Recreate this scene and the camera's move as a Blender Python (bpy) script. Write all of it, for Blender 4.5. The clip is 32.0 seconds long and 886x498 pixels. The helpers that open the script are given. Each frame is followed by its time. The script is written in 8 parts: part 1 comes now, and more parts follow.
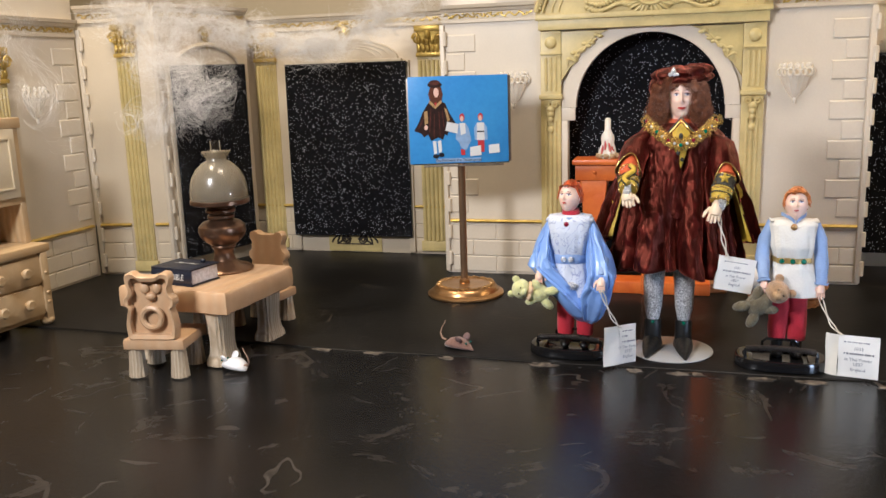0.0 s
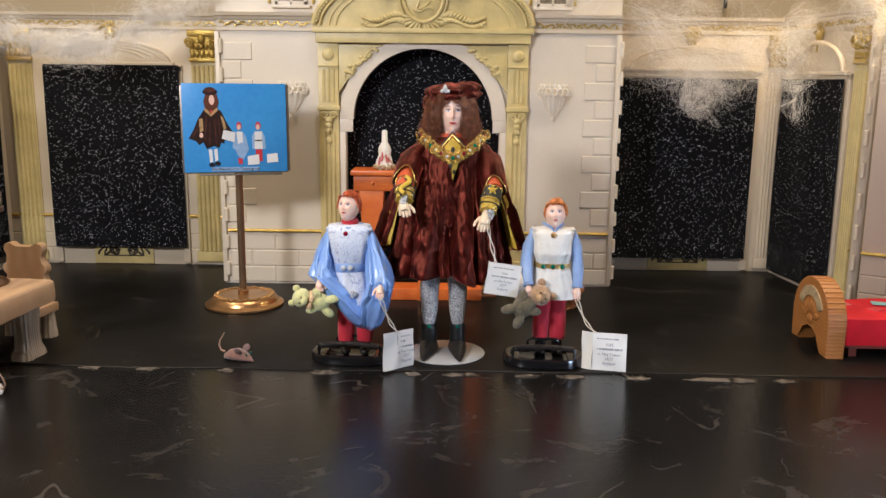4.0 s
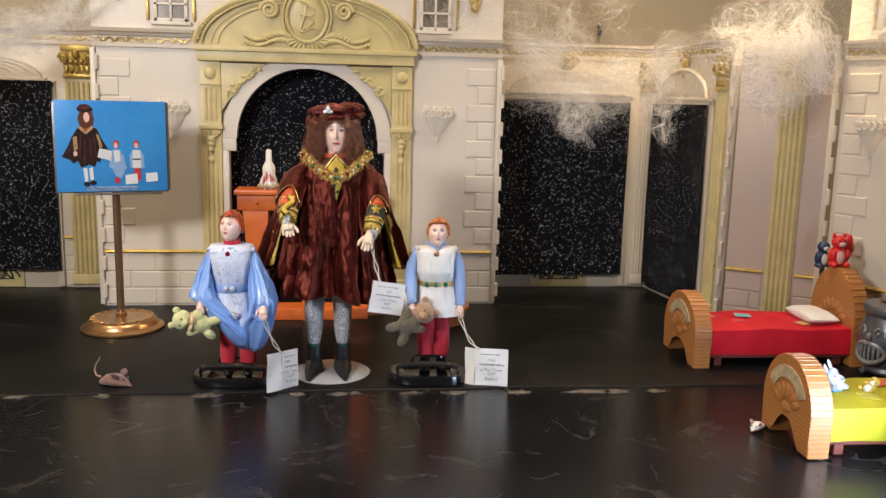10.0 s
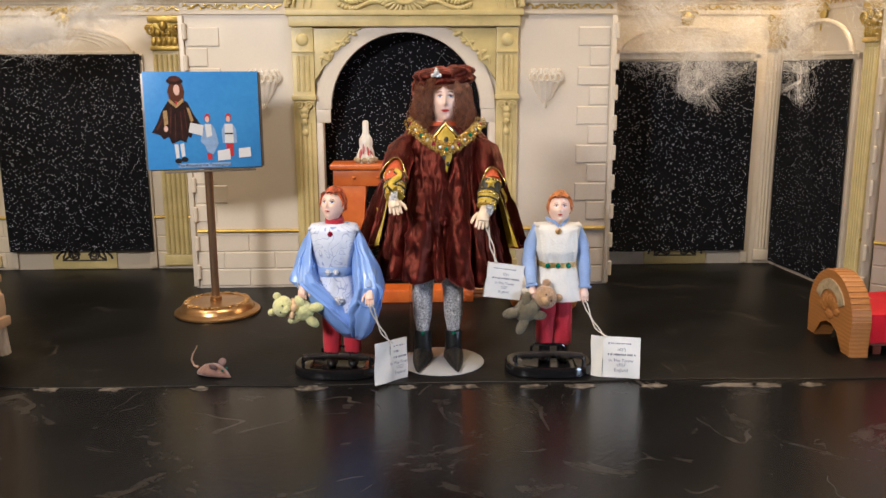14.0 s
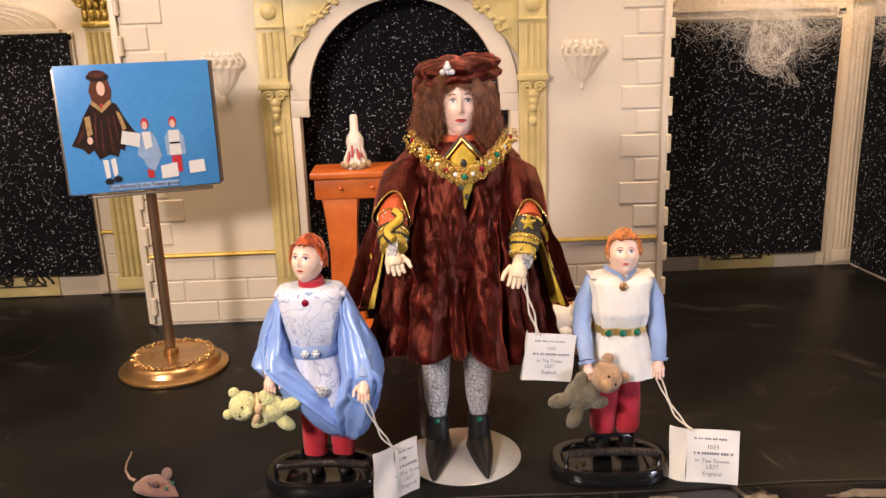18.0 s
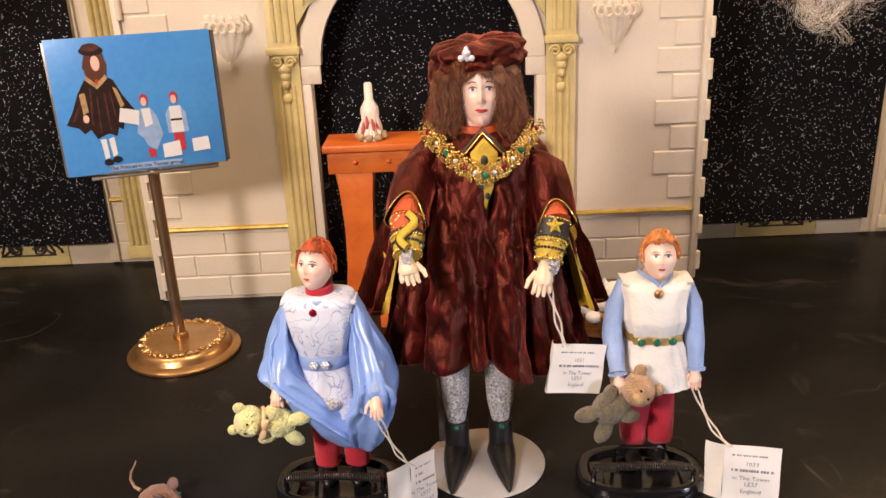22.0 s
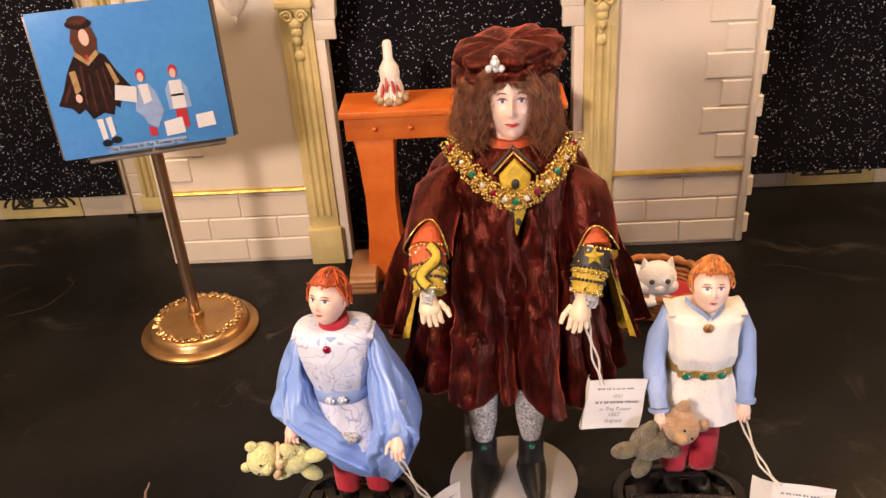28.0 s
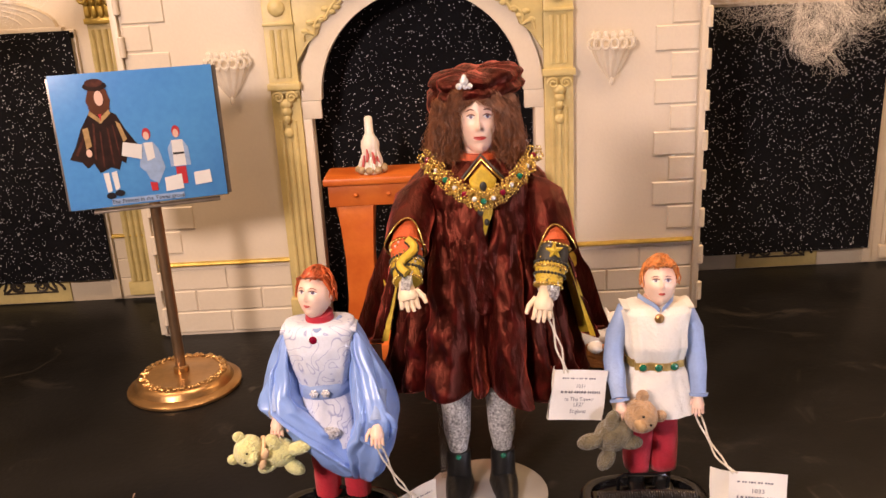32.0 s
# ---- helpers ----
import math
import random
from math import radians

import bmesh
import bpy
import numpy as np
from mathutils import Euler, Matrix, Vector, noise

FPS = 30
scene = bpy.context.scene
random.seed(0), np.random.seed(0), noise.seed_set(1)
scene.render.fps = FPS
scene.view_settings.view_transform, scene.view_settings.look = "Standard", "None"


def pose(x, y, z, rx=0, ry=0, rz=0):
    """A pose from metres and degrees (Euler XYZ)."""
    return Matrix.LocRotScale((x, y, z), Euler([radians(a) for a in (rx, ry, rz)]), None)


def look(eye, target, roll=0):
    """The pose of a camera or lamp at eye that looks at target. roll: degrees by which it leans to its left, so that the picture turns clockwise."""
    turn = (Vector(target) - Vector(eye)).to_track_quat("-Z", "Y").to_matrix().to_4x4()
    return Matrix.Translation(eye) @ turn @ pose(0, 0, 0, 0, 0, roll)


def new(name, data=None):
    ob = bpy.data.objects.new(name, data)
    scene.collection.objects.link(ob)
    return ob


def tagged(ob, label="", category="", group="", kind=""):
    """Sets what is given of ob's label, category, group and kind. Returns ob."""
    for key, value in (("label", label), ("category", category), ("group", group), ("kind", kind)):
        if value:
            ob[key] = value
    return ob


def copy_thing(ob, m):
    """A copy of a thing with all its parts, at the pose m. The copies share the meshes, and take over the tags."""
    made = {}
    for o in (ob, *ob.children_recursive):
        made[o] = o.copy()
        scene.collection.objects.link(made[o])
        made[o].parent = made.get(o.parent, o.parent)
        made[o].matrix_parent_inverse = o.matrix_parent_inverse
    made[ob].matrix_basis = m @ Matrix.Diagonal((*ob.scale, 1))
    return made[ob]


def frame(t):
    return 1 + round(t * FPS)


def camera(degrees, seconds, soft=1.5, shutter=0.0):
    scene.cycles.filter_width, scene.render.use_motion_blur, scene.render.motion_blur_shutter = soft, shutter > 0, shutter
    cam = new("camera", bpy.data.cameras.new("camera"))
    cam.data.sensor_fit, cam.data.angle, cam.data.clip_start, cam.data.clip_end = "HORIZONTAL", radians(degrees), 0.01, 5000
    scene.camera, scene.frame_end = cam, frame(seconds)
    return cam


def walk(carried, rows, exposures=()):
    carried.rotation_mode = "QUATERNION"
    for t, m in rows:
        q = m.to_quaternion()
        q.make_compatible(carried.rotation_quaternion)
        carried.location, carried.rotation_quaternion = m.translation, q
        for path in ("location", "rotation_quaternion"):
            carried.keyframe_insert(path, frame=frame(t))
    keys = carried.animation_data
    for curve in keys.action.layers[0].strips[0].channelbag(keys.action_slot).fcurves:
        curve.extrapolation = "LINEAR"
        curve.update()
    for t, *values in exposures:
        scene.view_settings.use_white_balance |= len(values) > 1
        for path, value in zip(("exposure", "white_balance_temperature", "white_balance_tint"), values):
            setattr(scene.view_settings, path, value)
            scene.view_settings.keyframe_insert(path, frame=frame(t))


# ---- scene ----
cam = camera(55.2, 32.0)
PATH = [
    (0, (0.003, -0.004, 0.197), (-0.522, 1.883, -0.209), -1.8),
    (0.5, (0.0, -0.004, 0.198), (-0.482, 1.896, -0.197), -1.4),
    (1, (-0.002, -0.008, 0.199), (-0.422, 1.908, -0.191), -0.9),
    (1.5, (-0.005, -0.009, 0.199), (-0.348, 1.921, -0.198), -0.5),
    (2, (-0.004, -0.008, 0.198), (-0.277, 1.932, -0.206), -0.2),
    (2.5, (-0.002, -0.011, 0.199), (-0.203, 1.939, -0.201), -0.0),
    (4.5, (0.005, -0.015, 0.199), (0.055, 1.947, -0.186), 0.8),
    (5, (0.007, -0.018, 0.199), (0.127, 1.943, -0.175), 1.0),
    (5.5, (0.012, -0.021, 0.199), (0.211, 1.936, -0.163), 1.1),
    (6, (0.014, -0.023, 0.2), (0.286, 1.926, -0.153), 1.2),
    (6.5, (0.018, -0.027, 0.201), (0.348, 1.915, -0.142), 1.3),
    (7, (0.02, -0.03, 0.202), (0.398, 1.906, -0.131), 1.4),
    (7.5, (0.021, -0.03, 0.202), (0.429, 1.9, -0.126), 1.4),
    (8, (0.022, -0.032, 0.201), (0.437, 1.898, -0.121), 1.3),
    (8.5, (0.021, -0.032, 0.202), (0.43, 1.899, -0.118), 1.3),
    (9, (0.02, -0.031, 0.201), (0.404, 1.906, -0.118), 1.3),
    (9.5, (0.02, -0.028, 0.201), (0.349, 1.917, -0.129), 1.2),
    (10, (0.009, -0.021, 0.201), (0.25, 1.935, -0.143), 1.4),
    (10.5, (0.005, -0.019, 0.202), (0.198, 1.942, -0.141), 1.4),
    (11, (0.005, -0.02, 0.2), (0.19, 1.943, -0.136), 1.3),
    (11.5, (0.005, -0.02, 0.2), (0.179, 1.944, -0.135), 1.3),
    (12, (0.002, -0.019, 0.2), (0.141, 1.947, -0.137), 1.3),
    (12.5, (-0.001, -0.015, 0.2), (0.094, 1.952, -0.147), 1.3),
    (13, (-0.004, -0.007, 0.201), (0.059, 1.961, -0.15), 1.1),
    (13.5, (-0.009, 0.012, 0.198), (0.047, 1.979, -0.163), 0.5),
    (14, (-0.013, 0.04, 0.193), (0.047, 1.997, -0.214), -0.2),
    (14.5, (-0.013, 0.077, 0.188), (0.056, 2.027, -0.248), -0.8),
    (16.5, (-0.014, 0.172, 0.198), (0.028, 2.106, -0.308), -1.8),
    (17, (-0.013, 0.184, 0.207), (0.039, 2.118, -0.298), -1.8),
    (17.5, (-0.013, 0.196, 0.213), (0.044, 2.126, -0.308), -1.8),
    (18, (-0.015, 0.204, 0.218), (0.037, 2.129, -0.322), -1.9),
    (18.5, (-0.016, 0.211, 0.224), (0.029, 2.129, -0.34), -2.1),
    (19, (-0.015, 0.221, 0.225), (0.04, 2.129, -0.373), -2.1),
    (19.5, (-0.014, 0.227, 0.23), (0.037, 2.132, -0.376), -2.3),
    (20, (-0.013, 0.231, 0.232), (0.026, 2.14, -0.362), -2.9),
    (20.5, (-0.015, 0.232, 0.237), (0.013, 2.147, -0.341), -3.2),
    (21, (-0.015, 0.239, 0.237), (-0.004, 2.148, -0.36), -3.3),
    (21.5, (-0.013, 0.243, 0.236), (-0.011, 2.133, -0.419), -3.0),
    (22, (-0.01, 0.245, 0.241), (-0.025, 2.117, -0.465), -2.6),
    (22.5, (-0.009, 0.251, 0.25), (-0.049, 2.106, -0.495), -2.5),
    (23, (-0.008, 0.255, 0.259), (-0.071, 2.082, -0.552), -2.9),
    (23.5, (-0.006, 0.262, 0.268), (-0.079, 2.068, -0.587), -3.1),
    (24, (-0.006, 0.265, 0.271), (-0.081, 2.062, -0.603), -3.1),
    (24.5, (-0.006, 0.266, 0.279), (-0.085, 2.051, -0.62), -3.0),
    (25, (-0.007, 0.267, 0.283), (-0.093, 2.035, -0.647), -3.0),
    (25.5, (-0.007, 0.271, 0.287), (-0.099, 2.024, -0.672), -2.9),
    (27.5, (-0.006, 0.299, 0.288), (-0.108, 2.03, -0.709), -3.9),
    (28, (-0.006, 0.304, 0.283), (-0.105, 2.046, -0.694), -4.0),
    (28.5, (-0.008, 0.306, 0.279), (-0.105, 2.075, -0.649), -3.7),
    (29, (-0.009, 0.303, 0.275), (-0.103, 2.08, -0.638), -3.5),
    (29.5, (-0.01, 0.297, 0.272), (-0.091, 2.084, -0.622), -3.2),
    (30, (-0.01, 0.291, 0.264), (-0.086, 2.098, -0.589), -3.5),
    (30.5, (-0.008, 0.283, 0.256), (-0.076, 2.117, -0.54), -3.7),
    (31, (-0.009, 0.275, 0.246), (-0.067, 2.136, -0.485), -3.8),
    (31.5, (-0.01, 0.261, 0.243), (-0.055, 2.146, -0.426), -3.5),
    (32, (-0.009, 0.242, 0.235), (-0.026, 2.146, -0.377), -3.1),
]
EXPOSURES = [(0.0, -0.08, 5350, 13), (6.0, -0.26, 5400, 14), (9.0, -0.25, 5400, 14), (13.0, -0.22, 5400, 13), (16.5, 0.0, 6250, 22), (25.0, 0.03, 6550, 26), (28.0, 0.02, 6850, 30), (32.0, -0.02, 7000, 33)]
walk(cam, [(t, look(eye, target, roll)) for t, eye, target, roll in PATH], EXPOSURES)

# ---- light ----
world = bpy.data.worlds.new("room_light")
scene.world = world
world.use_nodes = True
world.node_tree.nodes["Background"].inputs[0].default_value = (1.0, 0.86, 0.68, 1)
world.node_tree.nodes["Background"].inputs[1].default_value = 0.12


def area_lamp(name, eye, target, size, watts, colour, spread=180):
    data = bpy.data.lights.new(name, "AREA")
    data.shape, data.size, data.energy, data.color = "DISK", size, watts, colour
    data.spread = radians(spread)
    ob = new(name, data)
    ob.matrix_world = look(eye, target)
    return ob


# warm ceiling lamp over the table, key lamp standing front left of the set, warm lamp above the right cornice
area_lamp("ceiling_lamp_light", (0.15, 0.35, 1.45), (0.0, 0.75, 0.0), 0.35, 12.0, (1.0, 0.76, 0.50))
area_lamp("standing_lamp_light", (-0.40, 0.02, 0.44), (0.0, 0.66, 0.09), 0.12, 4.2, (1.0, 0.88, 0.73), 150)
area_lamp("wall_lamp_light", (0.360, 0.70, 0.40), (0.355, 0.74, 0.1), 0.05, 1.1, (1.0, 0.70, 0.33))
# unseen warm lamp added over the left to brighten wall and furniture
area_lamp("left_fill_light", (-0.50, 0.48, 0.74), (-0.47, 0.62, 0.05), 0.10, 3.4, (1.0, 0.76, 0.44))


# ---- materials ----
def mat(name, col, rough=0.5, metal=0.0, var=0.12, scale=40.0, bump=0.15, bscale=250.0, col2=None, spec=0.5, sheen=0.0,
        coat=0.0, depth=0.001, trans=0.0, alpha=1.0, sub=0.0):
    """A node material with two scales of mottling and a fine bump."""
    m = bpy.data.materials.new(name)
    m.use_nodes = True
    nt = m.node_tree
    n, l = nt.nodes, nt.links
    b = n["Principled BSDF"]
    b.inputs["Roughness"].default_value = rough
    b.inputs["Metallic"].default_value = metal
    b.inputs["Specular IOR Level"].default_value = spec
    b.inputs["Sheen Weight"].default_value = sheen
    b.inputs["Coat Weight"].default_value = coat
    b.inputs["Transmission Weight"].default_value = trans
    b.inputs["Alpha"].default_value = alpha
    if sub:
        b.inputs["Subsurface Weight"].default_value = sub
        b.inputs["Subsurface Radius"].default_value = (0.004, 0.002, 0.001)
    tc = n.new("ShaderNodeTexCoord")
    big = n.new("ShaderNodeTexNoise")
    big.inputs["Scale"].default_value, big.inputs["Detail"].default_value = scale, 5
    l.new(tc.outputs["Object"], big.inputs["Vector"])
    fine = n.new("ShaderNodeTexNoise")
    fine.inputs["Scale"].default_value, fine.inputs["Detail"].default_value = bscale, 4
    l.new(tc.outputs["Object"], fine.inputs["Vector"])
    ramp = n.new("ShaderNodeValToRGB")
    c2 = col2 or tuple(c * (1 - 2 * var) for c in col)
    ramp.color_ramp.elements[0].position, ramp.color_ramp.elements[1].position = 0.32, 0.68
    ramp.color_ramp.elements[0].color, ramp.color_ramp.elements[1].color = (*c2, 1), (*col, 1)
    add = n.new("ShaderNodeMath")
    add.operation = "MULTIPLY_ADD"
    add.inputs[1].default_value = 0.3
    l.new(fine.outputs["Fac"], add.inputs[0])
    sub_ = n.new("ShaderNodeMath")
    sub_.operation = "MULTIPLY_ADD"
    sub_.inputs[1].default_value, sub_.inputs[2].default_value = 1.0, -0.15
    l.new(big.outputs["Fac"], sub_.inputs[0])
    l.new(sub_.outputs[0], add.inputs[2])
    l.new(add.outputs[0], ramp.inputs["Fac"])
    l.new(ramp.outputs["Color"], b.inputs["Base Color"])
    if bump:
        bn = n.new("ShaderNodeBump")
        bn.inputs["Strength"].default_value, bn.inputs["Distance"].default_value = bump, depth
        l.new(fine.outputs["Fac"], bn.inputs["Height"])
        l.new(bn.outputs["Normal"], b.inputs["Normal"])
    return m


def glow(name, col, strength):
    m = bpy.data.materials.new(name)
    m.use_nodes = True
    b = m.node_tree.nodes["Principled BSDF"]
    b.inputs["Base Color"].default_value = (*col, 1)
    b.inputs["Emission Color"].default_value = (*col, 1)
    b.inputs["Emission Strength"].default_value = strength
    return m


def glitter_cloth():
    """Black felt strewn with silver specks."""
    m = mat("black_glitter_cloth", (0.006, 0.006, 0.0075), 0.85, var=0.2, scale=60, bump=0.5, bscale=900, spec=0.1)
    n, l = m.node_tree.nodes, m.node_tree.links
    b = n["Principled BSDF"]
    tc = n.new("ShaderNodeTexCoord")

    def specks(scale, radius, share):
        v = n.new("ShaderNodeTexVoronoi")
        v.inputs["Scale"].default_value = scale
        l.new(tc.outputs["Object"], v.inputs["Vector"])
        near = n.new("ShaderNodeMath")
        near.operation, near.inputs[1].default_value = "LESS_THAN", radius
        l.new(v.outputs["Distance"], near.inputs[0])
        sep = n.new("ShaderNodeSeparateColor")
        l.new(v.outputs["Color"], sep.inputs[0])
        pick = n.new("ShaderNodeMath")
        pick.operation, pick.inputs[1].default_value = "GREATER_THAN", 1 - share
        l.new(sep.outputs[0], pick.inputs[0])
        out = n.new("ShaderNodeMath")
        out.operation = "MULTIPLY"
        l.new(near.outputs[0], out.inputs[0])
        l.new(pick.outputs[0], out.inputs[1])
        return out
    both = n.new("ShaderNodeMath")
    both.operation = "MAXIMUM"
    l.new(specks(1100, 0.26, 0.14).outputs[0], both.inputs[0])
    l.new(specks(580, 0.22, 0.14).outputs[0], both.inputs[1])
    mix = n.new("ShaderNodeMix")
    mix.data_type = "RGBA"
    l.new(both.outputs[0], mix.inputs["Factor"])
    l.new(b.inputs["Base Color"].links[0].from_socket, mix.inputs["A"])
    mix.inputs["B"].default_value = (0.95, 0.96, 1.0, 1)
    l.new(mix.outputs["Result"], b.inputs["Base Color"])
    rg = n.new("ShaderNodeMapRange")
    rg.inputs["To Min"].default_value, rg.inputs["To Max"].default_value = 0.85, 0.45
    l.new(both.outputs[0], rg.inputs["Value"])
    l.new(rg.outputs["Result"], b.inputs["Roughness"])
    return m


def marbled_black(name="black_marbled_vinyl", gain=1.0, gloss=0.26, base=(0.022, 0.021, 0.02), spec=0.5):
    """Black glossy vinyl with thin grey swirls and mottled patches."""
    m = mat(name, base, 0.3, var=0.25, scale=14, bump=0.25, bscale=300, depth=0.0006, spec=spec)
    n, l = m.node_tree.nodes, m.node_tree.links
    b = n["Principled BSDF"]
    tc = n.new("ShaderNodeTexCoord")
    warp = n.new("ShaderNodeTexNoise")
    warp.inputs["Scale"].default_value, warp.inputs["Detail"].default_value = 9, 3
    warp.inputs["Distortion"].default_value = 0.8
    l.new(tc.outputs["Object"], warp.inputs["Vector"])
    # thin contour lines of a warped noise
    band = n.new("ShaderNodeMath")
    band.operation, band.inputs[1].default_value = "PINGPONG", 0.11
    l.new(warp.outputs["Fac"], band.inputs[0])
    thin = n.new("ShaderNodeMapRange")
    thin.inputs["From Min"].default_value, thin.inputs["From Max"].default_value = 0.0, 0.007
    thin.inputs["To Min"].default_value, thin.inputs["To Max"].default_value = 1.0, 0.0
    l.new(band.outputs[0], thin.inputs["Value"])
    gate = n.new("ShaderNodeTexNoise")
    gate.inputs["Scale"].default_value, gate.inputs["Detail"].default_value = 23, 4
    l.new(tc.outputs["Object"], gate.inputs["Vector"])
    gm = n.new("ShaderNodeMapRange")
    gm.inputs["From Min"].default_value, gm.inputs["From Max"].default_value = 0.53, 0.66
    l.new(gate.outputs["Fac"], gm.inputs["Value"])
    mul = n.new("ShaderNodeMath")
    mul.operation = "MULTIPLY"
    l.new(thin.outputs["Result"], mul.inputs[0])
    l.new(gm.outputs["Result"], mul.inputs[1])
    blot = n.new("ShaderNodeTexNoise")
    blot.inputs["Scale"].default_value, blot.inputs["Detail"].default_value, blot.inputs["Roughness"].default_value = 16, 8, 0.7
    blot.inputs["Distortion"].default_value = 1.5
    l.new(tc.outputs["Object"], blot.inputs["Vector"])
    bm_ = n.new("ShaderNodeMapRange")
    bm_.inputs["From Min"].default_value, bm_.inputs["From Max"].default_value = 0.57, 0.70
    bm_.inputs["To Max"].default_value = 0.6 * gain
    gm.inputs["To Max"].default_value = gain
    l.new(blot.outputs["Fac"], bm_.inputs["Value"])
    mx = n.new("ShaderNodeMath")
    mx.operation = "MAXIMUM"
    l.new(mul.outputs[0], mx.inputs[0])
    l.new(bm_.outputs["Result"], mx.inputs[1])
    mix = n.new("ShaderNodeMix")
    mix.data_type = "RGBA"
    l.new(mx.outputs[0], mix.inputs["Factor"])
    l.new(b.inputs["Base Color"].links[0].from_socket, mix.inputs["A"])
    mix.inputs["B"].default_value = (0.17, 0.145, 0.12, 1)
    l.new(mix.outputs["Result"], b.inputs["Base Color"])
    rg = n.new("ShaderNodeMapRange")
    rg.inputs["To Min"].default_value, rg.inputs["To Max"].default_value = gloss, gloss + 0.3
    l.new(mx.outputs[0], rg.inputs["Value"])
    l.new(rg.outputs["Result"], b.inputs["Roughness"])
    return m


def wood(name, dark, light, rough=0.4, rings=60.0, axis="Z", relief=0.5):
    m = mat(name, light, rough, var=0.1, scale=30, bump=0.2, bscale=200)
    n, l = m.node_tree.nodes, m.node_tree.links
    b = n["Principled BSDF"]
    tc = n.new("ShaderNodeTexCoord")
    w = n.new("ShaderNodeTexWave")
    w.bands_direction = axis
    w.inputs["Scale"].default_value, w.inputs["Distortion"].default_value = rings, 3.0
    w.inputs["Detail"].default_value, w.inputs["Detail Scale"].default_value = 3, 1.2
    l.new(tc.outputs["Object"], w.inputs["Vector"])
    mix = n.new("ShaderNodeMix")
    mix.data_type = "RGBA"
    l.new(w.outputs["Fac"], mix.inputs["Factor"])
    mix.inputs["A"].default_value = (*dark, 1)
    l.new(b.inputs["Base Color"].links[0].from_socket, mix.inputs["B"])
    l.new(mix.outputs["Result"], b.inputs["Base Color"])
    bn = n.new("ShaderNodeBump")
    bn.inputs["Strength"].default_value, bn.inputs["Distance"].default_value = relief, 0.0006
    l.new(w.outputs["Fac"], bn.inputs["Height"])
    l.new(bn.outputs["Normal"], b.inputs["Normal"])
    return m


def glass(name, col=(1, 1, 1), rough=0.02, ior=1.45):
    m = bpy.data.materials.new(name)
    m.use_nodes = True
    b = m.node_tree.nodes["Principled BSDF"]
    b.inputs["Base Color"].default_value = (*col, 1)
    b.inputs["Roughness"].default_value = rough
    b.inputs["Transmission Weight"].default_value = 1.0
    b.inputs["IOR"].default_value = ior
    return m


CREAM = mat("cream_plastic", (0.62, 0.535, 0.40), 0.42, var=0.05, scale=12, bump=0.12, bscale=500, sub=0.0)
IVORY = mat("ivory_plastic", (0.67, 0.60, 0.485), 0.4, var=0.05, scale=14, bump=0.1, bscale=500)
PINKISH = mat("pinkish_plastic", (0.47, 0.365, 0.28), 0.42, var=0.04, scale=12, bump=0.1, bscale=500)
STRAW = mat("straw_plastic", (0.60, 0.49, 0.21), 0.42, var=0.1, scale=60, bump=0.2, bscale=400)
GOLD = mat("gold_paint", (0.62, 0.44, 0.10), 0.33, metal=0.6, var=0.18, scale=90, bump=0.3, bscale=500)
BRONZE = mat("antique_bronze", (0.50, 0.29, 0.12), 0.3, metal=0.85, var=0.15, scale=50, bump=0.15, bscale=300)
BLACKCLOTH = glitter_cloth()
VINYL = marbled_black(gain=0.42, base=(0.011, 0.0105, 0.0105), spec=0.24)
VINYL_BACK = marbled_black("plain_black_vinyl", 0.22, 0.36, (0.010, 0.0095, 0.009), 0.15)
WALLPAINT = mat("beige_wall_paint", (0.50, 0.42, 0.28), 0.8, var=0.04, scale=3, bump=0.2, bscale=120)
CEIL = mat("white_ceiling_paint", (0.75, 0.7, 0.6), 0.85, var=0.03, scale=4)
DARKGAP = mat("dark_iron_scroll", (0.05, 0.04, 0.03), 0.5, metal=0.3)


# ---- mesh tools ----
def finish(name, bm, mats, smooth=True, sharp=38):
    me = bpy.data.meshes.new(name)
    bmesh.ops.recalc_face_normals(bm, faces=bm.faces)
    bm.to_mesh(me)
    bm.free()
    for m in mats if isinstance(mats, (list, tuple)) else [mats]:
        me.materials.append(m)
    if smooth:
        me.shade_smooth()
        me.set_sharp_from_angle(angle=radians(sharp))
    return me


def thing(name, bm=None, mats=None, m=None, label="", category="", group="", kind="", smooth=True, sharp=38):
    ob = new(name, finish(name, bm, mats, smooth, sharp) if bm else None)
    if m is not None:
        ob.matrix_world = m
    return tagged(ob, label, category, group, kind)


def part(name, bm, mats, parent, label="", m=None, smooth=True, sharp=38):
    ob = new(name, finish(name, bm, mats, smooth, sharp))
    ob.parent = parent
    if m is not None:
        ob.matrix_local = m
    return tagged(ob, label)


def shared(name, me, parent, m):
    ob = new(name, me)
    ob.parent = parent
    ob.matrix_local = m
    return ob


def box(bm, x0, x1, y0, y1, z0, z1, bevel=0.0, mi=0, m=None, seg=2):
    r = bmesh.ops.create_cube(bm, size=1)
    vs = r["verts"]
    t = Matrix.Translation(((x0 + x1) / 2, (y0 + y1) / 2, (z0 + z1) / 2)) @ Matrix.Diagonal((abs(x1 - x0), abs(y1 - y0), abs(z1 - z0), 1))
    bmesh.ops.transform(bm, matrix=(m @ t) if m else t, verts=vs)
    faces = {f for v in vs for f in v.link_faces}
    for f in faces:
        f.material_index = mi
    if bevel:
        es = {e for v in vs for e in v.link_edges}
        for f in bmesh.ops.bevel(bm, geom=list(es), offset=bevel, segments=seg, affect="EDGES", profile=0.6)["faces"]:
            f.material_index = mi
    return bm


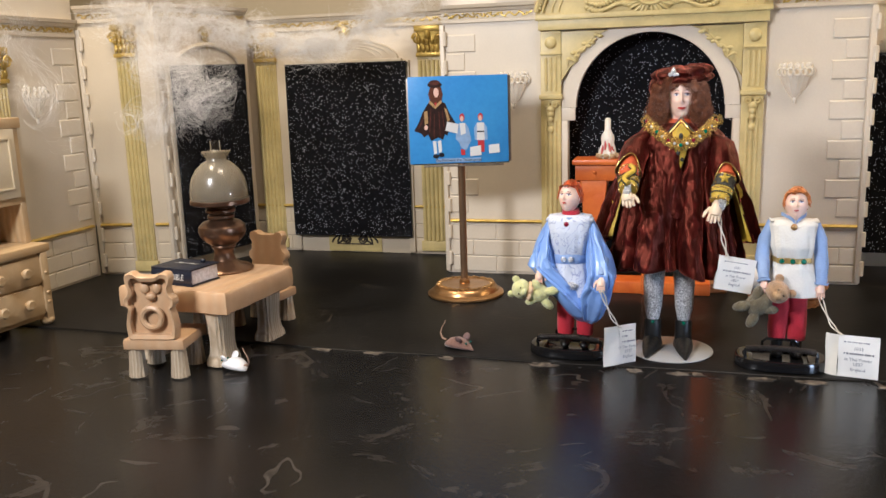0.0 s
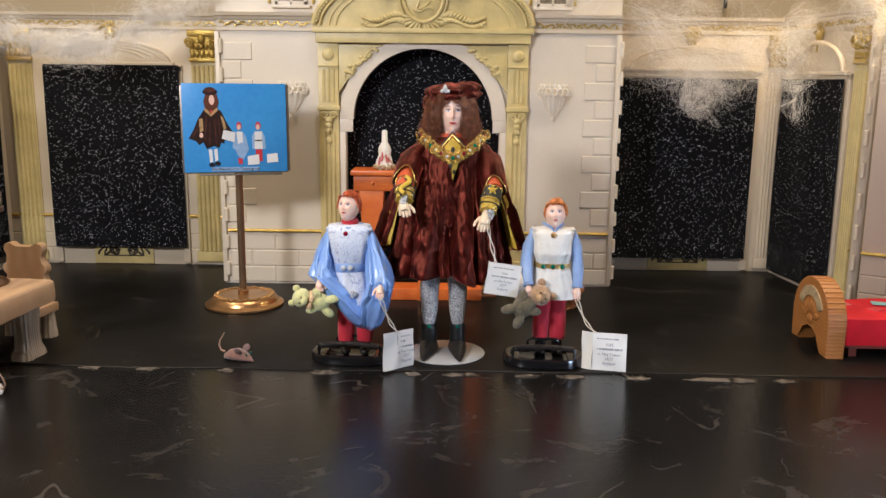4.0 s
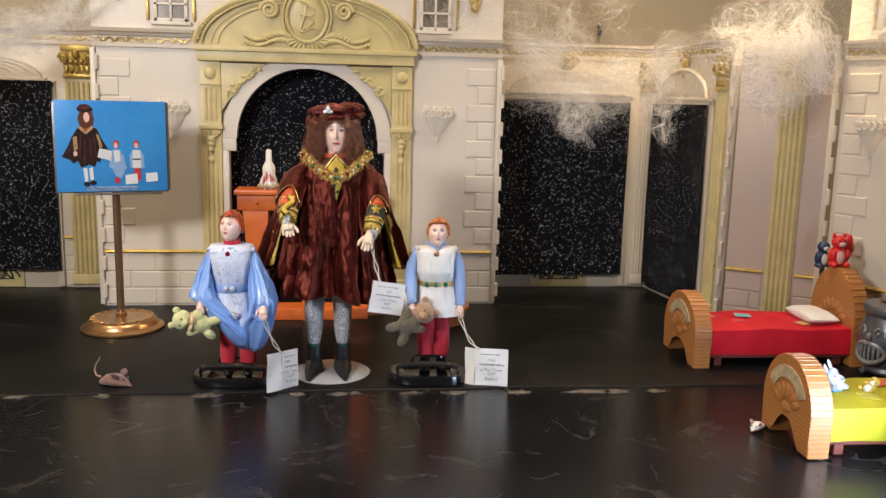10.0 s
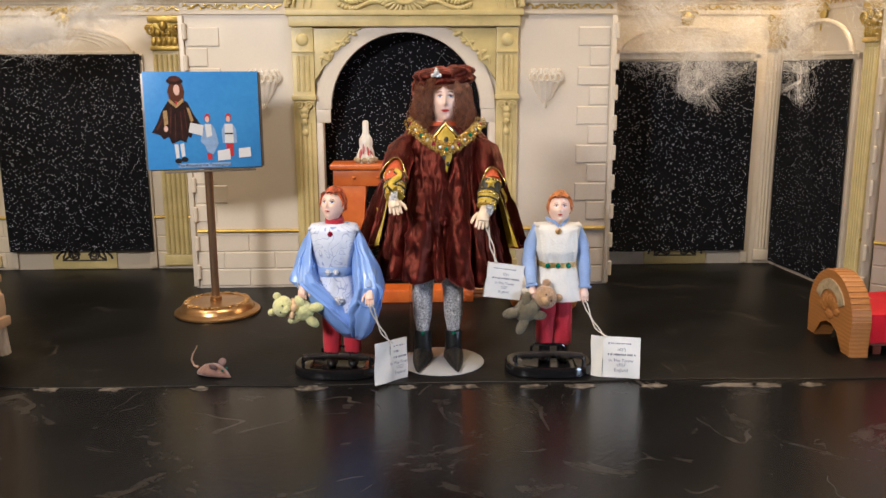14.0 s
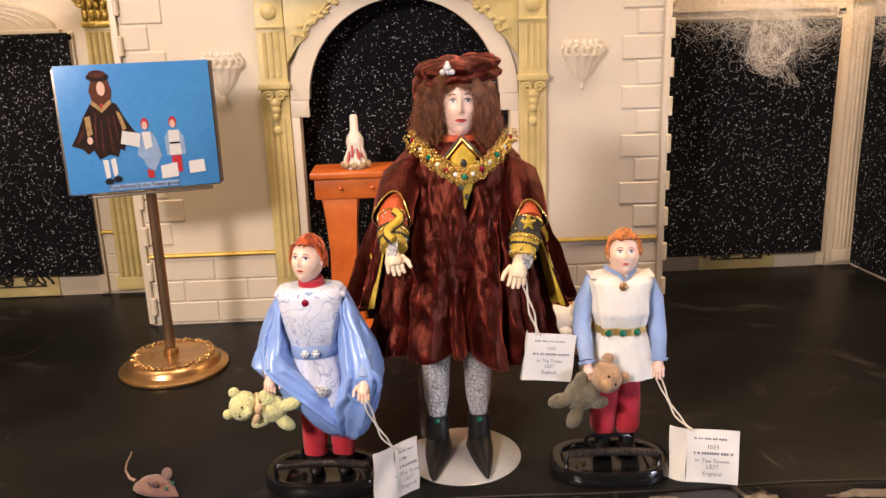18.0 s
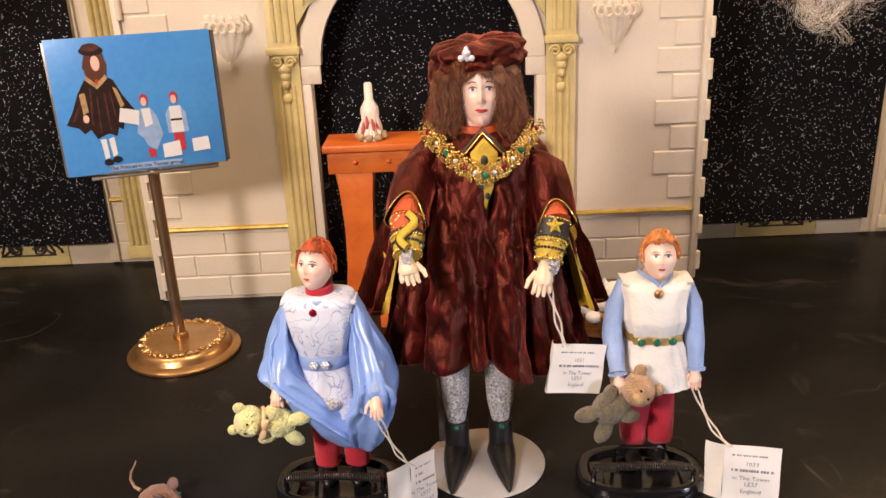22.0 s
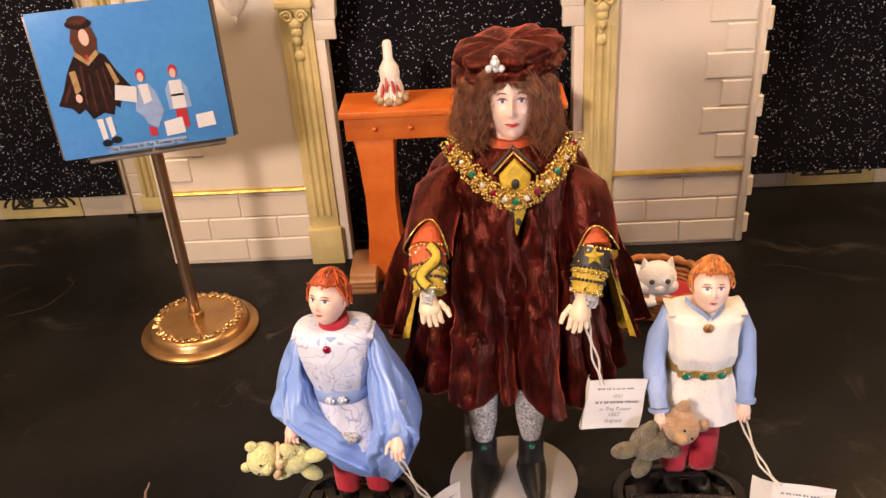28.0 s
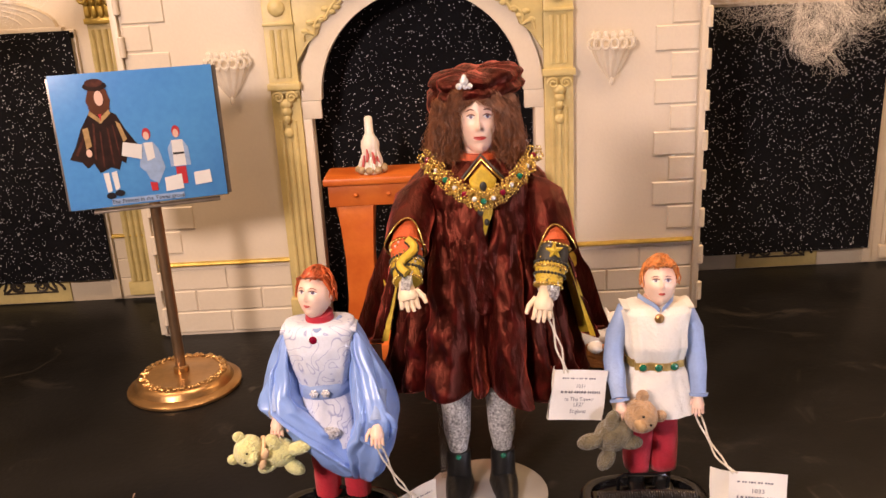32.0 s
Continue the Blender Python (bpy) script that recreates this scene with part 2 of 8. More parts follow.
def loft(bm, rings, mi=0, cap=True, closed=True):
    """Skin between rings of equal count."""
    rows = [[bm.verts.new(p) for p in ring] for ring in rings]
    k = len(rows[0])
    for a, b in zip(rows, rows[1:]):
        for i in range(k if closed else k - 1):
            j = (i + 1) % k
            bm.faces.new((a[i], a[j], b[j], b[i])).material_index = mi
    if cap and closed:
        for row in (rows[0], rows[-1]):
            try:
                bm.faces.new(row).material_index = mi
            except ValueError:
                pass
    return rows


def circle(cx, cy, cz, rx, ry, k=24, a0=0.0):
    return [(cx + rx * math.cos(a0 + 2 * math.pi * i / k), cy + ry * math.sin(a0 + 2 * math.pi * i / k), cz) for i in range(k)]


def lathe(bm, profile, k=32, mi=0, cx=0.0, cy=0.0):
    """Profile of (radius, height) pairs turned about z."""
    return loft(bm, [circle(cx, cy, z, max(r, 1e-5), max(r, 1e-5), k) for r, z in profile], mi)


def tube(bm, pts, r, k=8, mi=0, cap=True):
    """A round bar along points; r is a number or a list."""
    pts = [Vector(p) for p in pts]
    rings, up = [], None
    for i, p in enumerate(pts):
        d = (pts[min(i + 1, len(pts) - 1)] - pts[max(i - 1, 0)]).normalized()
        if up is None:
            up = d.orthogonal().normalized()
        up = (up - d * up.dot(d)).normalized()
        side = d.cross(up)
        rr = r[i] if isinstance(r, (list, tuple)) else r
        rings.append([p + (up * math.cos(2 * math.pi * j / k) + side * math.sin(2 * math.pi * j / k)) * rr for j in range(k)])
    return loft(bm, rings, mi, cap)


def ball(bm, c, rx, ry=None, rz=None, mi=0, u=16, v=10, m=None):
    """An ellipsoid, turned by m."""
    ry, rz = ry or rx, rz or rx
    c, m = Vector(c), (m or Matrix()).to_3x3()
    at = lambda a, b: c + m @ Vector((rx * math.sin(b) * math.cos(a), ry * math.sin(b) * math.sin(a), rz * math.cos(b)))
    top, low = bm.verts.new(at(0, 0)), bm.verts.new(at(0, math.pi))
    rows = [[bm.verts.new(at(2 * math.pi * i / u, math.pi * j / v)) for i in range(u)] for j in range(1, v)]
    for i in range(u):
        k = (i + 1) % u
        bm.faces.new((top, rows[0][i], rows[0][k])).material_index = mi
        bm.faces.new((low, rows[-1][k], rows[-1][i])).material_index = mi
        for a, b in zip(rows, rows[1:]):
            bm.faces.new((a[i], b[i], b[k], a[k])).material_index = mi


def prism(bm, outline, y0, y1, mi=0, bevel=0.0, m=None):
    """An outline in x, z pushed from y0 to y1."""
    a = [bm.verts.new((x, y0, z)) for x, z in outline]
    b = [bm.verts.new((x, y1, z)) for x, z in outline]
    k, fs = len(a), []
    fs.append(bm.faces.new(a))
    fs.append(bm.faces.new(b[::-1]))
    for i in range(k):
        fs.append(bm.faces.new((a[i], b[i], b[(i + 1) % k], a[(i + 1) % k])))
    for f in fs:
        f.material_index = mi
    if bevel:
        es = list({e for f in fs[:2] for e in f.edges})
        for f in bmesh.ops.bevel(bm, geom=es, offset=bevel, segments=2, affect="EDGES", profile=0.6)["faces"]:
            f.material_index = mi
    if m:
        bmesh.ops.transform(bm, matrix=m, verts=list({v for f in bm.faces for v in f.verts if v in a or v in b}))
    return bm


def arc(cx, cz, r, a0, a1, k, rz=None):
    rz = rz or r
    return [(cx + r * math.cos(radians(a0 + (a1 - a0) * i / k)), cz + rz * math.sin(radians(a0 + (a1 - a0) * i / k))) for i in range(k + 1)]


def text(bm, words, size, m, mi=0, lift=0.0):
    """Built-in font letters laid into a mesh."""
    cu = bpy.data.curves.new("lettering", "FONT")
    cu.body, cu.size, cu.align_x, cu.align_y = words, size, "CENTER", "CENTER"
    cu.resolution_u = 2
    ob = bpy.data.objects.new("lettering", cu)
    scene.collection.objects.link(ob)
    bpy.context.view_layer.update()
    me = bpy.data.meshes.new_from_object(ob.evaluated_get(bpy.context.evaluated_depsgraph_get()))
    start = len(bm.verts)
    nf = len(bm.faces)
    bm.from_mesh(me)
    bm.verts.ensure_lookup_table()
    bm.faces.ensure_lookup_table()
    bmesh.ops.transform(bm, matrix=m @ Matrix.Translation((0, 0, lift)), verts=bm.verts[start:])
    for f in bm.faces[nf:]:
        f.material_index = mi
    bpy.data.objects.remove(ob)
    bpy.data.curves.remove(cu)
    bpy.data.meshes.remove(me)

# ---- room and table ----
bm = bmesh.new()
box(bm, -1.6, 1.6, 1.06, 1.12, -0.75, 1.8)
thing("wall_north", bm, WALLPAINT, label="plain beige painted room wall behind the toy palace", category="wall", kind="structure")
for nm, b in (("wall_south", (-1.6, 1.6, -1.56, -1.5, -0.75, 1.8)), ("wall_west", (-1.66, -1.6, -1.56, 1.12, -0.75, 1.8)), ("wall_east", (1.6, 1.66, -1.56, 1.12, -0.75, 1.8))):
    bm = bmesh.new()
    box(bm, *b)
    thing(nm, bm, WALLPAINT, label="plain beige painted room wall", category="wall", kind="structure")
bm = bmesh.new()
box(bm, -1.66, 1.66, -1.56, 1.12, 1.8, 1.86)
thing("ceiling", bm, CEIL, label="plain white painted room ceiling", category="ceiling", kind="structure")
bm = bmesh.new()
box(bm, -1.66, 1.66, -1.56, 1.12, -0.8, -0.75)
thing("floor", bm, mat("brown_carpet", (0.2, 0.13, 0.08), 0.9), label="plain brown room floor under the table", category="floor", kind="structure")

SEAM = 0.553
bm = bmesh.new()
box(bm, -0.95, 0.95, -0.35, SEAM + 0.035, -0.03, -0.0008, 0.0003)
front = thing("ground", bm, VINYL, label="black marbled glossy tabletop covering, front sheet", category="tabletop", kind="structure")
bm = bmesh.new()
n0 = 60
rows = []
for dy, z in ((0.0, -0.0007), (0.0004, -0.0002), (0.0012, 0.0), (0.46, 0.0), (0.46, -0.0007), (0.003, -0.0007)):
    rows.append([(-0.95 + 1.9 * i / n0, SEAM + dy + (0.004 * math.sin(i * 0.21) + 0.0012 * math.sin(i * 1.3)) * (dy < 0.1) - 0.045 * (i / n0 - 0.45) * (dy < 0.1), z) for i in range(n0 + 1)])
loft(bm, rows, closed=False)
thing("ground_back", bm, VINYL_BACK, label="black marbled glossy tabletop covering overlapping the front sheet", category="tabletop", kind="structure")


# ---- toy palace ----
def wall_frame(name, p0, p1, label):
    """An empty wall object whose x runs from p0 to p1, z up and y out of the room side to the back."""
    d = Vector((p1[0] - p0[0], p1[1] - p0[1], 0))
    ob = new(name)
    ob.matrix_world = Matrix.Translation((*p0, 0)) @ Matrix.Rotation(math.atan2(d.y, d.x), 4, "Z")
    tagged(ob, label, "wall", kind="structure")
    return ob, d.length


BRICKS = []   # built last: parent, x, z, width, height, material


def slab(w, x0, x1, z0, z1, material, y0=0.0, y1=0.006, nm="wall_panel"):
    bm = bmesh.new()
    box(bm, x0, x1, y0, y1, z0, z1, 0.0006)
    return part(nm, bm, material, w)


def pilaster(w, x0, x1, z0, z1, material=None, cap=True, proud=0.005):
    """Fluted shaft on a plinth under a scrolled gold capital."""
    material = material or STRAW
    bm = bmesh.new()
    wd = x1 - x0
    box(bm, x0, x1, -proud * 0.45, 0, z0, z1, 0.0004)
    k = 5
    for i in range(k):
        cx = x0 + wd * (0.12 + 0.76 * i / (k - 1))
        rr = wd * 0.075
        ring = lambda z: [(cx + rr * math.cos(a), -proud * 0.45 - 1.3 * rr * math.sin(a), z) for a in [math.pi * j / 6 for j in range(7)]]
        loft(bm, [ring(z0 + 0.012), ring(z1 - 0.004)], 0, closed=False)
    p = part("pilaster", bm, material, w, "fluted straw-coloured pilaster")
    bm = bmesh.new()
    box(bm, x0 - wd * 0.08, x1 + wd * 0.08, -proud * 0.8, 0, z0, z0 + 0.011, 0.0007)
    part("plinth", bm, material, w)
    if cap:
        bm = bmesh.new()
        zc = z1
        box(bm, x0 - 0.001, x1 + 0.001, -proud, 0, zc, zc + 0.004, 0.0006)
        box(bm, x0 - 0.002, x1 + 0.002, -proud * 1.2, 0, zc + 0.026, zc + 0.032, 0.0006)
        box(bm, x0, x1, -proud * 0.7, 0, zc + 0.004, zc + 0.026)
        for s in (0.0, 1.0):
            cx = x0 + wd * s
            pts = []
            for j in range(22):
                a, r = j * 0.55, 0.0058 * (1 - j / 26)
                pts.append((cx + (r * math.cos(a)) * (1 if s else -1) * 0.8, -proud * 1.15, zc + 0.019 + r * math.sin(a)))
            tube(bm, pts, 0.0011, 6)
        for i in range(5):
            cx = x0 + wd * (0.1 + 0.2 * i)
            ball(bm, (cx, -proud * 0.8, zc + 0.0085), wd * 0.1, 0.0016, 0.0045, u=8, v=6)
            ball(bm, (cx, -proud * 0.95, zc + 0.0155), wd * 0.08, 0.0014, 0.003, u=8, v=6)
        ball(bm, ((x0 + x1) / 2, -proud * 1.1, zc + 0.023), wd * 0.14, 0.0022, 0.005, u=10, v=8)
        part("capital", bm, GOLD, w, "scrolled gold capital")
    return p


def cornice(w, x0, x1, z0, material, garland=True):
    bm = bmesh.new()
    prof = [(0, z0), (-0.002, z0), (-0.002, z0 + 0.003), (-0.0012, z0 + 0.0035), (-0.0012, z0 + 0.0095), (-0.003, z0 + 0.010), (-0.004, z0 + 0.0125), (-0.0062, z0 + 0.0135), (-0.007, z0 + 0.0165), (0, z0 + 0.0165)]
    loft(bm, [[(x, y, z) for y, z in prof] for x in (x0, x1)])
    part("cornice", bm, material, w)
    if garland:
        bm = bmesh.new()
        k = max(6, int((x1 - x0) / 0.0035))
        pts = []
        for i in range(k * 3 + 1):
            s = i / (k * 3)
            pts.append((x0 + 0.003 + (x1 - x0 - 0.006) * s, -0.0018, z0 + 0.0065 + 0.0016 * math.sin(s * k * 2.1)))
        tube(bm, pts, 0.0007, 5)
        for i in range(k):
            s = (i + 0.5) / k
            ball(bm, (x0 + 0.003 + (x1 - x0 - 0.006) * s, -0.0016, z0 + 0.0065 + 0.0018 * math.cos(i * 2.4)), 0.0013, 0.0008, 0.0011, u=6, v=4)
        part("garland", bm, GOLD, w, "gold leaf garland moulding")


def dado(w, x0, x1, z, material=None, courses=3, brick=0.046, wallmat=None):
    bm = bmesh.new()
    prof = [(0, z), (-0.0022, z + 0.0004), (-0.003, z + 0.0015), (-0.0022, z + 0.0028), (0, z + 0.0032)]
    loft(bm, [[(x, y, q) for y, q in prof] for x in (x0, x1)])
    part("dado_rail", bm, material or GOLD, w, "thin gold dado rail")
    h = (z - 0.003) / courses
    for c in range(courses):
        x = x0 - (brick / 2 if c % 2 else 0)
        while x < x1 - 0.002:
            a, b = max(x, x0), min(x + brick, x1)
            if b - a > 0.004:
                BRICKS.append((w, a, c * h + 0.0015, b - a, h, wallmat or CREAM))
            x += brick


def quoins(w, x_edge, side, z0, z1, material):
    z, i = z0, 0
    while z < z1 - 0.01:
        wd = 0.029 if i % 2 else 0.0185
        a = x_edge if side > 0 else x_edge - wd
        BRICKS.append((w, a, z, wd, 0.0168, material))
        z += 0.0172
        i += 1


def medallion(w, x, z, s, material=GOLD, y=-0.003):
    """A small moulded cartouche of scrolls."""
    bm = bmesh.new()
    ball(bm, (x, y, z), 0.45 * s, 0.003, 0.6 * s, u=14, v=10)
    for sx in (-1, 1):
        pts = [(x + sx * (0.35 * s + 0.5 * s * (1 - j / 20) * math.cos(j * 0.42) * 0.9), y - 0.0008, z + 0.25 * s + 0.42 * s * (1 - j / 22) * math.sin(j * 0.42)) for j in range(18)]
        tube(bm, pts, 0.08 * s, 6)
        pts = [(x + sx * (0.15 * s + 0.35 * s * j / 8), y - 0.0006, z - 0.4 * s - 0.45 * s * math.sin(j / 8 * 2.2)) for j in range(9)]
        tube(bm, pts, 0.07 * s, 6)
    for j in range(5):
        a = radians(50 + 20 * j)
        ball(bm, (x + 0.6 * s * math.cos(a), y - 0.0005, z + 0.75 * s * math.sin(a)), 0.14 * s, 0.0016, 0.22 * s, u=8, v=6)
    ball(bm, (x, y - 0.001, z - 0.95 * s), 0.16 * s, 0.0016, 0.4 * s, u=8, v=6)
    return part("cartouche", bm, material, w, "moulded gold cartouche")


def hinge_edge(w, x, z0, z1, material, knuckles=9):
    """Vertical edge strip with interlocking hinge knuckles."""
    bm = bmesh.new()
    box(bm, x - 0.0022, x + 0.0022, -0.003, 0.004, z0, z1, 0.0006)
    part("hinge_strip", bm, material, w)
    h = (z1 - z0) / (knuckles * 2)
    for i in range(knuckles):
        bm = bmesh.new()
        lathe(bm, [(0.0016, 0), (0.0021, 0.0005), (0.0021, h - 0.0005), (0.0016, h)], 10)
        part("hinge_knuckle", bm, material, w, m=Matrix.Translation((x + 0.0028, -0.0022, z0 + h * (2 * i + 0.5))))


def scroll_grille(w, x, z):
    bm = bmesh.new()
    for sx in (-1, 1):
        pts = [(x + sx * (0.004 + 0.016 * j / 16 + 0.003 * math.sin(j)), -0.002, z + 0.003 + 0.0045 * math.sin(j * 0.8)) for j in range(22)]
        tube(bm, pts, 0.0011, 5)
        pts = [(x + sx * (0.010 + 0.004 * math.cos(j * 0.6) * (1 - j / 20)), -0.002, z + 0.004 + 0.005 * math.sin(j * 0.6) * (1 - j / 20)) for j in range(18)]
        tube(bm, pts, 0.001, 5)
    box(bm, x - 0.022, x + 0.022, -0.0024, 0, z - 0.003, z - 0.0018)
    part("scroll_grille", bm, DARKGAP, w, "dark scrolled grille over the doorstep")


def door_bay(w, x0, x1, ztop, pediment=True, proud=-0.0035, hood="flat"):
    """Frame and hood round a doorway hung with the black cloth."""
    bm = bmesh.new()
    for a, b in ((x0 - 0.006, x0 + 0.001), (x1 - 0.001, x1 + 0.006)):
        box(bm, a, b, proud, 0, 0.002, ztop + 0.002, 0.0008)
    box(bm, x0 - 0.006, x1 + 0.006, proud, 0, ztop - 0.004, ztop + 0.003, 0.0008)
    part("door_frame", bm, CREAM, w)
    bm = bmesh.new()
    cx, hw = (x0 + x1) / 2, (x1 - x0) / 2 * 0.92
    if hood == "flat":
        out = [(cx - hw, ztop + 0.004), (cx + hw, ztop + 0.004)] + arc(cx, ztop + 0.004, hw, 12, 168, 12, 0.024)
        prism(bm, out, -0.006, 0, bevel=0.0007)
        for j in range(4):
            k = 1 - 0.13 * j
            pts = [(px, -0.0062, pz) for px, pz in arc(cx, ztop + 0.005, hw * k, 14, 166, 14, 0.021 * k)]
            tube(bm, pts, 0.0006, 5)
        box(bm, cx - hw * 1.06, cx + hw * 1.06, -0.007, 0, ztop + 0.002, ztop + 0.0055, 0.0006)
    else:
        rise = hw * 0.58
        out = arc(cx, ztop + 0.004, hw * 0.98, 0, 180, 20, rise * 0.97)
        prism(bm, out, -0.0045, 0, bevel=0.0005)
        pts = [(px, -0.005, pz) for px, pz in arc(cx, ztop + 0.004, hw, 0, 180, 24, rise)]
        tube(bm, pts, 0.0024, 8)
        box(bm, cx - hw * 1.1, cx + hw * 1.1, -0.006, 0, ztop + 0.001, ztop + 0.0045, 0.0006)
    part("door_hood", bm, CREAM, w)


def cloth(name, m, x0, x1, z0, z1, skew=0.0):
    """A black glitter cloth panel hung in front of a doorway, slightly wavy."""
    bm = bmesh.new()
    kx, kz = 14, 18
    def sheet(dy):
        return [[(x0 + (x1 - x0) * i / kx + skew * (1 - j / kz), dy - 0.0012 * math.sin(i * 0.7 + j * 0.23) * 0.6, z0 + (z1 - z0) * j / kz) for i in range(kx + 1)] for j in range(kz + 1)]
    a, b = loft(bm, sheet(-0.008), closed=False), loft(bm, sheet(-0.0062), closed=False)
    for e in (0, -1):
        for i in range(kx):
            bm.faces.new((a[e][i], a[e][i + 1], b[e][i + 1], b[e][i]))
        for j in range(kz):
            bm.faces.new((a[j][e], a[j + 1][e], b[j + 1][e], b[j][e]))
    return thing(name, bm, BLACKCLOTH, m, "black felt panel strewn with silver glitter hung over a doorway", "cloth", "black cloth panels")


# central gatehouse
TX0, TX1, TY = -0.216, 0.163, 0.803
w, L = wall_frame("wall_gatehouse", (TX0, TY), (TX1, TY), "cream plastic toy palace front with arched doorway and rusticated corners")
O = -TX0                       # local x of world x = 0
AC = -0.022 + O                # arch axis
bm = bmesh.new()
out = [(0, 0), (AC - 0.073, 0), (AC - 0.073, 0.162)] + [(AC - 0.066, 0.162)] + arc(AC, 0.162, 0.066, 180, 0, 28)[1:] + [(AC + 0.066, 0.162), (AC + 0.073, 0.162), (AC + 0.073, 0), (L, 0), (L, 0.40), (0, 0.40)]
clean = [p for i, p in enumerate(out) if i == 0 or (Vector(p) - Vector(out[i - 1])).length > 1e-5]
prism(bm, clean, 0, 0.007)
part("wall_panel", bm, IVORY, w, smooth=False)
# side returns to the recesses
for xx in (0.0, L - 0.005):
    bm = bmesh.new()
    box(bm, xx, xx + 0.005, 0.0072, 0.085, 0, 0.40, 0.0005)
    part("side_wall", bm, CREAM, w)
# white arch surround
bm = bmesh.new()
ring_out = [(AC - 0.079, 0.162)] + arc(AC, 0.162, 0.079, 180, 0, 28)[1:]
ring_in = [(AC - 0.066, 0.162)] + arc(AC, 0.162, 0.066, 180, 0, 28)[1:]
a = [[(x, -0.003, z) for x, z in r] for r in (ring_out, ring_in)]
b2 = [[(x, 0.006, z) for x, z in r] for r in (ring_in, ring_out)]
loft(bm, [a[0], a[1], b2[0]], closed=False)
part("arch_surround", bm, IVORY, w, "smooth white arch surround")
for s in (-1, 1):
    bm = bmesh.new()
    xa, xb = sorted((AC + s * 0.0795, AC + s * 0.0665))
    box(bm, xa, xb, -0.003, 0.0, 0.150, 0.1618, 0.0006)
    box(bm, min(AC + s * 0.0735, AC + s * 0.0795), max(AC + s * 0.0735, AC + s * 0.0795), -0.003, 0, 0.0, 0.150, 0.0005)
    part("jamb", bm, IVORY, w)
# straw pilasters with panels
for s in (-1, 1):
    xa, xb = sorted((AC + s * 0.0795, AC + s * 0.0985))
    bm = bmesh.new()
    box(bm, xa, xb, -0.005, 0, 0.0, 0.232, 0.0008)
    k = 3
    for i in range(k):
        cx = xa + (xb - xa) * (0.27 + 0.23 * i)
        for za, zb in ((0.035, 0.15), (0.178, 0.208)):
            tube(bm, [(cx, -0.005, za), (cx, -0.005, zb)], 0.0015, 8)
    box(bm, xa - 0.0015, xb + 0.0015, -0.0085, 0, 0.0, 0.026, 0.001)
    box(bm, xa - 0.0012, xb + 0.0012, -0.0078, 0, 0.170, 0.1745, 0.0007)
    box(bm, xa - 0.0004, xb + 0.0004, -0.0066, 0, 0.2105, 0.2125, 0.0005)
    cx = (xa + xb) / 2
    ball(bm, (cx, -0.0055, 0.2215), 0.0055, 0.002, 0.0055, u=14, v=8)
    part("pilaster", bm, STRAW, w, "straw-coloured panelled pilaster")
    bm = bmesh.new()
    for q in (-1, 1):
        pts = [(cx + q * (0.0042 + 0.0036 * math.cos(j * 0.55) * (1 - j / 22)), -0.0075, 0.1655 + 0.0036 * math.sin(j * 0.55) * (1 - j / 22)) for j in range(18)]
        tube(bm, pts, 0.0009, 6)
    for j in range(3):
        ball(bm, (cx, -0.0065, 0.161 - 0.0048 * j), 0.0042 - 0.0008 * j, 0.0022, 0.0036, u=10, v=6)
    ball(bm, (cx, -0.0058, 0.142), 0.0032, 0.0015, 0.0036, u=8, v=6)
    part("bracket", bm, STRAW, w, "scrolled straw-coloured bracket")
    # spandrel panel with leaf scroll
    bm = bmesh.new()
    xs = AC + s * 0.0793
    out = [(xs, 0.231), (AC + s * 0.036, 0.231)] + [(AC + s * x, z) for x, z in ((0.0480, 0.2265), (0.0560, 0.2195), (0.0620, 0.2115), (0.0640, 0.2040), (0.0715, 0.199))] + [(xs, 0.186)]
    prism(bm, out, -0.0042, 0, bevel=0.0005)
    pts = [(AC + s * (0.0735 - 0.026 * j / 20 + 0.0015 * math.sin(j * 1.1)), -0.0045, 0.2 + 0.026 * j / 20 + 0.003 * math.sin(j * 0.9)) for j in range(21)]
    tube(bm, pts, 0.0011, 6)
    for j in range(9):
        ball(bm, (AC + s * (0.072 - 0.0035 * j), -0.0044, 0.206 + 0.0026 * j + 0.003 * math.sin(j * 2.0)), 0.0028, 0.0013, 0.0018, u=8, v=5)
    part("spandrel", bm, STRAW, w, "straw-coloured spandrel with moulded leaves")
# entablature and curved pediment
bm = bmesh.new()
box(bm, AC - 0.1, AC + 0.1, -0.0085, 0, 0.2325, 0.2415, 0.0008)
box(bm, AC - 0.1025, AC + 0.1025, -0.0105, 0, 0.2415, 0.246, 0.0008)
part("entablature", bm, STRAW, w)
bm = bmesh.new()
top = arc(AC, 0.246, 0.1025, 0, 180, 36, 0.052)
prism(bm, top, -0.0065, 0)
part("pediment", bm, STRAW, w, "curved straw-coloured pediment")
bm = bmesh.new()
for rr, q, dy in ((1.0, 0.0026, -0.008), (0.94, 0.0013, -0.0085), (0.86, 0.0009, -0.0068), (0.80, 0.0009, -0.0068)):
    tube(bm, [(x, dy, z) for x, z in arc(AC, 0.247, 0.1015 * rr, 2, 178, 40, 0.050 * rr)], q, 8)
part("pediment_moulding", bm, STRAW, w)
for i in range(52):
    a = radians(6 + 168 * i / 51)
    bm = bmesh.new() if i == 0 else bm
    if i == 0:
        rope = bmesh.new()
    ball(rope, (AC + 0.0985 * math.cos(a), -0.0093, 0.247 + 0.0485 * math.sin(a)), 0.0013, 0.0012, 0.0013, u=6, v=4)
bm.free()
part("rope_moulding", rope, STRAW, w)
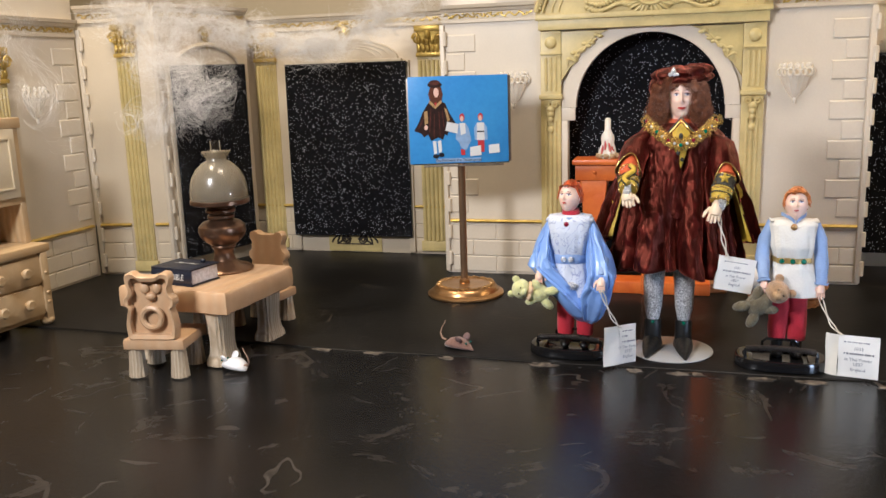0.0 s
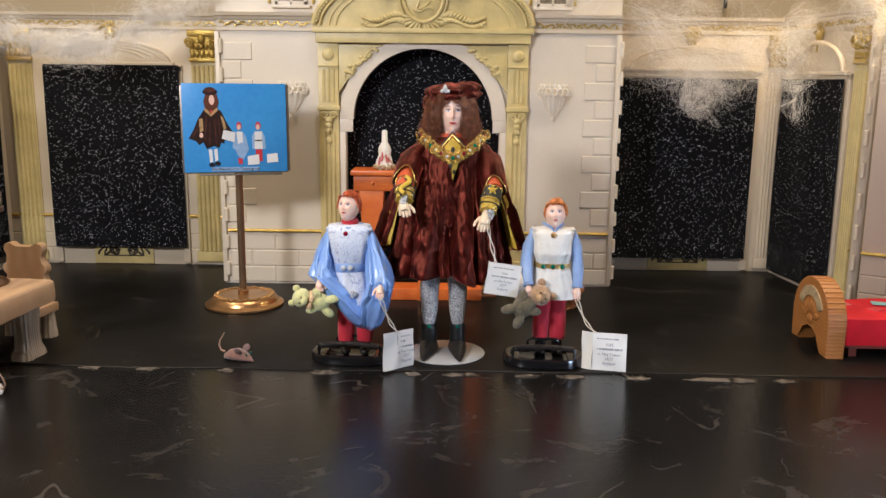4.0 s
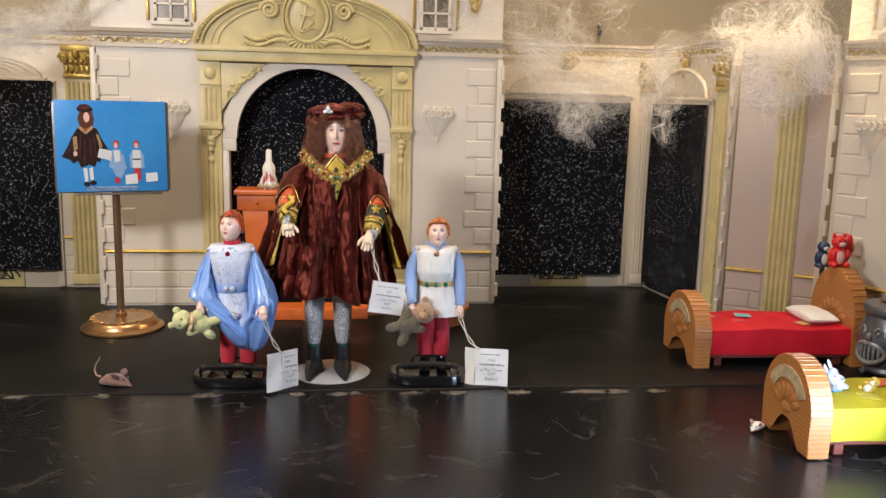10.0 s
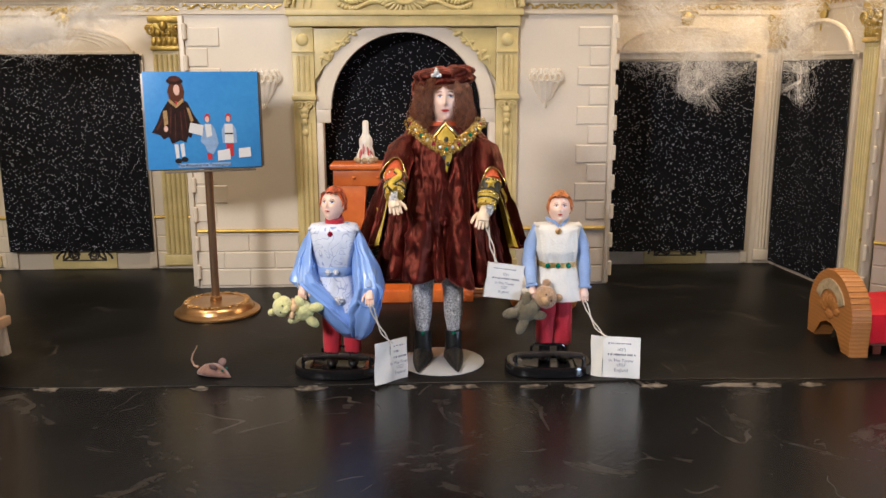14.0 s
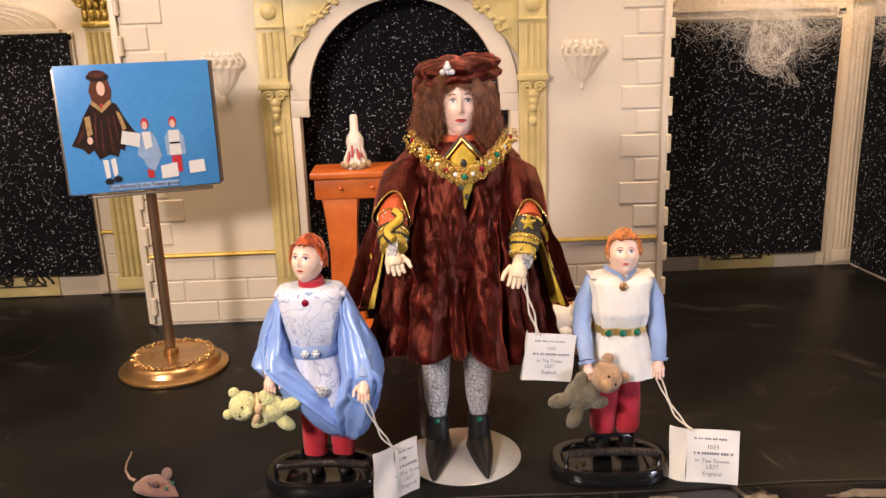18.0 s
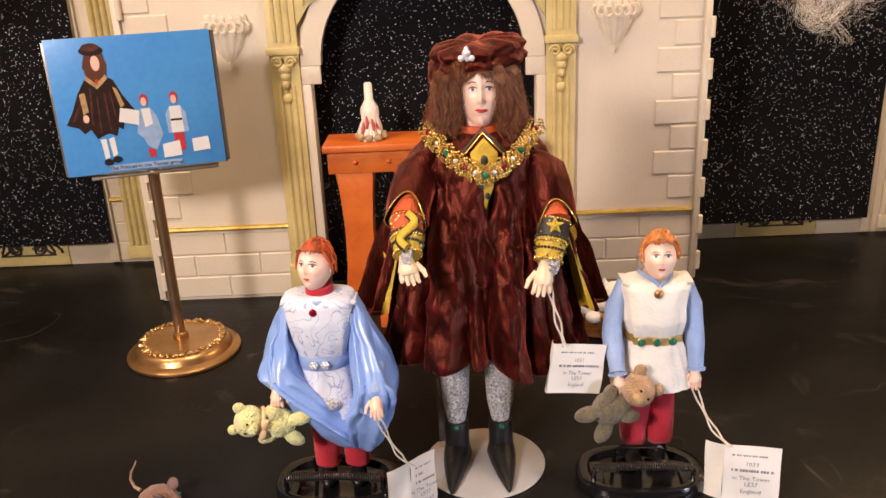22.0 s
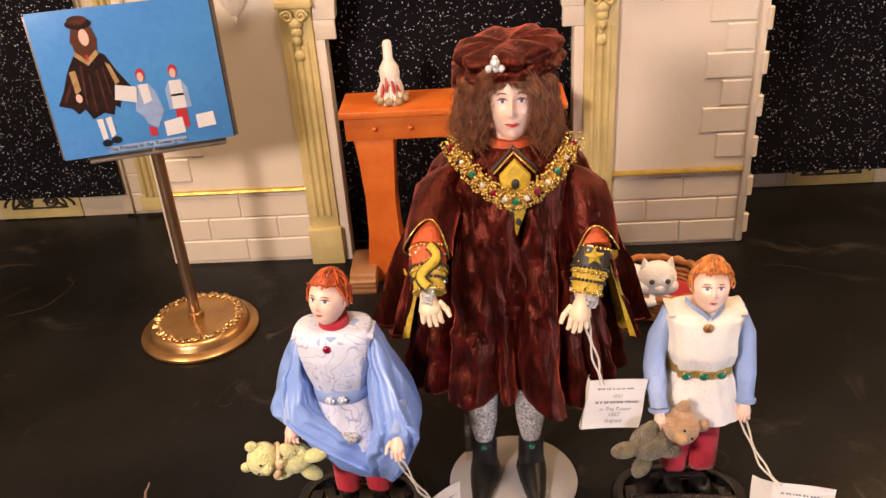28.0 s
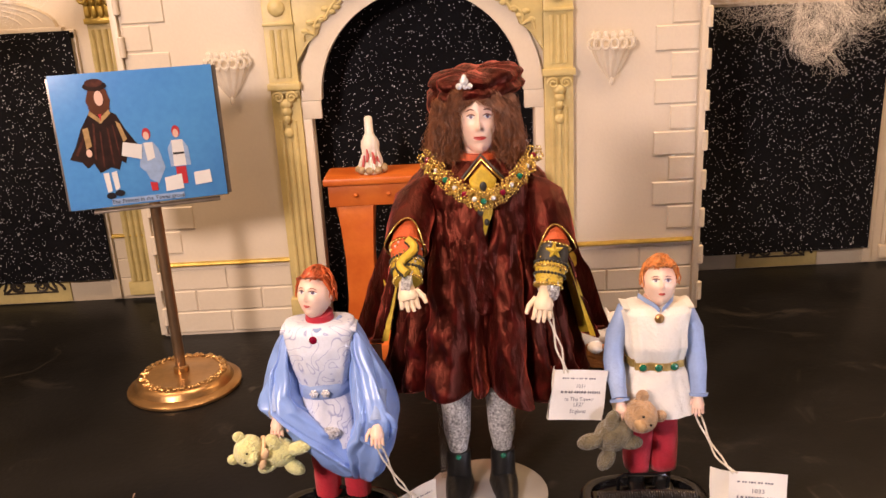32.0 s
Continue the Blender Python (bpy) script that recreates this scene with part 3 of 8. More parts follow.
# monogram cartouche with scrolls and acanthus
bm = bmesh.new()
ball(bm, (AC, -0.007, 0.274), 0.0185, 0.004, 0.0225, u=28, v=14)
tube(bm, [(AC + 0.0185 * math.cos(t * 0.1745), -0.010, 0.274 + 0.0225 * math.sin(t * 0.1745)) for t in range(37)], 0.0018, 8)
tube(bm, [(AC + 0.022 * math.cos(t * 0.1745), -0.0085, 0.274 + 0.0265 * math.sin(t * 0.1745)) for t in range(37)], 0.0013, 8)
part("cartouche", bm, STRAW, w, "oval monogram cartouche")
bm = bmesh.new()
pts = [(AC - 0.006, -0.0115, 0.264), (AC - 0.003, -0.0115, 0.272), (AC - 0.0005, -0.0115, 0.284)]
tube(bm, pts, 0.0011, 6)
tube(bm, [(AC - 0.0065 + 0.013 * math.sin(j * 0.28), -0.0115, 0.285 + 0.0035 * math.cos(j * 0.42) - 0.0008 * j) for j in range(12)], 0.001, 6)
tube(bm, [(AC - 0.001 + 0.0075 * math.sin(j * 0.32), -0.0115, 0.2755 - 0.0011 * j + 0.001 * math.cos(j)) for j in range(12)], 0.001, 6)
tube(bm, [(AC - 0.009 + 0.0018 * j, -0.0112, 0.2625 - 0.002 * math.sin(j * 0.6)) for j in range(11)], 0.0009, 6)
part("monogram", bm, STRAW, w)
for s in (-1, 1):
    bm = bmesh.new()
    pts = [(AC + s * (0.034 + 0.0085 * math.cos(j * 0.5) * (1 - j / 30)), -0.0085, 0.2795 + 0.0085 * math.sin(j * 0.5) * (1 - j / 30)) for j in range(27)]
    tube(bm, pts, 0.0019, 7)
    part("scroll", bm, STRAW, w)
    bm = bmesh.new()
    tube(bm, [(AC + s * (0.012 + 0.0023 * j), -0.008, 0.2515 + 0.0035 * math.sin(j * 0.32)) for j in range(21)], 0.0011, 6)
    for j in range(15):
        for q in (-1, 1):
            mm = Matrix.Rotation(-s * radians(35 * q + 10), 4, "Y")
            ball(bm, (AC + s * (0.014 + 0.003 * j), -0.0085, 0.253 + 0.003 * math.sin(j * 0.45) + q * 0.0026), 0.0042 * (1 - j / 30), 0.0014, 0.0017, u=8, v=5, m=mm)
    for j in range(6):
        a = radians(-95 + s * (12 + 16 * j))
        mm = Matrix.Rotation(-a, 4, "Y")
        ball(bm, (AC + 0.012 * math.cos(a), -0.0092, 0.255 + 0.0085 * math.sin(a)), 0.0075, 0.0015, 0.0016, u=8, v=5, m=mm)
    part("acanthus", bm, STRAW, w, "moulded acanthus sprays")
# cornice either side, upper storey with small windows
for xa, xb in ((0.0, AC - 0.1035), (AC + 0.1035, L)):
    cornice(w, xa, xb, 0.243, CREAM)


def little_window(w, x0, x1, z0, z1):
    bm = bmesh.new()
    for a, b, c, d in ((x0, x0 + 0.003, z0, z1), (x1 - 0.003, x1, z0, z1), (x0, x1, z0, z0 + 0.003), (x0, x1, z1 - 0.003, z1), ((x0 + x1) / 2 - 0.001, (x0 + x1) / 2 + 0.001, z0, z1), (x0, x1, (z0 + z1) / 2 - 0.001, (z0 + z1) / 2 + 0.001)):
        box(bm, a, b, -0.0028, 0, c, d, 0.0003)
    box(bm, x0 - 0.003, x1 + 0.003, -0.004, 0, z0 - 0.003, z0, 0.0004)
    win = part("window", bm, IVORY, w)
    for s in (0, 1):
        bm = bmesh.new()
        xx = x0 - 0.0068 if s == 0 else x1 + 0.0042
        box(bm, xx, xx + 0.0026, -0.0022, 0, z0 + 0.001, z1, 0.0005)
        part("shutter_edge", bm, GOLD, win)
    for i in range(2):
        for j in range(2):
            bm = bmesh.new()
            a = x0 + 0.003 + i * ((x1 - x0) / 2 - 0.002)
            c = z0 + 0.003 + j * ((z1 - z0) / 2 - 0.002)
            box(bm, a, a + (x1 - x0) / 2 - 0.004, -0.0009, 0, c, c + (z1 - z0) / 2 - 0.004)
            part("pane", bm, PANE, win)


PANE = mat("dim_window_pane", (0.32, 0.27, 0.19), 0.2, var=0.3, scale=60, bump=0)
little_window(w, O - 0.160, O - 0.130, 0.2665, 0.298)
little_window(w, O + 0.083, O + 0.113, 0.2665, 0.298)
for xx in (O - 0.192, O - 0.045, O + 0.002, O + 0.135):
    bm = bmesh.new()
    ball(bm, (xx, -0.003, 0.297), 0.006, 0.003, 0.008, u=10, v=8)
    ball(bm, (xx, -0.003, 0.289), 0.004, 0.0025, 0.005, u=10, v=8)
    part("corbel", bm, GOLD, w)
dado(w, 0.004, AC - 0.0985, 0.0515, wallmat=IVORY)
dado(w, AC + 0.0985, L - 0.004, 0.0515, wallmat=IVORY)
quoins(w, 0.004, 1, 0.061, 0.238, IVORY)
quoins(w, L - 0.004, -1, 0.061, 0.238, IVORY)
hinge_edge(w, L - 0.0015, 0.002, 0.242, IVORY)
hinge_edge(w, 0.0005, 0.002, 0.242, IVORY)
cloth("black_cloth", Matrix.Translation((-0.022, TY + 0.03, 0)), -0.09, 0.09, 0.001, 0.25)


# recess walls beside the gatehouse
def recess(name, x0, x1, y, cloth_x, pil, ztop=0.209, column=None):
    w, L = wall_frame(name, (x0, y), (x1, y), "cream plastic toy palace wall with a cloth-hung doorway and fluted pilasters")
    slab(w, 0, L, 0, 0.262, CREAM)
    cornice(w, 0, L, 0.2475, CREAM)
    for a, b in pil:
        pilaster(w, a - x0, b - x0, 0.004, 0.2150, column)
    ca, cb = cloth_x
    door_bay(w, ca - x0 + 0.004, cb - x0 - 0.004, ztop)
    medallion(w, (ca + cb) / 2 - x0, 0.243, 0.013)
    medallion(w, (ca + cb) / 2 - x0, 0.226, 0.008, CREAM)
    scroll_grille(w, (ca + cb) / 2 - x0, 0.012)
    bm = bmesh.new()
    box(bm, (ca + cb) / 2 - x0 - 0.032, (ca + cb) / 2 - x0 + 0.032, -0.0016, 0, 0.001, 0.024, 0.0005)
    part("doorstep_panel", bm, STRAW, w)
    return w, L


w, L = recess("wall_left_bay", -0.475, -0.215, 0.885, (-0.418, -0.277), ((-0.2655, -0.2405), (-0.4565, -0.4315)))
for a, b in ((0.004, 0.057), (0.2, 0.259)):
    dado(w, a, b, 0.0515)
cloth("black_cloth", Matrix.Translation((0, 0.885, 0)), -0.418, -0.277, 0.020, 0.2115, skew=0.0)
w, L = recess("wall_right_bay", 0.150, 0.352, 0.882, (0.178, 0.322), ((0.332, 0.349),), column=CREAM)
cloth("black_cloth", Matrix.Translation((0, 0.882, 0)), 0.178, 0.319, 0.015, 0.2035, skew=-0.0)

# right side, folding forward
w, L = wall_frame("wall_right_side", (0.348, 0.880), (0.365, 0.728), "cream plastic toy palace side wall with a cloth-hung arched doorway")
slab(w, 0, L, 0, 0.2630, CREAM)
cornice(w, 0, L, 0.2475, CREAM)
door_bay(w, 0.016, 0.118, 0.206, hood="round")
pilaster(w, 0.1285, 0.1455, 0.004, 0.2165)
medallion(w, 0.066, 0.243, 0.011)
dado(w, 0.1465, L, 0.0515, courses=3)
scroll_grille(w, 0.066, 0.012)
hinge_edge(w, L - 0.001, 0.002, 0.25, CREAM)
cloth("black_cloth", w.matrix_world.copy(), 0.011, 0.121, 0.006, 0.2035)
w, L = wall_frame("wall_right_panel", (0.368, 0.722), (0.433, 0.676), "pinkish cream plastic toy palace panel with a fluted pilaster")
slab(w, 0, L, 0, 0.2630, PINKISH)
cornice(w, 0, L, 0.2475, CREAM)
pilaster(w, 0.0350, 0.0580, 0.004, 0.2165)
dado(w, 0, 0.033, 0.0515, wallmat=PINKISH)
dado(w, 0.060, L, 0.0515, wallmat=PINKISH)
hinge_edge(w, L - 0.001, 0.002, 0.25, CREAM)
w, L = wall_frame("wall_right_gatehouse", (0.437, 0.673), (0.553, 0.424), "cream plastic toy palace gatehouse with an arched doorway and rusticated corner")
AR = 0.158
bm = bmesh.new()
out = [(0, 0), (AR - 0.073, 0), (AR - 0.073, 0.162), (AR - 0.066, 0.162)] + arc(AR, 0.162, 0.066, 180, 0, 28)[1:] + [(AR + 0.073, 0.162), (AR + 0.073, 0), (L, 0), (L, 0.40), (0, 0.40)]
prism(bm, out, 0, 0.007)
part("wall_panel", bm, IVORY, w, smooth=False)
for s in (-1, 1):
    xa, xb = sorted((AR + s * 0.0795, AR + s * 0.0985))
    bm = bmesh.new()
    box(bm, xa, xb, -0.005, 0, 0.0, 0.232, 0.0008)
    for i in range(3):
        cx = xa + (xb - xa) * (0.27 + 0.23 * i)
        tube(bm, [(cx, -0.005, 0.035), (cx, -0.005, 0.15)], 0.0015, 8)
    box(bm, xa - 0.0012, xb + 0.0012, -0.0078, 0, 0.170, 0.1745, 0.0007)
    for j in range(3):
        ball(bm, ((xa + xb) / 2, -0.0065, 0.164 - 0.0048 * j), 0.0052 - 0.0008 * j, 0.0024, 0.0036, u=10, v=6)
    part("pilaster", bm, STRAW, w, "straw-coloured panelled pilaster")
bm = bmesh.new()
box(bm, AR - 0.1025, AR + 0.1025, -0.0105, 0, 0.2325, 0.246, 0.0008)
part("entablature", bm, STRAW, w)
bm = bmesh.new()
prism(bm, arc(AR, 0.246, 0.1025, 0, 180, 30, 0.052), -0.0065, 0)
for rr, q in ((1.0, 0.0026), (0.9, 0.0013), (0.8, 0.001)):
    tube(bm, [(x, -0.008, z) for x, z in arc(AR, 0.247, 0.1015 * rr, 2, 178, 36, 0.050 * rr)], q, 8)
part("pediment", bm, STRAW, w, "curved straw-coloured pediment")
cornice(w, 0, AR - 0.1035, 0.243, CREAM)
little_window(w, 0.028, 0.052, 0.2665, 0.298)
quoins(w, 0.004, 1, 0.061, 0.238, IVORY)
dado(w, 0.004, AR - 0.0985, 0.0515, wallmat=IVORY)
cloth("black_cloth", w.matrix_world @ Matrix.Translation((AR, 0.03, 0)), -0.1, 0.1, 0.001, 0.25)
RGATE = w

# left side, folding forward
w, L = wall_frame("wall_left_side", (-0.497, 0.757), (-0.458, 0.868), "cream plastic toy palace side wall with a cloth-hung arched doorway")
slab(w, -0.004, L, 0, 0.2720, CREAM)
cornice(w, -0.004, L, 0.2565, CREAM)
door_bay(w, 0.012, L - 0.014, 0.205, hood="round")
medallion(w, L / 2, 0.243, 0.011)
cloth("black_cloth", w.matrix_world.copy(), 0.008, L - 0.012, 0.015, 0.2135)
hinge_edge(w, -0.003, 0.002, 0.25, IVORY)
w, L = wall_frame("wall_left_panel", (-0.573, 0.742), (-0.500, 0.753), "cream plastic toy palace panel with a fluted pilaster")
slab(w, -0.003, L, 0, 0.2720, CREAM)
cornice(w, -0.003, L, 0.2565, CREAM)
pilaster(w, 0.0360, 0.0575, 0.004, 0.2220)
dado(w, 0, 0.0335, 0.0515)
dado(w, 0.0600, L, 0.0515)
hinge_edge(w, -0.002, 0.002, 0.25, IVORY)
w, L = wall_frame("wall_left_gatehouse", (-0.600, 0.40), (-0.577, 0.737), "cream plastic toy palace gatehouse with rusticated corner and dado rail")
slab(w, 0, L, 0, 0.40, IVORY)
cornice(w, 0, L, 0.243, CREAM)
quoins(w, L - 0.004, -1, 0.061, 0.238, IVORY)
dado(w, 0, L - 0.004, 0.0515, wallmat=IVORY)
pilaster(w, L - 0.112, L - 0.092, 0.004, 0.2, cap=True)
LGATE = w
LGL = L

# pale worn flecks of the print along the overlap of the two sheets
rnd = random.Random(31)
FLECK = mat("worn_pale_print", (0.20, 0.17, 0.135), 0.5, var=0.45, scale=160, bump=0.3, bscale=600, spec=0.3)
for cx, wd in ((-0.245, 0.010), (-0.205, 0.008), (-0.083, 0.012), (-0.02, 0.006), (0.009, 0.009), (0.020, 0.006), (0.060, 0.010), (0.088, 0.011), (0.135, 0.009), (0.185, 0.024), (0.205, 0.012), (0.235, 0.008), (-0.15, 0.007)):
    bm = bmesh.new()
    k = 18
    y0 = SEAM - 0.0062 - 0.045 * ((cx + 0.95) / 1.9 - 0.45)
    ring = []
    for i in range(k):
        a = 2 * math.pi * i / k
        f = rnd.uniform(0.55, 1.15)
        ring.append((cx + wd * f * math.cos(a), y0 + 0.0042 * f * math.sin(a), -0.0005))
    loft(bm, [[(x, y, -0.0012) for x, y, z in ring], ring])
    part("pale_fleck", bm, FLECK, front, smooth=False)

# ---- dolls ----
def velvet(name, dark, light, tint):
    """Crushed velvet: dark pile, lighter brushed patches with highlights painted in, a soft red sheen and crumples."""
    m = bpy.data.materials.new(name)
    m.use_nodes = True
    n, l = m.node_tree.nodes, m.node_tree.links
    b = n["Principled BSDF"]
    b.inputs["Roughness"].default_value = 0.36
    b.inputs["Specular IOR Level"].default_value = 0.65
    b.inputs["Specular Tint"].default_value = (1.0, 0.24, 0.15, 1)
    b.inputs["Sheen Weight"].default_value = 1.0
    b.inputs["Sheen Roughness"].default_value = 0.30
    b.inputs["Sheen Tint"].default_value = (*tint, 1)
    tc = n.new("ShaderNodeTexCoord")
    stretch = n.new("ShaderNodeMapping")
    stretch.inputs["Scale"].default_value = (1.0, 1.0, 0.42)
    l.new(tc.outputs["Object"], stretch.inputs["Vector"])

    def tex(scale, detail, dist):
        t = n.new("ShaderNodeTexNoise")
        t.inputs["Scale"].default_value, t.inputs["Detail"].default_value, t.inputs["Distortion"].default_value = scale, detail, dist
        l.new(stretch.outputs["Vector"], t.inputs["Vector"])
        return t
    pile, crumple, grain = tex(260, 8, 0.6), tex(260, 5, 0.5), tex(2600, 2, 0.0)
    # the ramp's lighter colour also paints in highlights on the brushed pile
    ramp = n.new("ShaderNodeValToRGB")
    ramp.color_ramp.elements[0].position, ramp.color_ramp.elements[1].position = 0.47, 0.70
    ramp.color_ramp.elements[0].color, ramp.color_ramp.elements[1].color = (*dark, 1), (*light, 1)
    add = n.new("ShaderNodeMath")
    add.operation, add.inputs[1].default_value = "MULTIPLY_ADD", 0.22
    l.new(grain.outputs["Fac"], add.inputs[0])
    sub_ = n.new("ShaderNodeMath")
    sub_.operation, sub_.inputs[1].default_value = "SUBTRACT", 0.11
    l.new(pile.outputs["Fac"], sub_.inputs[0])
    l.new(sub_.outputs[0], add.inputs[2])
    l.new(add.outputs[0], ramp.inputs["Fac"])
    l.new(ramp.outputs["Color"], b.inputs["Base Color"])
    b1 = n.new("ShaderNodeBump")
    b1.inputs["Strength"].default_value, b1.inputs["Distance"].default_value = 0.85, 0.0011
    l.new(crumple.outputs["Fac"], b1.inputs["Height"])
    b2 = n.new("ShaderNodeBump")
    b2.inputs["Strength"].default_value, b2.inputs["Distance"].default_value = 0.5, 0.0003
    l.new(grain.outputs["Fac"], b2.inputs["Height"])
    l.new(b1.outputs["Normal"], b2.inputs["Normal"])
    l.new(b2.outputs["Normal"], b.inputs["Normal"])
    return m


def glitter(name, col, bright, shine=0.75):
    m = mat(name, bright, 0.32, metal=shine, var=0.3, scale=900, bump=1.0, bscale=1500, col2=col, depth=0.002)
    return m


VELVET = velvet("wine_velvet", (0.0055, 0.0005, 0.0006), (0.050, 0.0040, 0.0038), (1.0, 0.20, 0.14))
SKIN = mat("painted_skin", (0.90, 0.63, 0.50), 0.42, var=0.07, scale=200, bump=0.05, sub=0.15)
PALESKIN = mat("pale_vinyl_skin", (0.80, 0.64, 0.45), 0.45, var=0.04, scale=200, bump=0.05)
HAIR = mat("brown_mohair", (0.30, 0.108, 0.042), 0.5, var=0.3, scale=300, bump=0.2)
REDHAIR = mat("painted_auburn_hair", (0.66, 0.115, 0.022), 0.3, coat=0.6, var=0.28, scale=350, bump=0.9, bscale=600, depth=0.0015)
ORANGEHAIR = mat("painted_orange_hair", (0.76, 0.26, 0.06), 0.3, coat=0.6, var=0.28, scale=350, bump=0.9, bscale=600, depth=0.0015)
GOLDBRAID = mat("gold_braid", (0.86, 0.60, 0.17), 0.26, metal=0.8, var=0.22, scale=900, bump=0)
SILVERTIGHT = glitter("silver_lame", (0.24, 0.24, 0.25), (1.0, 1.0, 1.0), 0.35)
ORANGECLOTH = mat("orange_brocade", (0.62, 0.10, 0.02), 0.6, var=0.2, scale=200, bump=0.5, bscale=900)
YELLOWCLOTH = mat("yellow_brocade", (0.62, 0.42, 0.03), 0.55, var=0.15, scale=300, bump=0.5, bscale=900)
BLACKTHREAD = mat("black_embroidery", (0.03, 0.03, 0.025), 0.5, var=0.2)
SHOE = mat("black_leather", (0.010, 0.010, 0.010), 0.42, var=0.2, scale=80, bump=0.4, bscale=300)
GREENGEM = mat("green_gem", (0.0, 0.16, 0.09), 0.06, var=0.2, coat=1.0, bump=0)
REDGEM = mat("red_gem", (0.22, 0.0, 0.02), 0.06, var=0.2, coat=1.0, bump=0)
CRYSTAL = mat("crystal_bead", (0.85, 0.86, 0.88), 0.1, metal=0.4, var=0.1, scale=600, bump=0.3)
LIPS = mat("lip_paint", (0.55, 0.045, 0.035), 0.4, var=0.02)
EYE = mat("eye_paint", (0.10, 0.14, 0.30), 0.3, var=0.05)
EYEWHITE = mat("eye_white_paint", (0.74, 0.72, 0.72), 0.35, var=0.02)
BROW = mat("brow_paint", (0.15, 0.055, 0.03), 0.5, var=0.05)
SATIN = mat("blue_satin", (0.21, 0.36, 0.74), 0.32, var=0.1, scale=40, bump=0.25, bscale=900, col2=(0.21, 0.34, 0.69), depth=0.0004, spec=0.7)
SOFTBLUE = mat("pale_blue_cotton", (0.28, 0.40, 0.67), 0.6, var=0.1, scale=80, bump=0.3, bscale=900)
WHITECLOTH = mat("white_felt", (0.74, 0.72, 0.66), 0.75, var=0.05, scale=70, bump=0.4, bscale=700, sheen=0.2)
REDCLOTH = mat("red_felt", (0.50, 0.012, 0.03), 0.75, var=0.12, scale=120, bump=0.4, bscale=800, sheen=0.2)
GOLDBELT = mat("gold_belt", (0.55, 0.38, 0.12), 0.4, metal=0.5, var=0.2, scale=300)


def brocade(name, base, line, lines=85):
    """Pale cloth embroidered with curling blue lines."""
    m = mat(name, base, 0.6, var=0.06, scale=90, bump=0.3, bscale=800)
    n, l = m.node_tree.nodes, m.node_tree.links
    b = n["Principled BSDF"]
    tc = n.new("ShaderNodeTexCoord")
    t = n.new("ShaderNodeTexNoise")
    t.inputs["Scale"].default_value, t.inputs["Detail"].default_value, t.inputs["Distortion"].default_value = lines, 0.5, 1.6
    l.new(tc.outputs["Object"], t.inputs["Vector"])
    pp = n.new("ShaderNodeMath")
    pp.operation, pp.inputs[1].default_value = "PINGPONG", 0.09
    l.new(t.outputs["Fac"], pp.inputs[0])
    mr = n.new("ShaderNodeMapRange")
    mr.inputs["From Max"].default_value, mr.inputs["To Min"].default_value, mr.inputs["To Max"].default_value = 0.016, 0.9, 0.0
    l.new(pp.outputs[0], mr.inputs["Value"])
    mix = n.new("ShaderNodeMix")
    mix.data_type = "RGBA"
    l.new(mr.outputs["Result"], mix.inputs["Factor"])
    l.new(b.inputs["Base Color"].links[0].from_socket, mix.inputs["A"])
    mix.inputs["B"].default_value = (*line, 1)
    l.new(mix.outputs["Result"], b.inputs["Base Color"])
    return m


BROCADE = brocade("white_blue_brocade", (0.66, 0.71, 0.82), (0.22, 0.27, 0.5))
SLEEVEPRINT = brocade("yellow_sleeve_brocade", (0.55, 0.38, 0.03), (0.03, 0.04, 0.03), 220)


def fold_ring(cx, cy, z, rx, ry, k, amp, folds, ph, lean=0.0, a0=0.0, a1=2 * math.pi, close=True):
    """A cloth section whose edge waves in and out; a 0 is at +x and -90 degrees faces the viewer."""
    pts = []
    for i in range(k if close else k + 1):
        a = a0 + (a1 - a0) * i / k
        f = 1 + amp * (math.sin(folds * a + ph) + 0.5 * math.sin((folds * 1.7) * a + ph * 2.3) + 0.35 * math.sin(folds * 3.1 * a + ph * 0.7))
        pts.append((cx + rx * f * math.cos(a), cy + ry * f * math.sin(a) + lean * math.sin(a), z + 0.0012 * amp * 10 * math.sin(folds * a * 0.5 + ph)))
    return pts


def smooth_rings(keys, steps):
    """Glide between section keys (tuples of numbers)."""
    out = []
    for a, b in zip(keys, keys[1:]):
        for i in range(steps):
            t = i / steps
            out.append(tuple(p + (q - p) * (t * t * (3 - 2 * t) * 0.35 + t * 0.65) for p, q in zip(a, b)))
    return out + [keys[-1]]


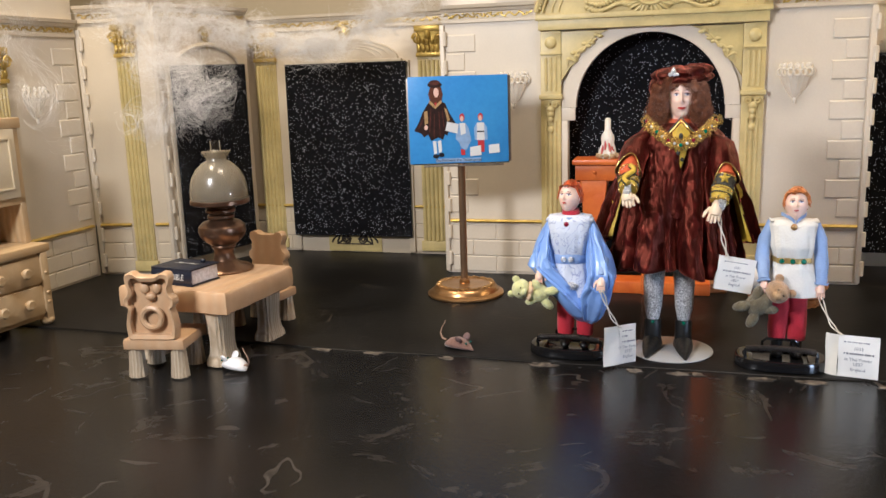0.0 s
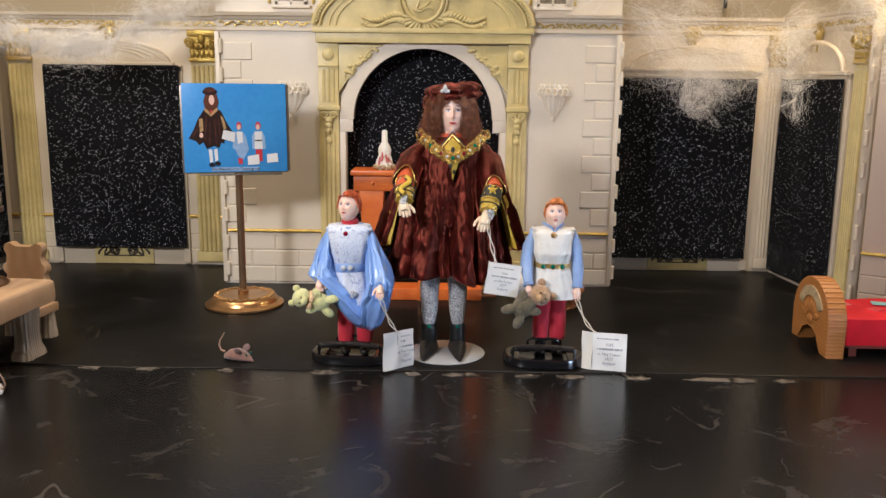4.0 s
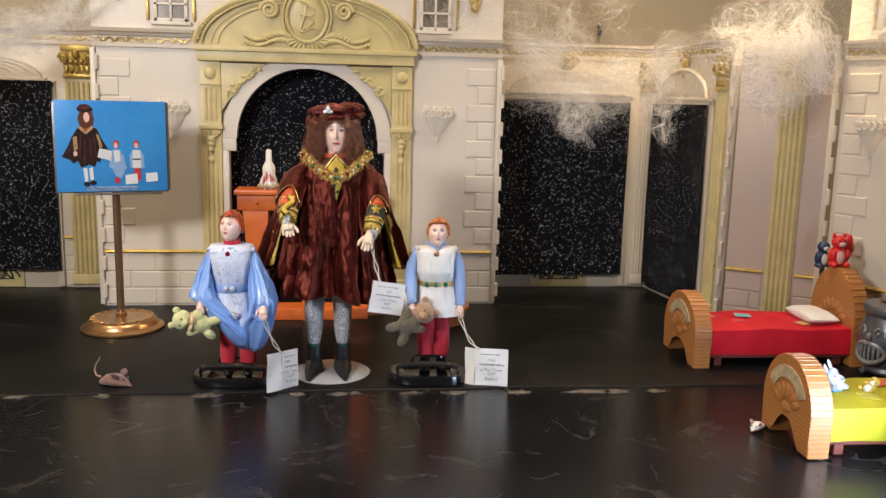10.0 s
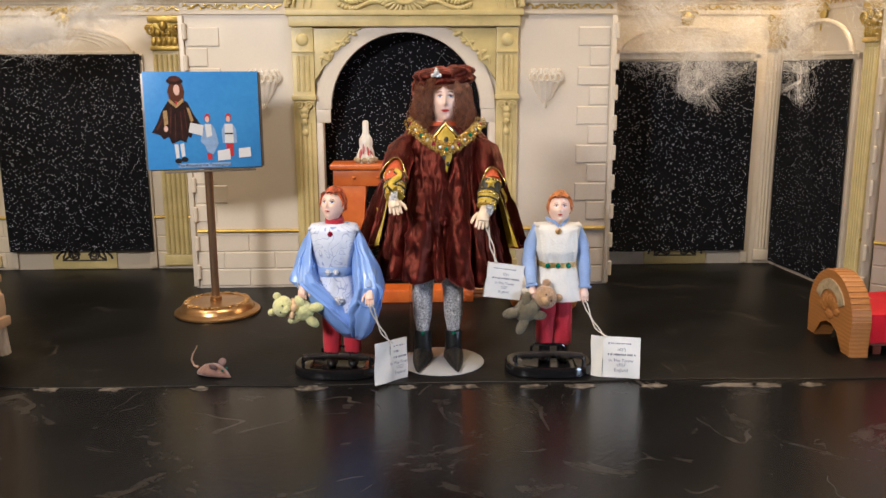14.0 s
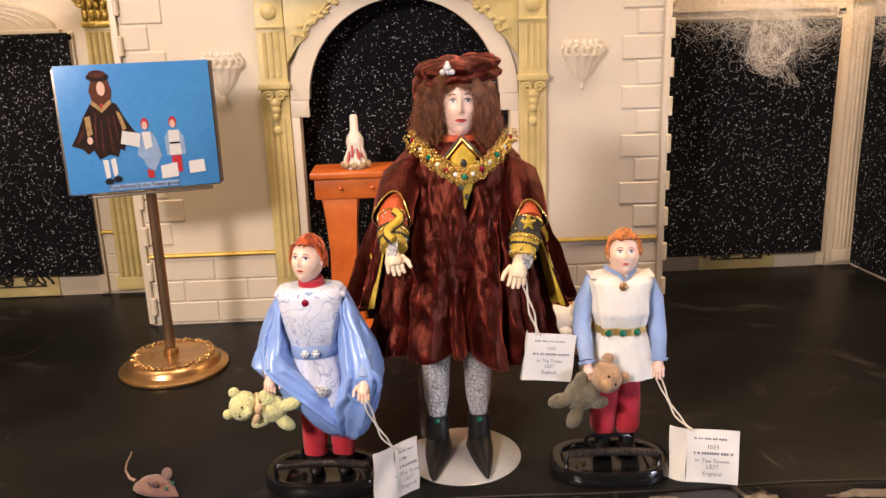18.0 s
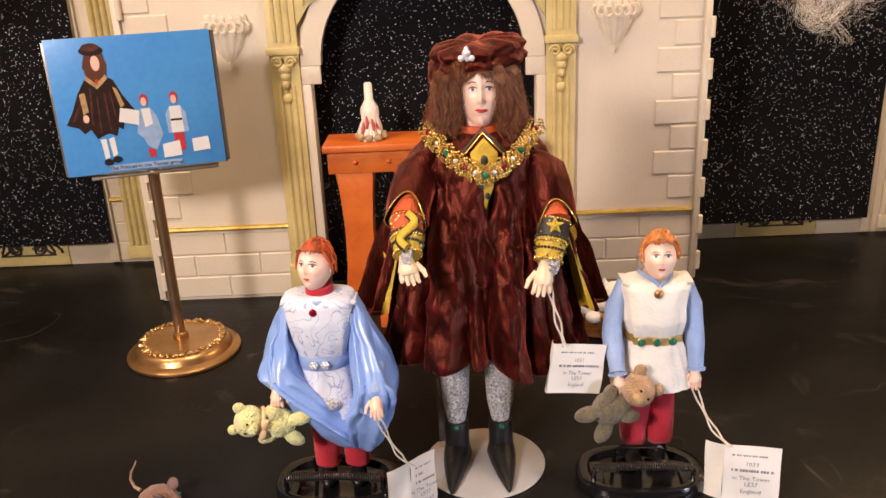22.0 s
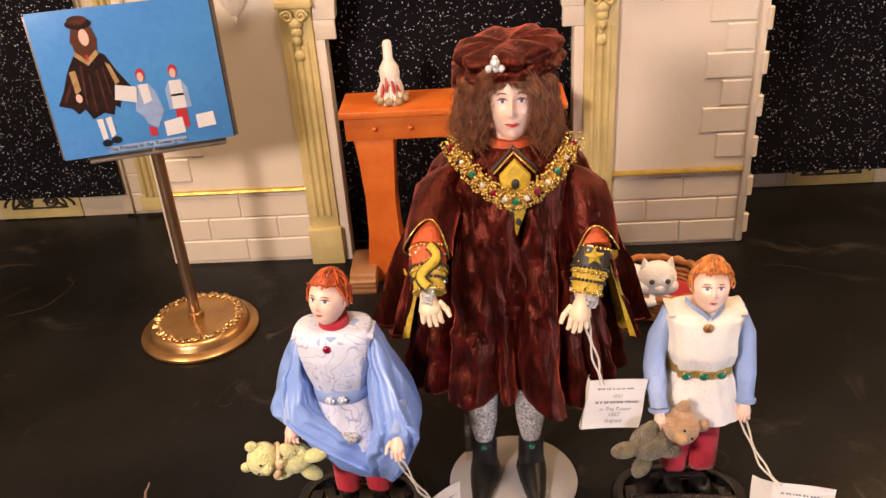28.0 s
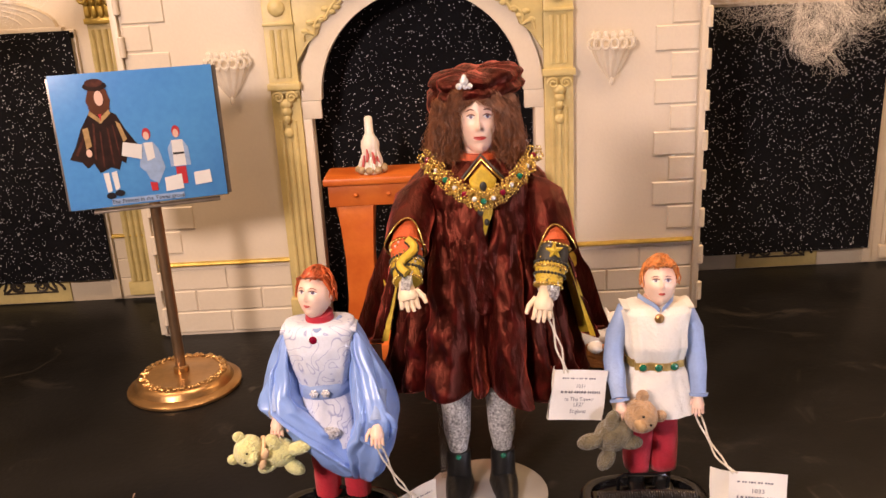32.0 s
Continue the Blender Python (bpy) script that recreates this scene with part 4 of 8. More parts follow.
def face(bm, c, r, yaw, mats, lip=0.32, nose=1.0, pitch=0.0, eye=1.0):
    """A sculpted doll's head with painted eyes, brows and lips; c centre, r radii, yaw turns it about z. mats: skin, eye, white, lips, brow."""
    turn = Matrix.Translation(c) @ Matrix.Rotation(radians(yaw), 4, "Z") @ Matrix.Rotation(radians(pitch), 4, "X")

    def g(x, z, cx, cz, sx, sz):
        return math.exp(-(((x - cx) / sx) ** 2) - ((z - cz) / sz) ** 2)

    def skin(x, y, z):
        """Direction on the unit sphere to a point of the head."""
        low = max(0.0, -z)
        px, py, pz = x * (1 - 0.26 * low ** 1.6) * r[0], y * (1 - 0.10 * low) * r[1], z * r[2]
        if y < 0:
            d = 0.05 * g(x, z, 0, 0.48, 0.7, 0.22)
            for q in (-1, 1):
                d -= 0.10 * g(x, z, q * 0.37, 0.13, 0.22, 0.12)
                d += 0.045 * g(x, z, q * 0.38, 0.125, 0.13, 0.055)
                d += 0.055 * g(x, z, q * 0.50, -0.16, 0.22, 0.16)
                d += 0.05 * nose * g(x, z, q * 0.125, -0.20, 0.07, 0.06)
                d += 0.035 * g(x, z, q * 0.38, 0.29, 0.26, 0.05)
            d += nose * (0.12 * g(x, z, 0, 0.02, 0.085, 0.20) + 0.17 * g(x, z, 0, -0.15, 0.10, 0.085))
            d += 0.055 * g(x, z, 0, -0.395, 0.23, 0.035) + 0.06 * g(x, z, 0, -0.475, 0.19, 0.035) - 0.03 * g(x, z, 0, -0.435, 0.3, 0.018)
            d -= 0.05 * g(x, z, 0, -0.585, 0.3, 0.05)
            d += 0.10 * g(x, z, 0, -0.76, 0.26, 0.14)
            py -= r[1] * d * min(1.0, -y * 2.5)
        return Vector((px, py, pz))
    k = bmesh.ops.create_uvsphere(bm, u_segments=72, v_segments=56, radius=1)["verts"]
    for v in k:
        v.co = skin(*v.co)
    bmesh.ops.transform(bm, matrix=turn, verts=k)
    for f in {f for v in k for f in v.link_faces}:
        f.material_index = mats[0]

    def paint(outline, mi, lift):
        """A thin painted patch that follows the skin."""
        cx, cz = sum(p[0] for p in outline) / len(outline), sum(p[1] for p in outline) / len(outline)
        rows = []
        for f in (1.0, 0.66, 0.33):
            row = []
            for x, z in outline:
                x, z = cx + (x - cx) * f, cz + (z - cz) * f
                p = skin(x, -math.sqrt(max(0.02, 1 - x * x - z * z)), z)
                row.append(turn @ (p + Vector((p.x * 0.004, -lift, 0))))
            rows.append(row)
        loft(bm, rows, mi, cap=False)
        bm.faces.new([bm.verts.new(p) for p in rows[-1]]).material_index = mi

    def almond(cx, cz, w, h, tilt, k=20):
        pts = []
        for i in range(k):
            a = 2 * math.pi * i / k
            x, z = w * math.cos(a), h * math.sin(a) * (1 - 0.35 * math.cos(a) ** 2)
            pts.append((cx + x, cz + z + x * tilt))
        return pts

    def stroke(pts, w, mi, lift):
        up = [(x, z + w * (1 - abs(2 * i / (len(pts) - 1) - 1) ** 2 * 0.8)) for i, (x, z) in enumerate(pts)]
        dn = [(x, z - w * 0.4) for x, z in pts]
        paint(up + dn[::-1], mi, lift)
    t = r[1] * 0.012
    for q in (-1, 1):
        ex, ez = q * 0.365, 0.125
        paint(almond(ex, ez, 0.155 * eye, 0.052 * eye, -q * 0.06), mats[2], t)
        paint(almond(ex + 0.012, ez + 0.004, 0.062 * eye, 0.052 * eye, 0), mats[1], t * 1.8)
        paint(almond(ex + 0.012, ez + 0.004, 0.032 * eye, 0.028 * eye, 0), mats[4], t * 2.6)
        stroke([(ex + 0.17 * eye * u, ez + 0.046 * eye - 0.045 * u * u - q * 0.012 * u) for u in (-1, -0.6, -0.2, 0.2, 0.6, 1)], 0.016 * eye, mats[4], t * 2.6)
        stroke([(ex + q * 0.02 + 0.20 * u, ez + 0.185 - 0.045 * u * u - q * 0.022 * u) for u in (-1, -0.6, -0.2, 0.2, 0.6, 1)], 0.016, mats[4], t * 1.6)
        p = turn @ Vector((q * r[0] * 0.97, r[1] * 0.08, -0.02 * r[2]))
        ball(bm, p, r[0] * 0.09, r[1] * 0.17, r[2] * 0.2, mats[0], 10, 8)
    u = [i / 6 - 1 for i in range(13)]
    paint([(lip * 0.72 * a, -0.43 + 0.050 * (1 - a * a) ** 0.7 - 0.018 * math.exp(-(a / 0.16) ** 2)) for a in u] + [(lip * 0.72 * a, -0.43 - 0.002) for a in u[::-1]], mats[3], t * 1.5)
    paint([(lip * 0.62 * a, -0.437) for a in u] + [(lip * 0.62 * a, -0.437 - 0.050 * (1 - a * a) ** 0.6) for a in u[::-1]], mats[3], t * 1.5)
    return turn


def doll_hand(bm, wrist, tip, w, mi, side):
    """A small hand from the wrist to the finger tips."""
    a, b = Vector(wrist), Vector(tip)
    d = b - a
    sx = Vector((1, 0, 0))
    mid = a + d * 0.45
    tube(bm, [a - d * 0.1, a + d * 0.15, mid, a + d * 0.6], [w * 0.55, w * 0.7, w * 1.0, w * 0.75], 10, mi)
    for i in range(4):
        o = sx * w * (-0.72 + 0.48 * i)
        e = b + o * 1.15 - d * (0.08 if i in (1, 2) else 0.2) * 0.8
        tube(bm, [mid + o * 0.9, mid + o + d * 0.3, e + Vector((0, 0.001, 0.0))], [w * 0.27, w * 0.25, w * 0.17], 7, mi)
    t0 = a + d * 0.25 + sx * side * w * 0.8
    tube(bm, [t0, t0 + sx * side * w * 0.6 + d * 0.22, t0 + sx * side * w * 0.75 + d * 0.42], [w * 0.3, w * 0.27, w * 0.18], 7, mi)


def strands(bm, ctrl, r, mi, rs, wave):
    """Fine wavy hairs through control points (count, points, 3), joined into the mesh."""
    n, m = ctrl.shape[:2]
    t = np.linspace(0, m - 1, (m - 1) * 4 + 1)
    j = np.minimum(t.astype(int), m - 2)
    f = (t - j)[None, :, None]
    P = ctrl[:, j] * (1 - f) + ctrl[:, j + 1] * f
    P[:, 1:-1] = (P[:, :-2] + 2 * P[:, 1:-1] + P[:, 2:]) / 4
    lock = rs.randint(0, max(6, n // 26), size=n)
    ph, fr = (rs.rand(n, 1, 3) * 6.3)[lock] + rs.normal(size=(n, 1, 3)) * 0.45, (0.55 + 0.6 * rs.rand(n, 1, 1))[lock]
    k = np.arange(len(t))[None, :, None]
    P = P + wave * np.minimum(1, k / 5) * np.sin(fr * k * np.array([0.9, 0.8, 0.5]) + ph) * np.array([1, 1, 0.3])
    T = np.gradient(P, axis=1)
    T /= np.linalg.norm(T, axis=2)[:, :, None] + 1e-9
    U = np.cross(T, np.array([0.3, 0.8, 0.52]))
    U /= np.linalg.norm(U, axis=2)[:, :, None] + 1e-9
    V = np.cross(T, U)
    rings = [P + r * (U * math.cos(a) + V * math.sin(a)) for a in (0, 2.094, 4.189)]
    verts = np.stack(rings, 2).reshape(-1, 3)
    q = len(t)
    i0 = (np.arange(n)[:, None, None] * q + np.arange(q - 1)[None, :, None]) * 3 + np.arange(3)[None, None, :]
    j0 = i0 - np.arange(3)[None, None, :] + ((np.arange(3) + 1) % 3)[None, None, :]
    quads = np.stack([i0, j0, j0 + 3, i0 + 3], -1).reshape(-1, 4)
    me = bpy.data.meshes.new("hair")
    me.from_pydata(verts.tolist(), [], quads.tolist())
    me.polygons.foreach_set("material_index", np.full(len(quads), mi, np.int32))
    bm.from_mesh(me)
    bpy.data.meshes.remove(me)


def velvet_king():
    """The tall doll: velvet cape and beret, gold chain, brocade sleeves, silver hose, black pointed shoes."""
    bm = bmesh.new()
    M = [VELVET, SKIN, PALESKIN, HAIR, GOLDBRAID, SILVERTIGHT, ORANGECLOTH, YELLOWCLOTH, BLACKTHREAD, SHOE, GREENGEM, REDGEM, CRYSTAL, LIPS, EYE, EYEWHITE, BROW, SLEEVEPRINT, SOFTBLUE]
    X = 0.0045
    # legs and shoes
    for s, ax, tx in ((-1, -0.0100, -0.0135), (1, 0.0110, 0.0125)):
        keys = [(ax, 0.596, 0.0125, 0.0042), (ax, 0.596, 0.019, 0.0040), (ax, 0.596, 0.030, 0.0062), (ax, 0.597, 0.045, 0.0070), (ax - s * 0.001, 0.598, 0.062, 0.0078), (ax - s * 0.002, 0.6, 0.085, 0.0085)]
        loft(bm, [circle(x, y, z, r, r, 16) for x, y, z, r in smooth_rings(keys, 3)], 5)
        # shoe: ankle collar down to a long point
        loft(bm, [circle(ax, 0.596, z, r, r * 1.05, 14) for z, r in ((0.0205, 0.0054), (0.0180, 0.0058), (0.012, 0.0057), (0.006, 0.0060), (0.0014, 0.0054))], 9)
        rings = []
        for i in range(9):
            t = i / 8
            cx, cy = ax + (tx - ax) * t, 0.597 - 0.033 * t
            hw, hh = 0.0063 * (1 - t ** 1.4) ** 0.9 + 0.0006, 0.0084 * (1 - t) ** 0.75 + 0.0012
            rings.append([(cx + hw * math.cos(a), cy, 0.0012 + max(0, hh * math.sin(a))) for a in [2 * math.pi * j / 14 for j in range(14)]])
        loft(bm, rings, 9)
        ball(bm, (ax, 0.5895, 0.0195), 0.0016, 0.0012, 0.0014, 10, 8, 6)
    # coat: uneven hanging folds, a dark opening in front, wavering hem
    def coat_ring(x, y, z, rx, ry, amp):
        t = max(0.0, min(1.0, (0.108 - z) / 0.05))
        low = max(0.0, min(1.0, (0.150 - z) / 0.09))
        pts = []
        for i in range(288):
            a = 2 * math.pi * i / 288
            w = 7.5 * (a + 0.20 * math.sin(2 * a + 0.7) + 0.12 * math.sin(3 * a + 2.1)) + 0.4 + 0.30 * math.sin(z * 55 + 2 * a)
            f = 1 + 0.8 * amp * (0.7 + 0.4 * math.sin(4 * a + 1.0)) * (2 * abs(math.sin(w)) ** 0.85 - 1.3) + amp * 0.2 * math.sin(3 * a)
            f -= 1.7 * amp * math.exp(-(math.sin(w) / 0.34) ** 2) * (0.6 + 0.4 * math.sin(5 * a + 2))
            f -= 0.42 * t * math.exp(-((a - radians(255)) / 0.10) ** 2)
            dz = low * (0.0022 * math.sin(3 * a + 1.2) + 0.0016 * math.sin(7 * a))
            pts.append((x + rx * f * math.cos(a), y + ry * f * math.sin(a), z + dz))
        return pts
    keys = [(X, 0.610, 0.158, 0.0130, 0.0120, 0.00), (X, 0.609, 0.153, 0.0240, 0.0160, 0.01), (X, 0.607, 0.145, 0.0300, 0.0195, 0.05), (X, 0.605, 0.125, 0.0310, 0.0230, 0.10), (X, 0.602, 0.100, 0.0355, 0.0262, 0.15), (X, 0.599, 0.078, 0.0400, 0.0292, 0.17), (X, 0.597, 0.0590, 0.0435, 0.0315, 0.18)]
    rings = [coat_ring(*q) for q in smooth_rings(keys, 9)]
    for x, y, z, rx, ry in ((X, 0.597, 0.0582, 0.0430, 0.0309), (X, 0.597, 0.0610, 0.0412, 0.0294), (X, 0.601, 0.0900, 0.0270, 0.0180)):
        rings.append(coat_ring(x, y, z, rx * 0.96, ry * 0.96, 0.19))
    loft(bm, rings, 0, cap=True)
    # front facings: flat soft bands turned back from the collar, hanging to a rounded end
    for pth in (((-0.0150, 0.1535, 0.0035), (-0.0115, 0.140, 0.0068), (-0.0052, 0.124, 0.0078), (-0.0010, 0.110, 0.0072), (0.0015, 0.0985, 0.0062), (0.0018, 0.0955, 0.0030)), ((0.0165, 0.1530, 0.0035), (0.0138, 0.140, 0.0066), (0.0098, 0.124, 0.0070), (0.0098, 0.105, 0.0062), (0.0112, 0.088, 0.0052), (0.0115, 0.0855, 0.0025))):
        rings = []
        for x, z, hw in smooth_rings(pth, 6):
            t = (0.158 - z) / 0.10
            row = []
            for j in range(28):
                a = 2 * math.pi * j / 28
                dx = x + hw * math.copysign(abs(math.cos(a)) ** 0.8, math.cos(a)) + 0.0005 * math.sin(z * 300)
                u = max(-1, min(1, dx / (0.0285 + 0.010 * t)))
                y = 0.6085 - 0.0075 * t - (0.0185 + 0.0075 * t) * math.sqrt(1 - u * u) * (1 + 0.05 * t)
                row.append((X + dx, y - 0.0004 + (0.0013 if math.sin(a) < 0 else 0.0016) * math.sin(a), z))
            rings.append(row)
        loft(bm, rings, 0)
    # cape: an open sheet over the shoulders that flares behind the arms
    a0, a1 = radians(-36), radians(216)
    keys = [(0.1575, 0.0180, 0.0130, 0.00), (0.1545, 0.0240, 0.0175, 0.02), (0.1480, 0.0295, 0.0230, 0.03), (0.125, 0.0385, 0.0280, 0.05), (0.100, 0.0470, 0.0310, 0.075), (0.0745, 0.0545, 0.0335, 0.09)]
    outer = []
    for z, rx, ry, amp in smooth_rings(keys, 5):
        ring = fold_ring(X, 0.611, z, rx, ry, 90, amp, 10, 2.2, a0=a0, a1=a1, close=False)
        outer.append([(px, py, pz + 0.014 * max(0, (0.154 - z) / 0.08) * max(0, -math.sin(a0 + (a1 - a0) * i / 90)) ** 2) for i, (px, py, pz) in enumerate(ring)])
    loft(bm, outer, 0, closed=False)
    inner = [[(X + (p[0] - X) * 0.965, 0.611 + (p[1] - 0.611) * 0.955, p[2]) for p in ring] for ring in outer]
    loft(bm, inner, 7, closed=False)
    # hem and front edges rolled
    tube(bm, outer[-1][::2], 0.0011, 6, 0)
    for e in (0, -1):
        tube(bm, [r[e] for r in outer], 0.0010, 6, 0)
        # turned-back yellow lining
        strip = [[Vector(r[e]) + Vector((0.0, -0.0006, 0)), Vector(r[e]) + Vector((-0.0040 if e == 0 else 0.0040, -0.002, 0.001)) * min(1.0, i / 14)] for i, r in enumerate(outer[14:])]
        loft(bm, strip, 7, closed=False)
    # sleeves out of the cape slits, cuffs and fingers
    for s, sh, el, wr, tip in ((-1, (-0.0250, 0.5935, 0.1375), (-0.0272, 0.5800, 0.1275), (-0.0270, 0.5672, 0.1160), (-0.0258, 0.5596, 0.1048)), (1, (0.0345, 0.5965, 0.1340), (0.0350, 0.5850, 0.1225), (0.0312, 0.5755, 0.1075), (0.0270, 0.5680, 0.0935))):
        pts = [Vector(sh), Vector(sh).lerp(Vector(el), 0.5), Vector(el), Vector(el).lerp(Vector(wr), 0.6), Vector(wr)]
        tube(bm, pts[:3], [0.0050, 0.0066, 0.0068], 16, 6)
        tube(bm, [pts[2], pts[2].lerp(pts[4], 0.45)], [0.0068, 0.0067], 16, 6 if s < 0 else 8)
        tube(bm, [pts[2].lerp(pts[4], 0.45), pts[3], pts[4]], [0.0067, 0.0064, 0.0056], 16, 17)
        d = (pts[4] - pts[2]).normalized()
        u = d.orthogonal().normalized()
        v = d.cross(u)
        for f, r, mi in ((0.02, 0.0069, 4), (0.45, 0.0069, 8), (0.55, 0.0067, 4), (0.72, 0.0064, 8), (0.97, 0.0058, 4)):
            p = pts[2].lerp(pts[4], f)
            for j in range(26):
                a = 2 * math.pi * j / 26
                ball(bm, p + (u * math.cos(a) + v * math.sin(a)) * r, 0.0007, mi=mi, u=6, v=4)
        out = Vector((0.0, -0.62, 0.42)).normalized() * 0.0068
        if s < 0:
            for rr, mi, o in ((0.0023, 8, 0.0), (0.0019, 7, 0.0009)):
                tube(bm, [pts[1].lerp(pts[4], 0.30 + 0.62 * j / 14) + out * (1 + o * 100 * 1.2) + Vector((0.0028 * math.sin(j * 0.45), 0, 0)) for j in range(15)], rr, 8, mi)
        else:
            c = pts[2].lerp(pts[4], 0.22) + out * 1.05
            for j in range(5):
                a = radians(90 + 72 * j)
                tube(bm, [c, c + Vector((0.0036 * math.cos(a), -0.0006, 0.0036 * math.sin(a)))], [0.0016, 0.0003], 6, 7)
        rnd = random.Random(21 + s)
        for _ in range(70):
            a, f = rnd.uniform(0, 6.28), rnd.uniform(0.0, 0.95)
            p = pts[2].lerp(pts[4], f)
            ball(bm, p + (u * math.cos(a) + v * math.sin(a)) * (0.0069 - 0.0011 * f), 0.00055, mi=rnd.choice((4, 8, 12, 4)), u=5, v=4)
        # velvet over the upper arm, open over the sleeve in a braided slit
        c0, c1, c2 = Vector((X + s * 0.0165, 0.6055, 0.1480)), Vector((sh[0] - s * 0.0022, 0.5985, 0.1425)), Vector(sh).lerp(Vector(el), 0.62)
        front = Vector((0, -0.75, 0.66))
        rings, rim = [], []
        for c, r, pull in ((c0, 0.0066, 0), (c0.lerp(c1, 0.5) + Vector((s * 0.0008, 0, 0.0008)), 0.0078, 0), (c1, 0.0086, 0), (c1.lerp(c2, 0.5) + Vector((0, -0.0008, 0.0004)), 0.0090, 0.2), (c2, 0.0089, 0.7), (c2 + (c2 - c1) * 0.45, 0.0087, 1.0)):
            ax = (c2 - c1).normalized()
            e1 = ax.cross(Vector((0, 0, 1))).normalized()
            e2 = ax.cross(e1)
            row = []
            for j in range(36):
                d = e1 * math.cos(j * math.pi / 18) + e2 * math.sin(j * math.pi / 18)
                row.append(c + d * r - ax * 0.0105 * pull * max(0, d.dot(front)) ** 2.5)
            rings.append(row)
        loft(bm, rings, 0, cap=False)
        tube(bm, rings[-1] + rings[-1][:1], 0.00038, 6, 4)
        # pale cuff
        tube(bm, [pts[4] - d * 0.002, pts[4] + d * 0.002], [0.0060, 0.0054], 12, 5)
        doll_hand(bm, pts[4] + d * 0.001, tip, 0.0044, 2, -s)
    # neck, doublet collar with a yellow panel
    tube(bm, [(X + 0.001, 0.611, 0.145), (X + 0.001, 0.6085, 0.165)], [0.0075, 0.0062], 14, 1)
    loft(bm, [circle(X + 0.001, 0.6085, z, r, r * 0.9, 20) for z, r in ((0.146, 0.0145), (0.152, 0.0126), (0.157, 0.0104), (0.1605, 0.0094))], 6)
    prism(bm, [(X - 0.0042, 0.1525), (X + 0.0015, 0.1588), (X + 0.0072, 0.1525), (X + 0.0050, 0.1380), (X + 0.0015, 0.1270), (X - 0.0020, 0.1380)], 0.5855, 0.5895, 7, 0.0008)
    tube(bm, [(X - 0.0075, 0.5930, 0.1515), (X + 0.0012, 0.5920, 0.1622), (X + 0.0105, 0.5930, 0.1515)], 0.0006, 6, 8)
    tube(bm, [(X - 0.0062, 0.5915, 0.1515), (X + 0.0012, 0.5905, 0.1605), (X + 0.0092, 0.5915, 0.1515)], 0.0006, 6, 4)
    for px, pz, rr in ((0.0015, 0.150, 0.0022), (0.0015, 0.1455, 0.0017), (0.0000, 0.139, 0.0019), (0.0025, 0.1345, 0.0016)):
        ball(bm, (X + px, 0.5852, pz), rr * 0.7, 0.0006, rr, 8, 8, 6)
    # heavy gold chain with gems
    rnd = random.Random(5)
    chain = []
    for i in range(61):
        t = i / 60
        a = -0.93 + 1.86 * t
        x = X + 0.0015 + 0.0258 * a * (1 - 0.06 * a * a)
        z = 0.1445 + 0.0165 * abs(a) ** 1.45
        y = 0.5835 + 0.021 * abs(a) ** 2.2
        chain.append(Vector((x, y, z)))
    for i in range(0, 61, 5):
        p = chain[i] + Vector((0, -0.0006, 0))
        for ring, k in ((0.0038, 22), (0.0027, 15)):
            for j in range(k):
                q = 2 * math.pi * j / k + rnd.uniform(-0.08, 0.08)
                rr = ring * (1 + 0.12 * math.sin(5 * q + i))
                ball(bm, p + Vector((rr * math.cos(q), rnd.uniform(-0.0009, 0.0003) - (0.0038 - ring) * 0.5, rr * math.sin(q))), rnd.uniform(0.00045, 0.00062), mi=4, u=7, v=5)
        mi = (11, 12, 10, 12)[(i // 5) % 4]
        rr = 0.0010 if mi == 12 else 0.0014
        ball(bm, p + Vector((0, -0.0010, 0)), rr, rr * 0.8, rr, mi, 10, 7)
    for i in range(60):
        p = chain[i]
        for _ in range(9):
            o = Vector((rnd.uniform(-1, 1), rnd.uniform(-0.3, 0.1), rnd.uniform(-1, 1))) * 0.0020
            ball(bm, p + o, rnd.uniform(0.0005, 0.0008), mi=4, u=6, v=4)
    # head, set a little back
    bm.verts.ensure_lookup_table()
    head0 = len(bm.verts)
    face(bm, (X + 0.0016, 0.6030, 0.1754), (0.0096, 0.0106, 0.0164), -1, (1, 14, 15, 13, 16), 0.46, 1.25, -4, 1.2)
    # hair in waves down to the shoulders
    ball(bm, (X, 0.613, 0.178), 0.0150, 0.0118, 0.0145, 3, 16, 10)
    for s in (-1, 1):
        ball(bm, (X + s * 0.0122, 0.610, 0.170), 0.0042, 0.0070, 0.0125, 3, 12, 8)
    rs = np.random.RandomState(11)
    n = 5200
    u, v, jit = rs.rand(n), rs.rand(n), rs.normal(size=(n, 5, 3))
    s = np.where(rs.rand(n) < 0.5, -1.0, 1.0)
    out, y = 0.0090 + 0.0082 * v, 0.5960 + 0.0205 * u
    ctrl = np.stack([np.stack([X + s * 0.005 * (0.4 + v), 0.603 + 0.010 * u, 0.1895 + 0 * u], 1), np.stack([X + s * (0.0100 + 0.006 * v), y, 0.1850 + 0 * u], 1), np.stack([X + s * (out - 0.0004), y - 0.001, 0.1750 + 0 * u], 1), np.stack([X + s * (out + 0.0012), y, 0.1650 + 0 * u], 1), np.stack([X + s * (out + 0.0006), y + 0.001, 0.1525 + 0.009 * rs.rand(n)], 1)], 1)
    strands(bm, ctrl + jit * np.array([0.0003, 0.0005, 0.0010, 0.0015, 0.0021])[None, :, None], 0.00009, 3, rs, 0.0026)
    n = 900
    u, v, jit = rs.rand(n), rs.rand(n), rs.normal(size=(n, 3, 3))
    x = -0.0095 + 0.019 * u
